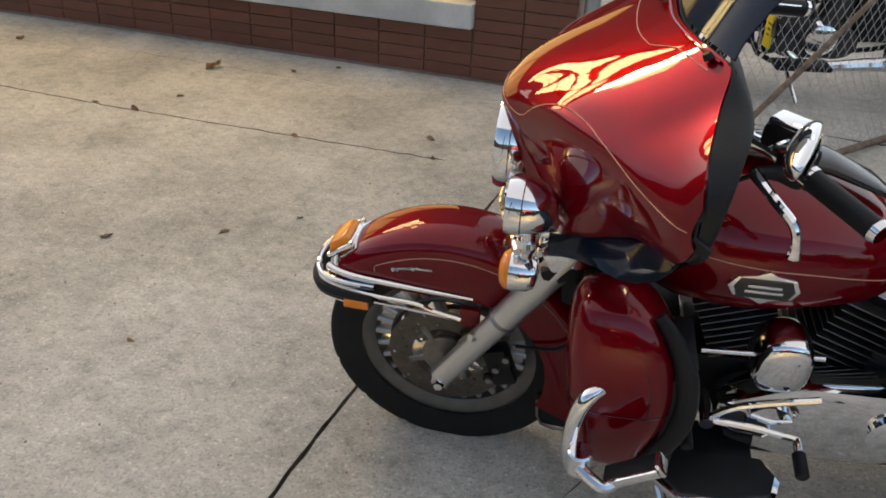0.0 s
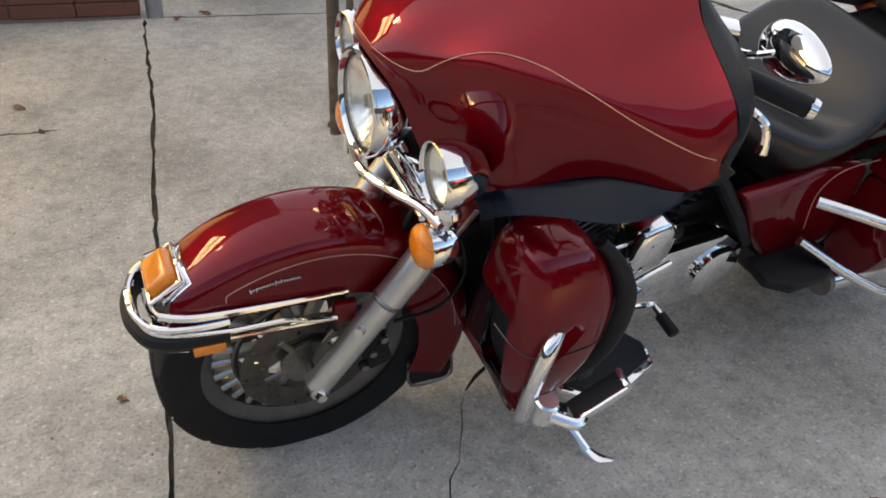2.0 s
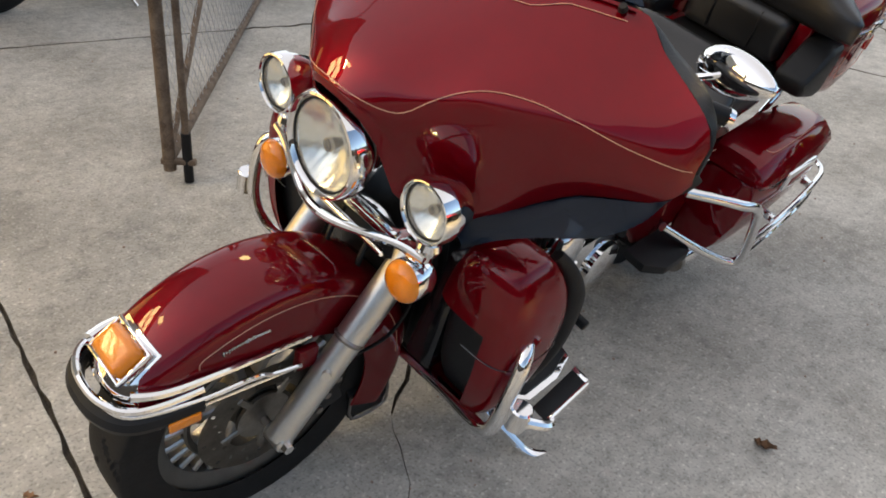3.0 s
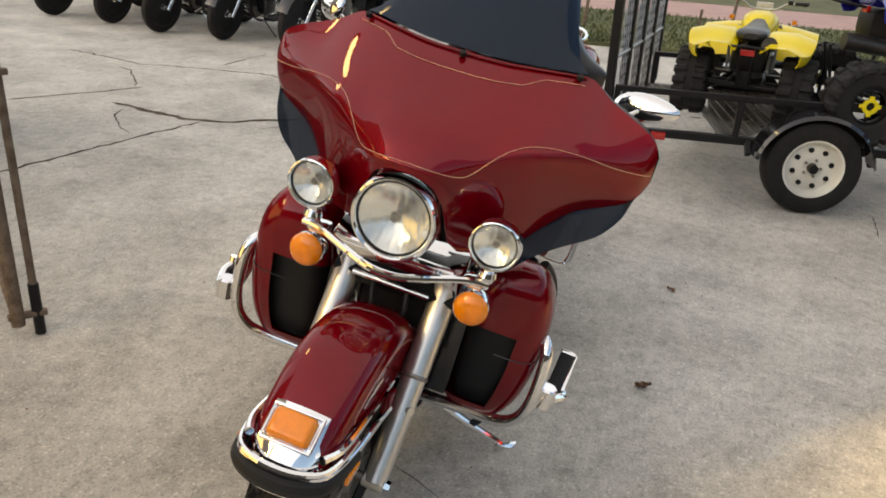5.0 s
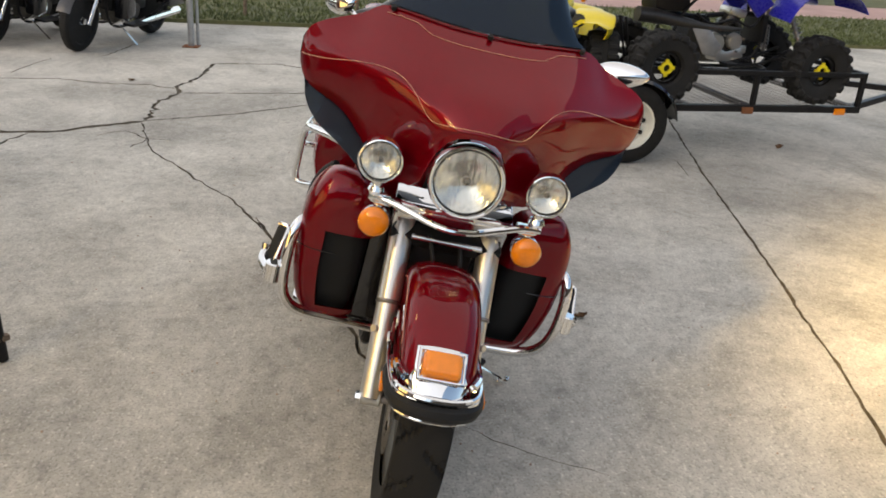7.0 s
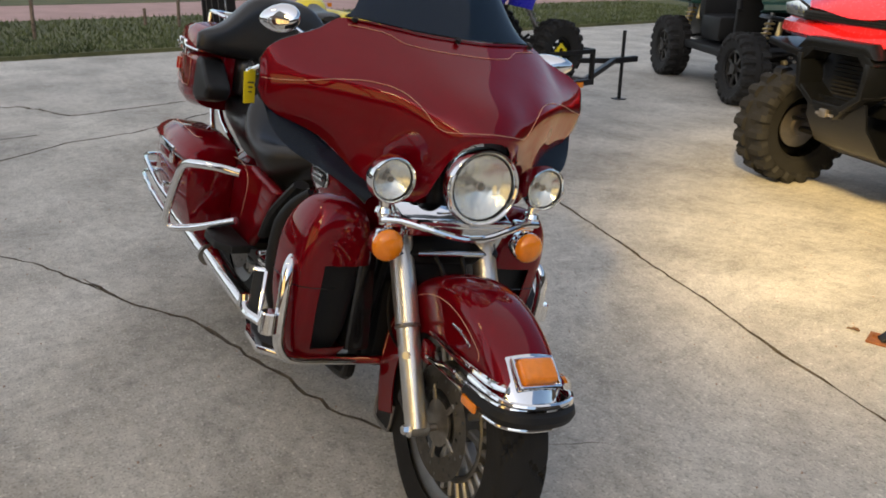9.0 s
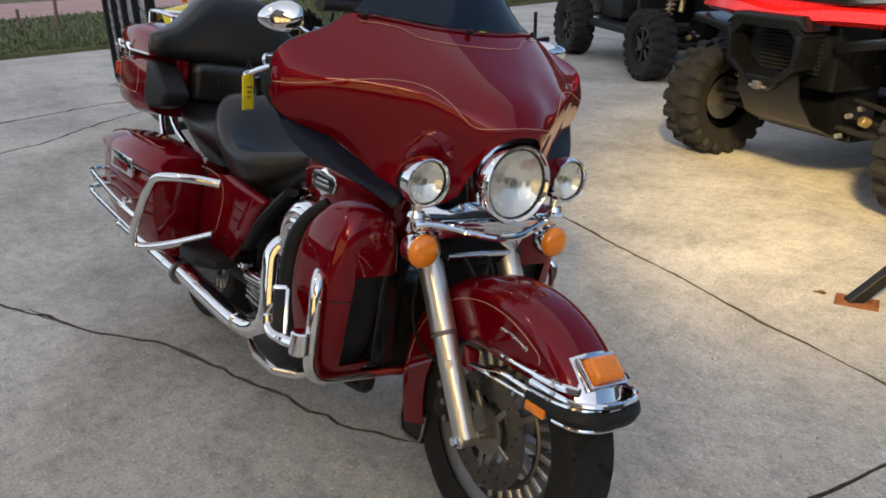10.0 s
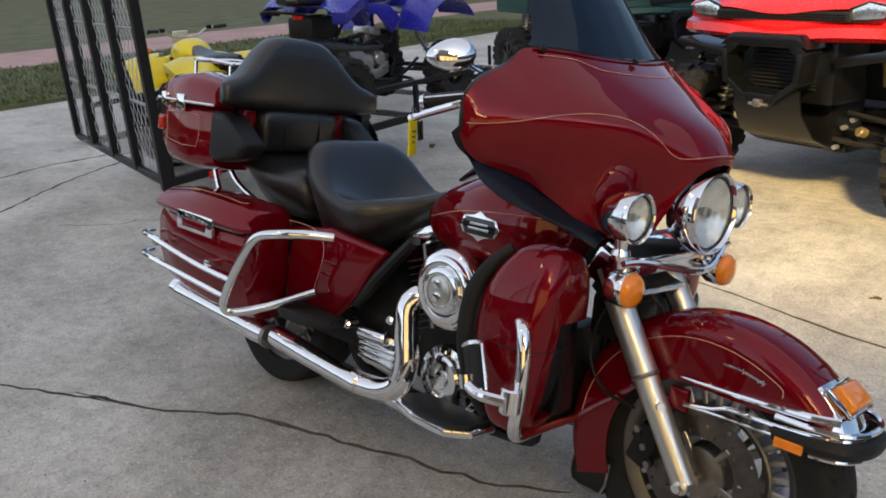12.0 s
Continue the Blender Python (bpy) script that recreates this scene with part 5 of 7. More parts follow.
for s in (1, -1):
    oct_ = [(-0.555, 0.798), (-0.570, 0.822), (-0.605, 0.828), (-0.625, 0.840), (-0.645, 0.828), (-0.680, 0.822), (-0.692, 0.798), (-0.680, 0.776), (-0.645, 0.770), (-0.625, 0.759), (-0.605, 0.770), (-0.570, 0.776)]
    badge = prism(oct_, s * 0.222, s * 0.233, 0.002)
    b_ob = bpart("tank_badge", badge, M_CHROME, "chrome octagonal tank badge", tank)
    bpart("badge_field", prism([(-0.567, 0.798), (-0.576, 0.821), (-0.672, 0.821), (-0.682, 0.798), (-0.672, 0.775), (-0.576, 0.775)], s * 0.2325, s * 0.2355, 0.001), M_GLOSSBLACK, "", tank)
    for zz, x0, x1 in ((0.805, -0.592, -0.655), (0.792, -0.588, -0.660)):
        bpart("badge_bar", box((abs(x1 - x0), 0.003, 0.006), ((x0 + x1) / 2, s * 0.2365, zz), 0.001), M_CHROME, "", tank)
    pin = []
    for k in range(16):
        x = 0.40 + 0.50 * k / 15
        hw, hh, zc = spline(tank_keys, x)
        pin.append((-x, s * (hw * 0.985 + 0.0015), zc + hh * 0.30 - 0.02 * k / 15))
    bpart("pinstripe", tube(pin, 0.0013, 5, 2), M_STRIPE, "", tank)
    bpart("side_cover", prism([(-0.985, 0.705), (-1.10, 0.545), (-1.21, 0.435), (-1.44, 0.430), (-1.47, 0.52), (-1.44, 0.70), (-1.25, 0.735)], s * 0.175, s * 0.222, 0.022, seg=3), M_RED, "red side cover with a pinstripe")
    bpart("pinstripe", tube([(-1.46, s * 0.2235, 0.665), (-1.32, s * 0.2235, 0.660), (-1.265, s * 0.2235, 0.60), (-1.30, s * 0.2235, 0.47)], 0.0012, 5), M_STRIPE, "", tank)
    bpart("frame_cover", tube([(-0.93, s * 0.155, 0.735), (-1.02, s * 0.185, 0.62), (-1.12, s * 0.185, 0.50)], [0.035, 0.042, 0.030], 10, 4, 0.5), M_PLASTIC, "black plastic frame cover")

# rider's seat: a dished saddle with a raised back edge
seat_keys = [  # x, top z, half width, bottom z
    (0.800, 0.940, 0.030, 0.905), (0.86, 0.920, 0.045, 0.862), (0.94, 0.892, 0.082, 0.800), (1.02, 0.872, 0.150, 0.740), (1.10, 0.876, 0.222, 0.690), (1.18, 0.905, 0.243, 0.690), (1.26, 0.958, 0.246, 0.700), (1.33, 1.004, 0.230, 0.730), (1.375, 1.014, 0.205, 0.770), (1.405, 0.995, 0.178, 0.80), (1.425, 0.92, 0.150, 0.82)]


def saddle(keys, x0, x1, dish, n=34):
    bm = bmesh.new()
    loops = []
    for k in range(n):
        x = x0 + (x1 - x0) * k / (n - 1)
        zt, hw, zb = spline(keys, x)
        lp = []
        for j in range(-12, 13):
            t = j / 12
            edge = 1 - abs(t) ** 4
            lp.append((-x, hw * math.sin(t * math.pi / 2), zt - dish(x) * (1 - t * t) ** 1.5 - (zt - zb) * 0.42 * (1 - edge) ** 1.0))
        for j in range(5):
            t = 1 - 2 * (j + 0.5) / 5
            lp.append((-x, hw * 0.86 * t, zb))
        loops.append(lp)
    return rings(bm, loops)


seat = bpart("rider_seat", saddle(seat_keys, 0.800, 1.425, lambda x: 0.105 * math.exp(-((x - 1.215) / 0.105) ** 2), 44), M_LEATHER, "black leather rider saddle with a raised back", smooth=70)
pass_keys = [(1.36, 0.88, 0.17, 0.75), (1.40, 0.925, 0.20, 0.745), (1.50, 0.935, 0.215, 0.75), (1.62, 0.94, 0.205, 0.77), (1.70, 0.955, 0.19, 0.80)]
bpart("passenger_seat", saddle(pass_keys, 1.36, 1.70, lambda x: 0.012, 20), M_LEATHER, "black leather passenger seat", smooth=70)

# ---- rear wheel, fender, saddlebags
RX = (-1.68, 0, 0.290)
rw = bpart("rear_wheel", cast_rim(0.203, 0.115, RX), M_RIMSHADE, "cast alloy rear wheel")
wheel_spokes(rw, 0.203, RX)
bpart("tyre", tyre_mesh(0.290, 0.205, 0.165, 120, True, RX), M_TYRE, "", rw)
bpart("brake_disc", disc_mesh(0.088, 0.145, -0.085, RX), M_STEEL, "", rw)
bpart("rear_axle", rod((-1.70, -0.20, 0.290), (-1.70, 0.20, 0.290), 0.013), M_CHROME)
bpart("swing_arm", merged(*[box((0.60, 0.035, 0.07), (-1.42, s * 0.125, 0.325), 0.012) for s in (1, -1)]), M_BLACK, "black swing arm")
rows = []
for i in range(30):
    a = radians(28 + 140 * i / 29)
    rows.append([(RX[0] + math.cos(a) * (0.375 - 0.03 * abs(t) ** 3), 0.115 * t, RX[2] + math.sin(a) * (0.375 - 0.06 * abs(t) ** 3)) for t in [q / 6 for q in range(-6, 7)]])
bpart("rear_fender", sheet(rows, 0.005), M_RED, "red rear fender between the bags")
for s in (1, -1):
    # bag body: sections along x
    bm = bmesh.new()
    loops = []
    for x, yi, yo, zb, zt in ((-1.435, 0.215, 0.360, 0.425, 0.695), (-1.45, 0.205, 0.388, 0.398, 0.705), (-1.52, 0.20, 0.399, 0.390, 0.706), (-1.70, 0.195, 0.403, 0.388, 0.705), (-1.88, 0.195, 0.395, 0.400, 0.703), (-2.01, 0.20, 0.378, 0.425, 0.700), (-2.045, 0.210, 0.350, 0.455, 0.694)):
        lp = []
        for j in range(28):
            u = 2 * math.pi * j / 28
            c, t = math.cos(u), math.sin(u)
            yy = (yi + yo) / 2 + (yo - yi) / 2 * abs(c) ** 0.35 * (1 if c > 0 else -1)
            zz = (zb + zt) / 2 + (zt - zb) / 2 * abs(t) ** 0.35 * (1 if t > 0 else -1)
            yy -= 0.045 * max(0, (0.60 - zz) / 0.18) ** 1.5 * (1 if c > 0 else 0)
            lp.append((x, s * yy, zz))
        loops.append(lp)
    bag = bpart("saddlebag", rings(bm, loops), M_RED, "hard red saddlebag with chrome rails", smooth=50)
    bm = bmesh.new()
    loops = []
    for x, yi, yo, zt in ((-1.428, 0.215, 0.372, 0.742), (-1.440, 0.205, 0.394, 0.764), (-1.475, 0.20, 0.404, 0.782), (-1.70, 0.195, 0.409, 0.790), (-1.88, 0.195, 0.402, 0.784), (-2.02, 0.20, 0.384, 0.766), (-2.055, 0.210, 0.360, 0.738)):
        zb = 0.703
        lp = []
        for yy, zz in ((yi, zb), (yo, zb), (yo + 0.003, zb + 0.012), (yo - 0.012, zb + (zt - zb) * 0.55), (yo - 0.045, zt - 0.006), (yo - 0.075, zt), (yi + 0.04, zt), (yi + 0.012, zt - 0.008), (yi, zt - 0.03)):
            lp.append((x, s * yy, zz))
        loops.append(lp)
    lid = bpart("lid", rings(bm, loops), M_RED, "red saddlebag lid", bag, smooth=28)
    bpart("lid_seam", tube([(-1.44, s * 0.392, 0.702), (-1.52, s * 0.406, 0.702), (-1.70, s * 0.410, 0.702), (-1.88, s * 0.400, 0.702), (-2.02, s * 0.376, 0.702)], 0.0035, 6, 4), M_GLOSSBLACK, "", bag)
    bpart("latch", merged(box((0.225, 0.016, 0.066), (-1.705, s * 0.410, 0.690), 0.005), ), M_CHROME, "chrome lid latch", bag)
    bpart("latch_recess", box((0.150, 0.008, 0.030), (-1.705, s * 0.4165, 0.684), 0.004), M_RED, "", bag)
    bpart("pinstripe", tube([(-1.50, s * 0.335, 0.789), (-1.52, s * 0.355, 0.789), (-1.60, s * 0.36, 0.795), (-1.84, s * 0.352, 0.793)], 0.0012, 5), M_STRIPE, "", bag)
    gd = bpart("bag_guard", tube([(-1.08, s * 0.300, 0.748), (-1.13, s * 0.360, 0.752), (-1.20, s * 0.420, 0.744), (-1.27, s * 0.440, 0.722), (-1.315, s * 0.448, 0.670), (-1.385, s * 0.450, 0.56), (-1.425, s * 0.448, 0.475), (-1.415, s * 0.425, 0.446), (-1.33, s * 0.36, 0.475), (-1.20, s * 0.255, 0.545)], 0.0145, 12, 7), M_CHROME, "chrome saddlebag guard loop")
    for z0, z1 in ((0.560, 0.590), (0.500, 0.515)):
        bpart("rail", tube([(-1.385 - (0.59 - z1) * 0.4, s * 0.452, z0), (-1.60, s * 0.450, z0 + 0.008), (-1.90, s * 0.435, z1), (-2.05, s * 0.405, z1 - 0.006), (-2.10, s * 0.34, z1 - 0.008)], 0.010, 10, 6), M_CHROME, "chrome bag rail", gd)
    for x in (-1.55, -1.90):
        bpart("rail_bracket", box((0.025, 0.05, 0.02), (x, s * 0.42, 0.58), 0.004), M_CHROME, "", gd)

# ---- top case with backrest
bm = bmesh.new()
loops = []
for x, hw, zb, zt in ((-1.735, 0.285, 0.885, 1.075), (-1.745, 0.300, 0.850, 1.085), (-1.90, 0.308, 0.832, 1.085), (-2.08, 0.292, 0.842, 1.080), (-2.17, 0.262, 0.875, 1.075), (-2.195, 0.22, 0.91, 1.065)):
    lp = []
    for j in range(36):
        u = 2 * math.pi * j / 36
        c, t = math.cos(u), math.sin(u)
        lp.append((x, hw * abs(c) ** 0.32 * (1 if c > 0 else -1), (zb + zt) / 2 + (zt - zb) / 2 * abs(t) ** 0.32 * (1 if t > 0 else -1)))
    loops.append(lp)
case = bpart("top_case", rings(bm, loops), M_RED, "red hard top case behind the seat", smooth=50)
bm = bmesh.new()
loops = []
for x, hw, zt in ((-1.725, 0.282, 1.13), (-1.74, 0.305, 1.165), (-1.90, 0.314, 1.195), (-2.08, 0.298, 1.180), (-2.18, 0.266, 1.145), (-2.205, 0.22, 1.10)):
    lp = []
    for j in range(-10, 11):
        t = j / 10
        lp.append((x, hw * math.sin(t * math.pi / 2), 1.078 + (zt - 1.078) * (1 - abs(t) ** 5) ** 0.8))
    lp += [(x, hw * 0.9, 1.074), (x, -hw * 0.9, 1.074)]
    loops.append(lp)
bpart("lid", rings(bm, loops), M_RED, "red top case lid", case, smooth=50)
bpart("case_seam", tube([(-1.74, -0.307, 1.080), (-1.90, -0.314, 1.080), (-2.08, -0.298, 1.080), (-2.18, -0.262, 1.080), (-2.207, 0, 1.080), (-2.18, 0.262, 1.080), (-2.08, 0.298, 1.080), (-1.90, 0.314, 1.080), (-1.74, 0.307, 1.080)], 0.005, 6, 6), M_CHROME, "", case)
for s in (1, -1):
    bpart("case_latch", box((0.055, 0.014, 0.06), (-1.95, s * 0.311, 1.075), 0.008), M_CHROME, "chrome latch", case)
    bpart("case_latch", box((0.035, 0.014, 0.05), (-2.10, s * 0.294, 1.080), 0.006), M_CHROME, "", case)
    bpart("side_lamp", box((0.05, 0.03, 0.055), (-2.165, s * 0.268, 0.985), 0.008, (0, 0, s * 25)), M_REDLENS, "red corner lamp", case)
    bpart("pinstripe", tube([(-2.07, s * 0.2975, 1.035), (-1.85, s * 0.3105, 1.04), (-1.83, s * 0.3105, 1.02), (-1.84, s * 0.3105, 0.925), (-2.05, s * 0.2985, 0.93), (-2.07, s * 0.2975, 0.95), (-2.07, s * 0.2975, 1.035)], 0.0012, 5, 2), M_STRIPE, "", case)
    bpart("side_speaker", prism([(-1.745, 1.065), (-1.66, 1.055), (-1.53, 0.965), (-1.56, 0.915), (-1.70, 0.885), (-1.755, 0.90)], s * 0.215, s * 0.315, 0.025, seg=3), M_PLASTIC, "black speaker pod and armrest", case)
# rack on the lid
rack = bpart("luggage_rack", merged(tube([(-1.80, -0.20, 1.215), (-1.78, -0.10, 1.232), (-1.78, 0.10, 1.232), (-1.80, 0.20, 1.215), (-1.95, 0.215, 1.225), (-2.10, 0.18, 1.222), (-2.16, 0.08, 1.222), (-2.16, -0.08, 1.222), (-2.10, -0.18, 1.222), (-1.95, -0.215, 1.225), (-1.80, -0.20, 1.215)], 0.0075, 8, 6),
                                    *[tube([(-1.80, y, 1.226), (-1.95, y, 1.232), (-2.14, y, 1.222)], 0.006, 8, 4) for y in (-0.11, 0, 0.11)],
                                    *[rod((x, y, 1.17), (x, y, 1.222), 0.007, seg=8) for x in (-1.84, -2.08) for y in (-0.19, 0.19)]), M_CHROME, "chrome luggage rack")
bpart("case_support", merged(*[tube([(-1.62, s * 0.14, 0.72), (-1.80, s * 0.16, 0.80), (-1.86, s * 0.17, 0.875)], 0.011, 10, 4) for s in (1, -1)], *[tube([(-1.86, s * 0.16, 0.68), (-1.92, s * 0.17, 0.78), (-1.96, s * 0.17, 0.875)], 0.011, 10, 4) for s in (1, -1)], box((0.38, 0.34, 0.012), (-1.90, 0, 0.868), 0.004)), M_CHROME, "chrome top case carrier")
# backrest: upper roll with wings and lower lumbar pad
bm = bmesh.new()
loops = []
for k in range(33):
    t = -1 + 2 * k / 32
    y = 0.345 * t
    top = 1.200 + 0.142 * math.exp(-(abs(t) / 0.58) ** 4) - 0.03 * abs(t) ** 4
    bot = 1.075 - 0.015 * (1 - abs(t)) + 0.01 * abs(t)
    x = -1.735 + 0.085 * abs(t) ** 2.2
    thick = 0.062 * (1 - abs(t) ** 6) + 0.012
    lp = []
    for j in range(20):
        u = 2 * math.pi * j / 20
        c, q = math.cos(u), math.sin(u)
        lp.append((x + thick * abs(c) ** 0.7 * (1 if c > 0 else -1), y, (top + bot) / 2 + (top - bot) / 2 * abs(q) ** 0.55 * (1 if q > 0 else -1) * (1 - 0.25 * abs(t) ** 8)))
    loops.append(lp)
br = bpart("backrest", rings(bm, loops), M_LEATHER, "broad black leather backrest with side wings", smooth=70)
bpart("lumbar_pad", box((0.10, 0.34, 0.15), (-1.70, 0, 1.005), 0.035, (0, 6, 0), 3), M_LEATHER, "padded black leather lower backrest", br, smooth=70)
for y in (-0.075, 0.075):
    bpart("stitch_groove", tube([(-1.652, y, 0.945), (-1.646, y, 1.0), (-1.650, y, 1.065)], 0.003, 6, 3), M_BLACK, "", br)
for s in (1, -1):
    bpart("backrest_filler", prism([(-1.74, 1.075), (-1.69, 1.075), (-1.69, 0.93), (-1.74, 0.93)], s * 0.175, s * 0.22, 0.006), M_RED, "", br)

# the luggage, the seats and the engine's right side settle to their heights
SETTLE = {"saddlebag": (-0.025, -0.075), "bag_guard": (-0.05, -0.075), "top_case": (-0.08, -0.07), "luggage_rack": (-0.065, -0.06), "case_support": (-0.065, -0.075), "backrest": (-0.06, -0.07),
          "rider_seat": (-0.035, -0.065), "passenger_seat": (-0.07, -0.085), "passenger_footboard": (0.06, -0.02), "footboard": (0.045, 0.0), "muffler": (-0.07, -0.066), "air_cleaner": (-0.008, -0.05), "cam_cover": (-0.012, -0.072),
          "gearbox_cover": (0.01, -0.075), "engine_fitting": (0.01, -0.06), "side_cover": (0.0, -0.055), "frame_cover": (0.0, -0.04), "exhaust_header": (0.0, -0.06), "heat_shield": (0.0, -0.06), "horn_cover": (-0.03, -0.02)}
for ob in list(bike.children):
    move = SETTLE.get(ob.name.split(".")[0])
    if move:
        for k in [ob, *ob.children]:
            k.data.transform(Matrix.Translation((move[0], 0, move[1])))

# price tag that hangs from the right lever
tagm = bike.matrix_world @ FORK
tg = empty("hang_tag", tagm @ pose(-0.640, -0.478, 1.105, 0, 0, 20), "yellow card tag on a loop hanging from the handlebar", "tag")
part("card", box((0.004, 0.036, 0.088), (0, 0, -0.066), 0.0012, (4, 0, 0)), M_TAG, tg)
part("loop", tube([(0, 0, -0.03), (0, 0.012, -0.01), (0, 0, 0.012), (0, -0.012, -0.01), (0, 0, -0.03)], 0.0012, 6, 4), M_BLACK, tg)
part("key_fob", box((0.008, 0.018, 0.048), (0.004, 0.030, -0.050), 0.002, (12, 0, 0)), M_GLOSSBLACK, tg, "small dark key fob")
part("fob_ring", tube([(0.002, 0.024, -0.026), (0.002, 0.012, -0.008), (0.002, 0.0, 0.004)], 0.0012, 6, 4), M_STEEL, tg)
for k in range(3):
    part("writing_bar", box((0.001, 0.018 - 0.004 * k, 0.0035), (0.0027, 0.002, -0.052 - 0.013 * k), 0), M_INK, tg, smooth=0)


# ---------------------------------------------------------------- knobbly off-road wheels
def lug_tyre(R, width, rim_r, lugs=22, at=(0, 0, 0)):
    """A balloon tyre whose carcass swells into slanted tread blocks that wrap over its shoulders."""
    h = width / 2
    side = [(rim_r, 0.72), (rim_r + 0.02, 0.90), (R * 0.72, 0.98), (R * 0.80, 1.0), (R * 0.815, 1.0), (R * 0.90, 0.985), (R * 0.93, 0.94), (R * 0.95, 0.80), (R * 0.955, 0.62), (R * 0.958, 0.45), (R * 0.960, 0.26), (R * 0.960, 0.22), (R * 0.960, 0.06)]
    prof = [(r, -y * h) for r, y in side] + [(r, y * h) for r, y in side[::-1]]
    n = len(side)
    seg = lugs * 6
    bm = bmesh.new()
    loops = []
    for j in range(seg):
        lp = []
        for i, (r, y) in enumerate(prof):
            k = i if i < n else 2 * n - 1 - i
            sgn = -1 if i < n else 1
            slant = (1 - abs(y) / h) * 1.6
            ph = (j + (3 if sgn > 0 else 0) + slant) % 6
            block = ph < 3.2
            if 4 <= k <= 10 and block:
                r += 0.024 * R / 0.345 if k > 6 else 0.010
                y += sgn * (0.016 if k <= 7 else 0.0)
            u = 2 * math.pi * j / seg
            lp.append((at[0] + r * math.cos(u), at[1] + y, at[2] + r * math.sin(u)))
        loops.append(lp)
    vs = [[bm.verts.new(p) for p in lp] for lp in loops]
    for p, q in zip(vs, vs[1:] + vs[:1]):
        for i in range(len(prof) - 1):
            bm.faces.new((p[i], p[i + 1], q[i + 1], q[i]))
    return bm


def spoked_disc(r, y, at, n=7, thick=0.02):
    """A dished wheel centre with spokes."""
    s = 1 if y > 0 else -1
    bms = [lathe([(r, y - s * 0.05), (r, y), (r * 0.88, y + s * 0.004), (r * 0.84, y - s * 0.03)], 32, at, closed=True), lathe([(r * 0.34, y - s * 0.04), (r * 0.34, y - s * 0.008), (r * 0.2, y), (0.003, y)], 24, at)]
    for k in range(n):
        b = box((r * 0.62, thick, r * 0.17), (r * 0.58, y - s * 0.014, 0), 0.004, seg=1)
        b.transform(Matrix.Translation(at) @ Matrix.Rotation(radians(360 * k / n), 4, "Y"))
        bms.append(b)
    return merged(*bms)


def offroad_wheel(thing, at, R, width, rim_r, mat, rim_mat, out, lugs=20):
    w = part("wheel", lug_tyre(R, width, rim_r, lugs, at), mat, thing, "knobbly off-road tyre")
    part("rim", spoked_disc(rim_r, out * width * 0.34, at), rim_mat, w, smooth=30)
    part("hub_plate", lathe([(rim_r, -width * 0.05), (0.003, -width * 0.05)], 24, at), M_BLACK, w)
    part("brake_disc", lathe([(rim_r * 0.72, -out * width * 0.14), (rim_r * 0.72, -out * width * 0.18), (rim_r * 0.34, -out * width * 0.19), (rim_r * 0.30, -out * width * 0.28), (0.003, -out * width * 0.29)], 24, at), M_STEEL, w)
    part("hub_cap", lathe([(rim_r * 0.30, out * width * 0.34), (rim_r * 0.28, out * width * 0.44), (0.003, out * width * 0.46)], 16, at), rim_mat, w)
    return w


def coil(p0, p1, r, turns=7, wire=0.007):
    p0, p1 = Vector(p0), Vector(p1)
    d = p1 - p0
    a, b = frame_of(d)
    n = turns * 10
    return tube([p0 + d * (i / n) + (a * math.cos(2 * math.pi * i / 10) + b * math.sin(2 * math.pi * i / 10)) * r for i in range(n + 1)], wire, 6, 1)


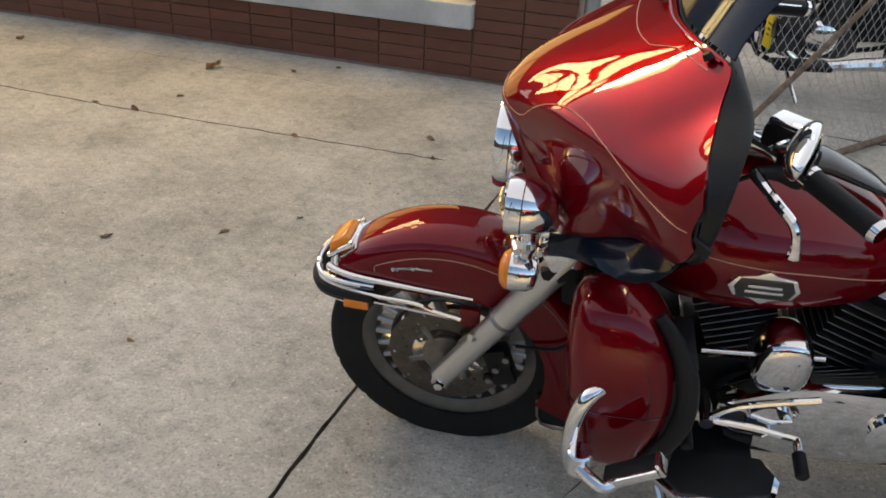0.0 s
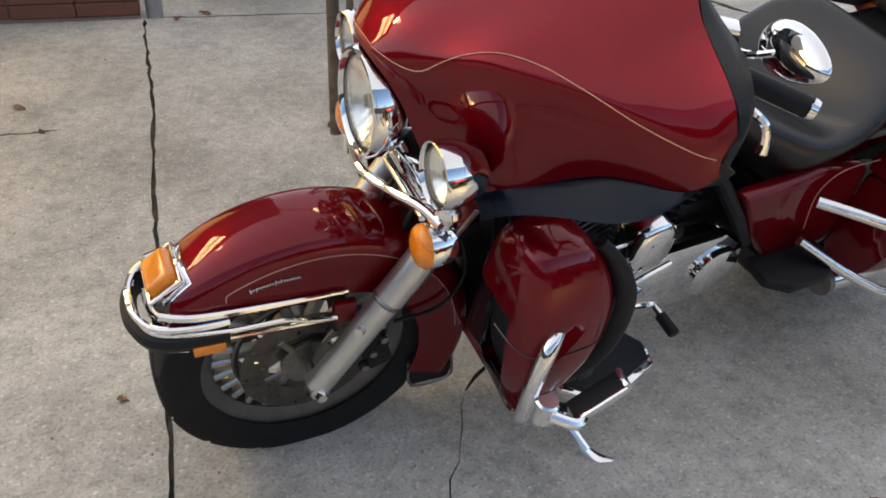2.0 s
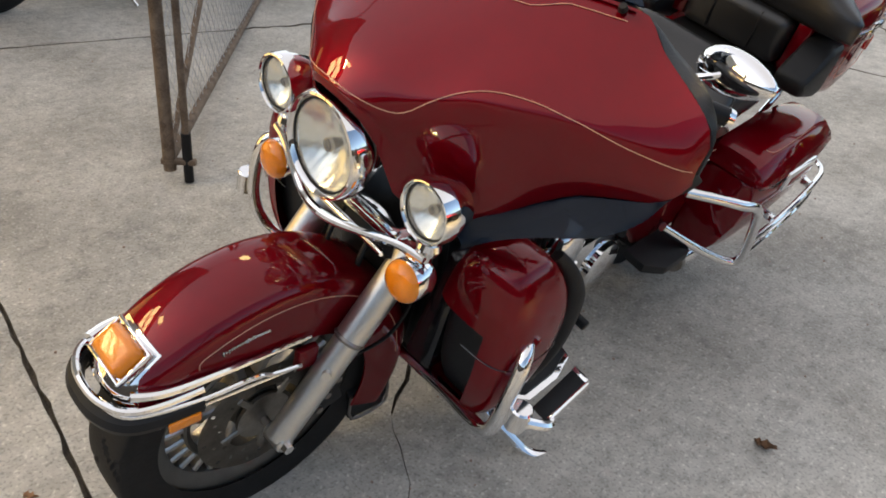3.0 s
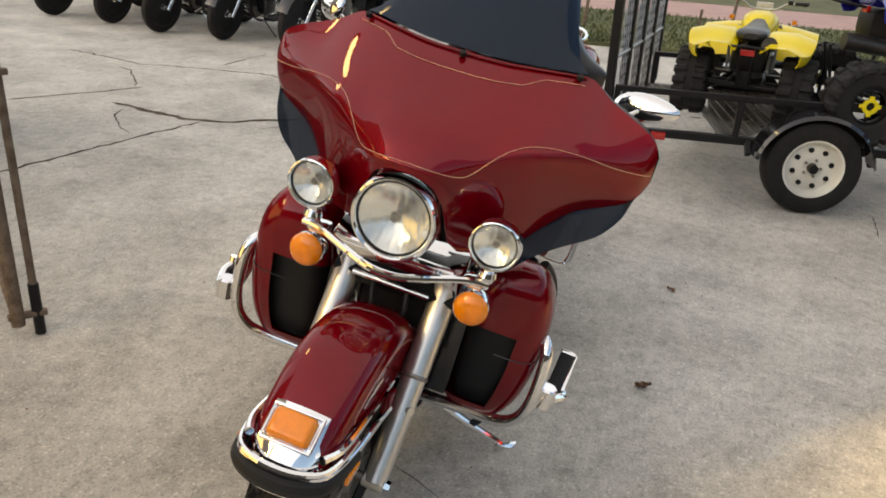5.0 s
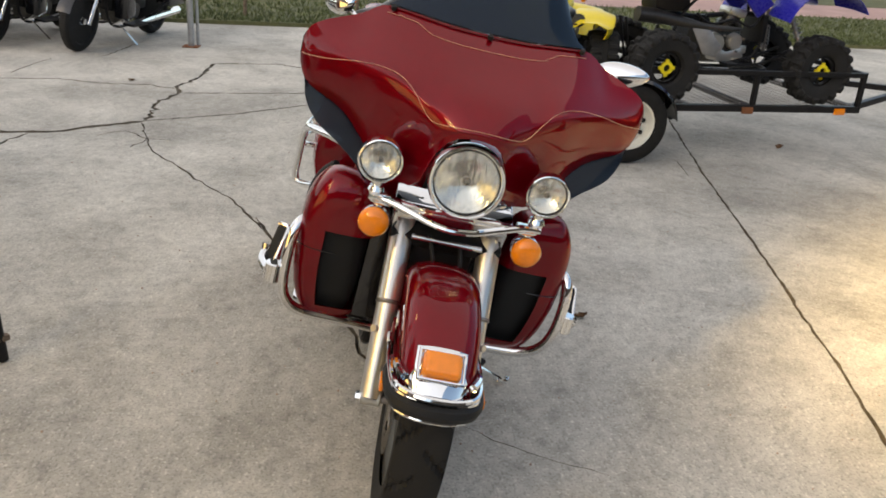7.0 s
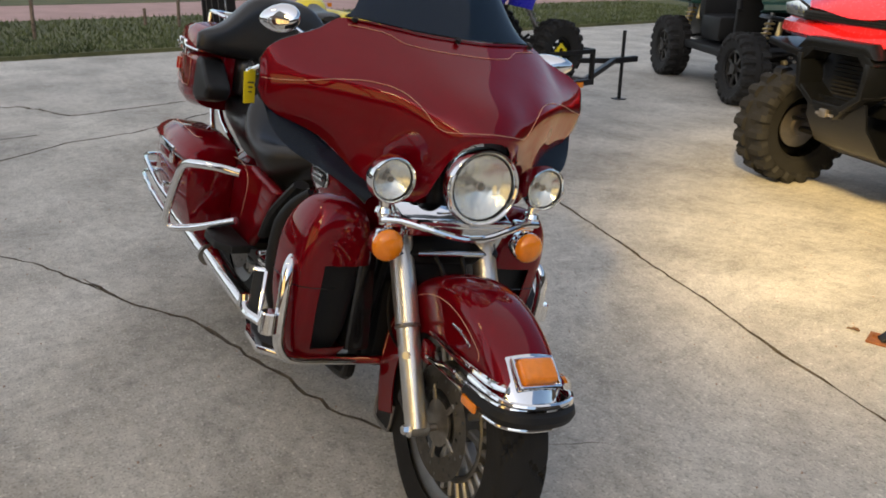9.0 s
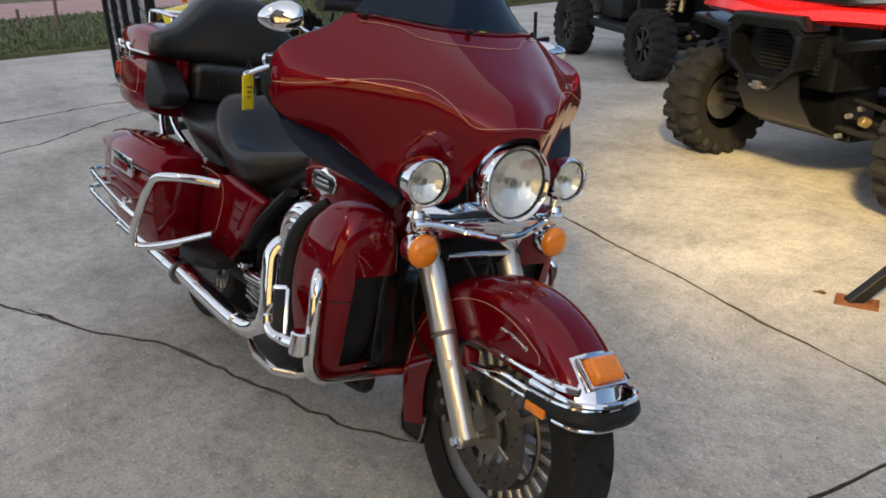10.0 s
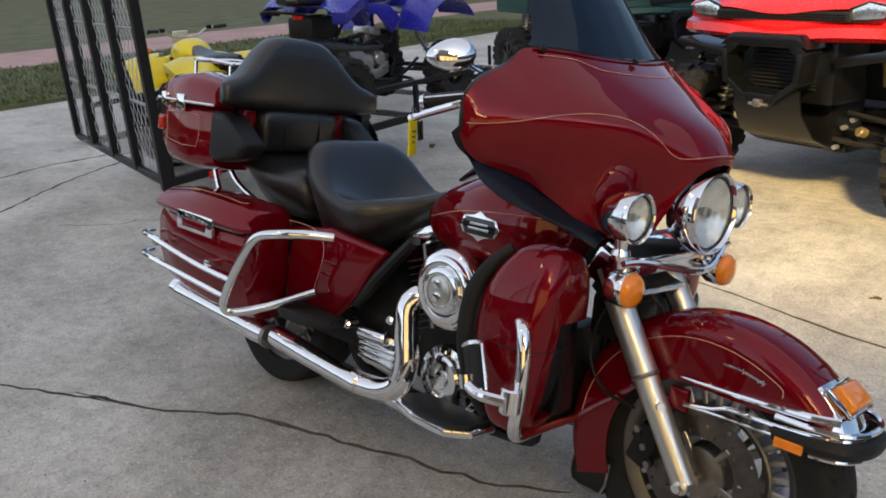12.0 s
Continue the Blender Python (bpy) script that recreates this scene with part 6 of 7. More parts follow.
# ---------------------------------------------------------------- side-by-side utility vehicles
def utility_vehicle(m, paint, label, hood_light=True):
    """x ahead from the front axle, y left, z up."""
    v = empty("utility_vehicle", m, label, "utility vehicle", "off-road vehicles in the yard")
    for x in (0.0, -1.95):
        for s in (1, -1):
            offroad_wheel(v, (x, s * 0.755, 0.345), 0.345, 0.25, 0.185, M_DUSTYTYRE, M_FIN, s, 20)
            part("control_arm", merged(rod((x + 0.10, s * 0.22, 0.36), (x, s * 0.70, 0.33), 0.018), rod((x - 0.14, s * 0.22, 0.36), (x, s * 0.70, 0.33), 0.018), rod((x + 0.02, s * 0.25, 0.50), (x, s * 0.70, 0.44), 0.015), rod((x + 0.05, s * 0.20, 0.42), (x + 0.06, s * 0.70, 0.40), 0.010)), M_BLACK, v)
            sh = part("shock", rod((x - 0.02, s * 0.62, 0.42), (x - 0.05, s * 0.50, 0.88), 0.022), M_STEEL, v)
            part("spring", coil((x - 0.022, s * 0.607, 0.48), (x - 0.045, s * 0.515, 0.80), 0.042, 7, 0.010), M_GOLDGLINT, sh, "gold coil spring")
            # added cylinder and stub whose gold stands for warm lamp glints
            part("shock_reservoir", rod((x + 0.03, s * 0.46, 0.66), (x + 0.01, s * 0.42, 0.84), 0.032, seg=14, bevel=0.006), M_GOLDGLINT, sh, "added gold cylinder that stands for a lamp glint")
            part("brake_fitting", rod((x + 0.09, s * 0.40, 0.47), (x + 0.13, s * 0.38, 0.49), 0.030, seg=12, bevel=0.006), M_GOLDGLINT, v, "added gold stub that stands for a lamp glint")
            for q in ((x + 0.11, s * 0.26, 0.37), (x + 0.08, s * 0.28, 0.49), (x - 0.02, s * 0.27, 0.52)):
                part("bolt", rod(q, (q[0] + 0.03, q[1], q[2]), 0.016, seg=8), M_GALV, v)
    part("chassis", merged(box((2.2, 0.56, 0.10), (-1.05, 0, 0.36), 0.03), box((0.35, 0.46, 0.42), (-0.02, 0, 0.55), 0.05), box((0.9, 0.9, 0.5), (-1.9, 0, 0.72), 0.06)), M_UTVBLACK, v)
    part("skid_plate", sheet([[(0.42, -0.20, 0.74), (0.42, 0.20, 0.74)], [(0.40, -0.21, 0.60), (0.40, 0.21, 0.60)], [(0.30, -0.23, 0.44), (0.30, 0.23, 0.44)], [(0.10, -0.25, 0.335), (0.10, 0.25, 0.335)], [(-0.25, -0.27, 0.31), (-0.25, 0.27, 0.31)]], 0.012), M_UTVBLACK, v, "black skid plate")
    # angular bumper: a bent frame of flat bars round the radiator
    ring = [(-0.165, 1.025), (0.165, 1.025), (0.232, 0.955), (0.215, 0.790), (0.100, 0.700), (-0.100, 0.700), (-0.215, 0.790), (-0.232, 0.955)]
    bars = []
    for (y0, z0), (y1, z1) in zip(ring, ring[1:] + ring[:1]):
        d = Vector((0, y1 - y0, z1 - z0))
        bm = box((d.length + 0.03, 0.15, 0.060 if z0 + z1 > 1.9 else 0.034), (0, 0, 0), 0.008)
        bm.transform(Matrix.Translation((0.38 + 0.04 * (1 - abs(z0 + z1 - 1.72)), (y0 + y1) / 2, (z0 + z1) / 2)) @ d.to_track_quat("X", "Z").to_matrix().to_4x4())
        bars.append(bm)
    bp = part("front_bumper", prism([(-0.20, 1.07), (0.20, 1.07), (0.27, 0.99), (0.20, 1.01), (-0.20, 1.01), (-0.27, 0.99)], 0.30, 0.49, 0.012, "yz"), M_UTVBLACK, v, "angular black front bumper", smooth=20)
    for bm in bars:
        part("bumper_bar", bm, M_UTVBLACK, bp, smooth=20)
    part("radiator_grille", merged(*[box((0.02, 0.40, 0.012), (0.275, 0, 0.735 + 0.024 * k)) for k in range(10)]), M_BLACK, bp)
    part("tow_hook", merged(box((0.05, 0.05, 0.05), (0.47, 0, 0.66), 0.01), rod((0.47, -0.06, 0.65), (0.47, 0.06, 0.65), 0.010)), M_STEEL, bp)
    part("bumper_chin", prism([(-0.13, 0.71), (0.13, 0.71), (0.045, 0.625), (-0.045, 0.625)], 0.36, 0.47, 0.010, "yz"), M_UTVBLACK, bp, smooth=20)
    # black block added to keep the gap under the hood dark
    part("radiator_box", box((0.30, 0.60, 0.40), (0.12, 0, 0.84), 0.03), M_UTVBLACK, v)
    for s in (1, -1):
        part("guard_wing", prism([(s * 0.30, 0.935), (s * 0.70, 1.005), (s * 0.72, 0.965), (s * 0.32, 0.875)], 0.10, 0.32, 0.012, "yz"), M_UTVBLACK, bp, smooth=20)
    # nose: sections across it from the lower lip up over the hood
    rows = []
    for k in range(33):
        t = -1 + 2 * k / 32
        y = 0.74 * t
        a = abs(t)
        lip = 1.040 - 0.02 * a - 0.045 * math.exp(-(t / 0.3) ** 2)
        fx = 0.42 - 0.20 * a ** 2.2
        rows.append([(fx - 0.05, y, lip), (fx, y, lip + 0.03), (fx - 0.01, y, lip + 0.085), (fx - 0.055, y, lip + 0.10 + 0.008), (fx - 0.06, y, lip + 0.17), (fx - 0.03, y, lip + 0.185), (fx - 0.08, y, lip + 0.24 - 0.02 * a), (fx - 0.30, y, 1.37 - 0.06 * a), (fx - 0.75, y * 0.95, 1.48 - 0.10 * a)])
    part("hood", sheet(rows, 0.012), paint, v, "angular plastic hood and nose", smooth=25)
    part("grille_slot", merged(box((0.05, 0.80, 0.055), (0.345, 0, 1.17), 0.012), *[box((0.012, 0.76, 0.006), (0.374, 0, 1.155 + 0.015 * k)) for k in range(3)]), M_PLASTIC, v, "black grille slot")
    if hood_light:
        for s in (1, -1):
            eye = [(s * 0.385, 1.145), (s * 0.560, 1.165), (s * 0.580, 1.225), (s * 0.480, 1.250), (s * 0.390, 1.215)]
            hl = part("headlamp", prism(eye, 0.26, 0.352, 0.012, "yz"), M_REFLECT, v, "angular clear headlamp")
            part("headlamp_rim", tube([(0.352 - 0.10 * (abs(y) - 0.385), y, z) for y, z in eye + eye[:1]], 0.008, 6, 1), M_BLACK, hl)
    part("cab_floor", box((1.2, 1.5, 0.10), (-0.95, 0, 0.48), 0.03), M_PLASTIC, v)
    part("dashboard", box((0.06, 1.4, 0.55), (-0.42, 0, 0.85), 0.02), M_PLASTIC, v)
    part("bench_seat", box((0.5, 1.3, 0.30), (-1.15, 0, 0.72), 0.05), M_PLASTIC, v)
    part("bench_back", box((0.16, 1.3, 0.6), (-1.42, 0, 1.10), 0.05), M_PLASTIC, v)
    part("cargo_bed", merged(box((0.9, 1.4, 0.06), (-2.05, 0, 1.0), 0.02), box((0.9, 0.05, 0.28), (-2.05, 0.69, 1.15), 0.01), box((0.9, 0.05, 0.28), (-2.05, -0.69, 1.15), 0.01), box((0.05, 1.4, 0.28), (-2.48, 0, 1.15), 0.01)), paint, v)
    for s in (1, -1):
        part("roll_bar", tube([(-0.35, s * 0.70, 1.0), (-0.75, s * 0.66, 1.85), (-1.5, s * 0.66, 1.90), (-1.65, s * 0.70, 1.0)], 0.028, 10, 5), M_BLACK, v)
    for ob in v.children:
        if not ob.name.startswith(("wheel", "control_arm", "shock")) or ob.name.startswith("wheel_arch"):
            for k in [ob, *ob.children]:
                k.data.transform(Matrix.Diagonal((1, 1, 0.88, 1)))
    return v


utility_vehicle(pose(1.44, -1.70, 0, 0, 0, 79) @ Matrix.Scale(1.10, 4), M_UTVRED, "bright red side-by-side utility vehicle with black bumper and muddy tyres")
utility_vehicle(pose(4.17, -4.45, 0, 0, 0, 158) @ Matrix.Scale(1.02, 4), M_GREEN, "dark green utility vehicle parked behind the trailer", False)


# ---------------------------------------------------------------- the trailer and the quads on it
HX = 1.15                                                                     # the axle, ahead of the tail rail
TR = pose(3.79, 0.275, 0.283, 0, -0.6, 277.4) @ Matrix.Scale(0.82, 4) @ pose(-HX, 0.17, -0.345)       # x runs ahead along the trailer, y to its left, z up; its nose is propped a little


def build_trailer():
    t = empty("utility_trailer", TR, "black steel utility trailer with white spoked wheels and a mesh ramp", "trailer")
    Lg, W, zb, zt = 3.52, 1.95, 0.445, 0.76

    def angle(a, b, w=0.05):
        a, b = Vector(a), Vector(b)
        d = b - a
        bm = box((d.length, w, w), (0, 0, 0), 0.005, seg=1)
        bm.transform(Matrix.Translation((a + b) / 2) @ d.to_track_quat("X", "Z").to_matrix().to_4x4())
        return bm
    for y in (0, W):
        x0 = -0.315 if y == 0 else 0.185                              # the tail is cut on the skew
        part("lower_rail", angle((x0, y, zb), (Lg, y, zb), 0.06), M_BLACK, t)
        part("upper_rail", angle((x0, y, zt), (Lg, y, zt), 0.045), M_BLACK, t)
        for x in (x0 + 0.02, 0.62, 2.42, Lg - 0.02):
            part("rail_post", angle((x, y, zb), (x, y, zt), 0.045), M_BLACK, t)
        # wheel outside the rail, under a rounded mudguard
        wy = -0.17 if y == 0 else W + 0.17
        o = -1 if y == 0 else 1
        w = part("wheel", lathe([(0.20, -0.085), (0.23, -0.10), (0.30, -0.105), (0.335, -0.085), (0.345, -0.04), (0.345, 0.04), (0.335, 0.085), (0.30, 0.105), (0.23, 0.10), (0.20, 0.085)], 48, (HX, wy, 0.345), closed=True), M_TYRE, t, "black trailer tyre")
        part("rim", lathe([(0.003, o * 0.005), (0.20, o * 0.005), (0.207, o * 0.09), (0.215, o * 0.098), (0.20, o * 0.094), (0.185, o * 0.05), (0.17, o * 0.035), (0.10, o * 0.055), (0.06, o * 0.05), (0.003, o * 0.05)], 48, (HX, wy, 0.345)), M_WHITEWHEEL if o < 0 else M_BLACK, w, "steel rim")
        part("hub_cap", lathe([(0.036, o * 0.04), (0.034, o * 0.10), (0.003, o * 0.105)], 20, (HX, wy, 0.345)), M_BLACK, w)
        for k in range(5):
            u = 2 * math.pi * k / 5
            q = Vector((HX + 0.062 * math.cos(u), wy + o * 0.05, 0.345 + 0.062 * math.sin(u)))
            part("wheel_nut", rod(q, q + Vector((0, o * 0.02, 0)), 0.010, seg=6), M_STEEL, w)
        for k in range(8):
            u = 2 * math.pi * (k + 0.3) / 8
            q = Vector((HX + 0.135 * math.cos(u), wy + o * 0.046, 0.345 + 0.135 * math.sin(u)))
            part("rim_hole", rod(q, q + Vector((0, o * 0.012, 0)), 0.019, seg=12), M_BLACK, w)
        rows = []
        for i in range(17):
            a = radians(8 + 164 * i / 16)
            rows.append([(HX + math.cos(a) * 0.43, wy - o * 0.12, 0.33 + math.sin(a) * 0.41), (HX + math.cos(a) * 0.43, wy + o * 0.10, 0.33 + math.sin(a) * 0.41), (HX + math.cos(a) * 0.41, wy + o * 0.125, 0.33 + math.sin(a) * 0.385)])
        part("mudguard", sheet(rows, 0.006), M_GLOSSBLACK, t, "rounded black mudguard")
        for x in (HX - 0.44, HX + 0.44):
            part("guard_stay", angle((x, wy - o * 0.05, 0.37), (x, y, 0.46), 0.04), M_BLACK, t)
    for x in (0.56, 1.15, 1.8, 2.4, Lg - 0.02):
        part("cross_member", angle((x, 0, zb), (x, W, zb), 0.05), M_BLACK, t)
    part("front_rail", angle((Lg, 0, zt), (Lg, W, zt), 0.045), M_BLACK, t)
    part("axle", rod((HX, -0.15, 0.345), (HX, W + 0.15, 0.345), 0.028), M_BLACK, t)
    net = [rod((0.0, 0.04 + 0.052 * k, zb + 0.030), (Lg, 0.04 + 0.052 * k, zb + 0.030), 0.0022, seg=4) for k in range(37)]
    net += [rod((0.03 + 0.085 * k, 0.02, zb + 0.033), (0.03 + 0.085 * k, W - 0.02, zb + 0.033), 0.0022, seg=4) for k in range(41)]
    tagged(part("floor_mesh", merged(*net), M_STEEL, t, "open steel mesh floor", smooth=0), kind="stuff")
    part("draw_bar", merged(angle((Lg, 0.1, zb), (Lg + 1.35, W / 2, zb), 0.06), angle((Lg, W - 0.1, zb), (Lg + 1.35, W / 2, zb), 0.06), angle((Lg + 1.25, W / 2, zb), (Lg + 1.75, W / 2, zb), 0.07)), M_BLACK, t)
    part("jack_leg", merged(rod((Lg + 1.5, W / 2, -0.04), (Lg + 1.5, W / 2, 0.80), 0.022), box((0.14, 0.14, 0.015), (Lg + 1.5, W / 2, -0.040), 0, (0, 0.6, 0))), M_BLACK, t)
    for x, y, mt in ((Lg - 0.22, -0.035, M_AMBER), (0.05, -0.035, M_REDLENS), (2.36, -0.035, M_RUST)):
        part("marker_lamp", box((0.11, 0.02, 0.06), (x, y, zb - 0.015), 0.008), mt, t, "small marker lamp")
    # ramp gate, folded up at the back
    lean = Matrix.Translation((-0.355, -0.02, 0.46)) @ Matrix.Rotation(radians(-15), 4, "Z") @ Matrix.Rotation(radians(-1), 4, "Y")
    H, Wr = 1.55, 2.35
    rg = part("ramp_frame", merged(angle((0, 0, 0), (0, Wr, 0), 0.05), angle((0, 0, H), (0, Wr, H), 0.05), angle((0, 0, -0.06), (0, 0, H), 0.065), angle((0, Wr, 0), (0, Wr, H), 0.065)), M_BLACK, t, "upright ramp gate of angle iron", m=lean)
    for k in range(1, 4):
        part("ramp_bar", angle((0, Wr * k / 4, 0), (0, Wr * k / 4, H), 0.07), M_BLACK, rg)
    for k in range(1, 3):
        part("ramp_cross_bar", angle((0.02, 0, H * k / 3), (0.02, Wr, H * k / 3), 0.02), M_GALV, rg)
    wires = []
    n = 46
    for k in range(n):
        for s in (1, -1):
            y0 = -H * 0.55 + (Wr + H * 1.1) * k / n
            y1 = y0 + s * H * 0.55
            z0, z1 = 0.0, H
            a, b = Vector((0.012, y0, z0)), Vector((0.012, y1, z1))
            lo, hi = 0.0, 1.0
            d = b.y - a.y
            if abs(d) > 1e-6:
                t0, t1 = (0 - a.y) / d, (Wr - a.y) / d
                lo, hi = max(lo, min(t0, t1)), min(hi, max(t0, t1))
            if hi - lo > 0.02:
                wires.append(rod(a.lerp(b, lo), a.lerp(b, hi), 0.0022, seg=4))
    tagged(part("ramp_mesh", merged(*wires), M_GALV, rg, "grey expanded metal mesh", smooth=0), kind="stuff")
    return t


build_trailer()


def quad(m, paint, label, hub, lift, tail):
    """x ahead, y left, z up from the ground under the rear axle."""
    q = empty("quad_bike", m, label, "quad bike", "quads on the trailer")
    wb = 1.50
    for x, s, R, w in ((0, 1, 0.29, 0.26), (0, -1, 0.29, 0.26), (wb, 1, 0.285, 0.20), (wb, -1, 0.285, 0.20)):
        wh = part("wheel", lug_tyre(R, w, 0.13, 18, (x, s * 0.44, R)), M_DUSTYTYRE, q, "knobbly balloon tyre")
        part("rim", spoked_disc(0.13, s * w * 0.30, (x, s * 0.44, R), 4), M_BLACK, wh)
        part("hub_cap", merged(lathe([(0.055, s * w * 0.30), (0.055, s * (w * 0.30 + 0.02)), (0.030, s * (w * 0.30 + 0.022)), (0.030, s * w * 0.30)], 16, (x, s * 0.44, R), closed=True), *[box((0.035, 0.012, 0.028), (x + 0.058 * math.cos(1.57 * k), s * (0.44 + w * 0.30 + 0.01), R + 0.058 * math.sin(1.57 * k)), 0.003, seg=1) for k in range(4)]), hub, wh)
    part("chassis", merged(tube([(0.1, 0.13, 0.30), (0.5, 0.15, 0.26), (1.1, 0.13, 0.27), (1.45, 0.10, 0.40)], 0.016, 8), tube([(0.1, -0.13, 0.30), (0.5, -0.15, 0.26), (1.1, -0.13, 0.27), (1.45, -0.10, 0.40)], 0.016, 8), tube([(0.05, 0.0, 0.70), (0.5, 0, 0.66), (1.0, 0, 0.70), (1.3, 0, 0.60)], 0.022, 8), rod((0, -0.42, 0.29), (0, 0.42, 0.29), 0.025), rod((wb, -0.40, 0.285), (wb - 0.05, 0.40, 0.285), 0.016)), M_BLACK, q)
    en = part("engine", box((0.40, 0.26, 0.28), (0.70, 0, 0.42), 0.05), M_FIN, q, "dark air-cooled engine")
    part("cylinder", rod((0.78, 0, 0.5), (0.84, 0, 0.68), 0.085, seg=18), M_FIN, en)
    part("flywheel_cover", merged(rod((0.62, -0.12, 0.45), (0.62, -0.195, 0.45), 0.095, 0.088, 24, 0.012), rod((0.62, -0.19, 0.45), (0.62, -0.205, 0.45), 0.045, seg=16)), M_ALU, en, "pale alloy flywheel cover")
    part("clutch_cover", merged(rod((0.82, -0.12, 0.47), (0.82, -0.18, 0.47), 0.075, 0.068, 24, 0.012), box((0.10, 0.04, 0.07), (0.90, -0.14, 0.40), 0.012)), M_ALU, en, "pale alloy clutch cover")
    part("rocker_box", box((0.17, 0.20, 0.07), (0.85, 0, 0.71), 0.02, (0, 12, 0)), M_ALU, en)
    for bx, bz in ((0.54, 0.50), (0.62, 0.355), (0.70, 0.52), (0.76, 0.42), (0.88, 0.50), (0.83, 0.39)):
        part("cover_bolt", rod((bx, -0.17, bz), (bx, -0.21, bz), 0.010, seg=6), M_STEEL, en)
    for k in range(5):
        part("cooling_fin", lathe([(0.003, 0.55 + 0.02 * k), (0.10, 0.55 + 0.02 * k), (0.10, 0.556 + 0.02 * k), (0.003, 0.556 + 0.02 * k)], 18, (0.81, 0, 0), "z"), M_FIN, en)
    part("exhaust", tube([(0.86, -0.08, 0.62), (0.80, -0.20, 0.58), (0.45, -0.20, 0.60), (0.05, -0.16, 0.66), (-0.15, -0.16, 0.68)], [0.02, 0.02, 0.03, 0.065, 0.065], 12), M_FIN, q)
    part("air_box", box((0.34, 0.30, 0.20), (0.18, 0, 0.60), 0.05), M_BLACK, q)
    for s in (1, -1):
        # rear fender wing: a lifted, pointed shell over the wheel
        rows = []
        for i in range(15):
            k = i / 14
            x = 0.50 - tail * k
            z = 0.70 + 0.12 * math.sin(math.pi * min(1, k * 1.25)) + 0.05 * k
            wid = 0.18 + 0.25 * math.sin(math.pi * min(1, 0.15 + k * 0.65))
            rows.append([(x, s * 0.10, z - 0.02), (x, s * 0.17, z + 0.03), (x - 0.02, s * (0.12 + wid * 0.6), z + 0.035), (x - 0.03, s * (0.10 + wid), z - 0.01), (x - 0.02, s * (0.10 + wid * 0.98), z - 0.05 - 0.02 * k), (x, s * (0.10 + wid * 0.92), z - 0.08 - 0.03 * k)])
        part("rear_fender", sheet(rows, 0.006), paint, q, "plastic rear fender")
        rows = []
        for i in range(15):
            k = i / 14
            a = radians(15 + 135 * k)
            rows.append([(wb - 0.05 - math.cos(a) * 0.36, s * 0.16, 0.40 + math.sin(a) * 0.42), (wb - 0.05 - math.cos(a) * 0.40, s * 0.34, 0.40 + math.sin(a) * 0.40), (wb - 0.05 - math.cos(a) * 0.41, s * 0.55, 0.39 + math.sin(a) * 0.37)])
        part("front_fender", sheet(rows, 0.006), paint, q, "plastic front fender")
        part("shock", rod((wb - 0.05, s * 0.32, 0.33), (wb - 0.18, s * 0.17, 0.72), 0.018), M_STEEL, q)
        part("spring", coil((wb - 0.06, s * 0.31, 0.38), (wb - 0.165, s * 0.19, 0.68), 0.035, 8, 0.006), M_STEEL, q)
        part("control_arm", merged(rod((wb - 0.15, s * 0.12, 0.33), (wb, s * 0.37, 0.285), 0.013), rod((wb + 0.08, s * 0.12, 0.33), (wb, s * 0.37, 0.285), 0.013)), M_BLACK, q)
        part("foot_peg", box((0.12, 0.14, 0.025), (0.75, s * 0.25, 0.29), 0.006), M_BLACK, q)
        hb = part("handlebar", tube([(1.02, 0.0, 0.98), (1.00, s * 0.12, 0.99), (0.97, s * 0.22, 1.05), (0.88, s * 0.38, 1.07)], 0.011, 8), M_GALV, q)
        part("grip", rod((0.94, s * 0.28, 1.06), (0.875, s * 0.39, 1.07), 0.017), M_PLASTIC, hb)
        part("brake_lever", tube([(0.97, s * 0.23, 1.06), (0.99, s * 0.30, 1.05), (0.96, s * 0.38, 1.045)], 0.006, 6), M_BLACK, hb)
        part("handguard_box", box((0.05, 0.05, 0.04), (0.96, s * 0.235, 1.065), 0.008), M_BLACK, hb)
    part("tank_cover", pillow([((x, 0, z), w, h) for x, z, w, h in ((0.62, 0.82, 0.10, 0.05), (0.72, 0.84, 0.15, 0.10), (0.88, 0.86, 0.17, 0.12), (1.02, 0.84, 0.16, 0.11), (1.14, 0.80, 0.11, 0.06))], 20, 2.3), paint, q, "plastic tank cover")
    for s in (1, -1):
        part("side_panel", prism([(0.55, 0.78), (0.95, 0.74), (1.12, 0.60), (0.98, 0.48), (0.80, 0.66), (0.55, 0.70)], s * 0.17, s * 0.20, 0.008), paint, q)
        part("heel_guard", prism([(0.36, 0.58), (0.48, 0.62), (0.66, 0.44), (0.62, 0.34), (0.50, 0.36)], s * 0.20, s * 0.215, 0.005), M_GALV, q)
    part("nose", pillow([((x, 0, z), w, h) for x, z, w, h in ((1.20, 0.76, 0.14, 0.06), (1.38, 0.72, 0.20, 0.07), (1.55, 0.66, 0.17, 0.06), (1.64, 0.61, 0.08, 0.02))], 20, 2.6), paint, q)
    part("seat", pillow([((x, 0, z), w, h) for x, z, w, h in ((-0.16, 0.835, 0.06, 0.025), (-0.10, 0.835, 0.13, 0.05), (0.15, 0.825, 0.15, 0.055), (0.40, 0.815, 0.13, 0.055), (0.60, 0.85, 0.09, 0.05), (0.70, 0.90, 0.05, 0.02))], 20, 2.6), M_LEATHER, q, "black vinyl seat")
    part("tail_lamp", box((0.03, 0.12, 0.05), (0.30 - 0.58 * tail, 0, 0.70), 0.008), M_REDLENS, q, "red tail lamp")
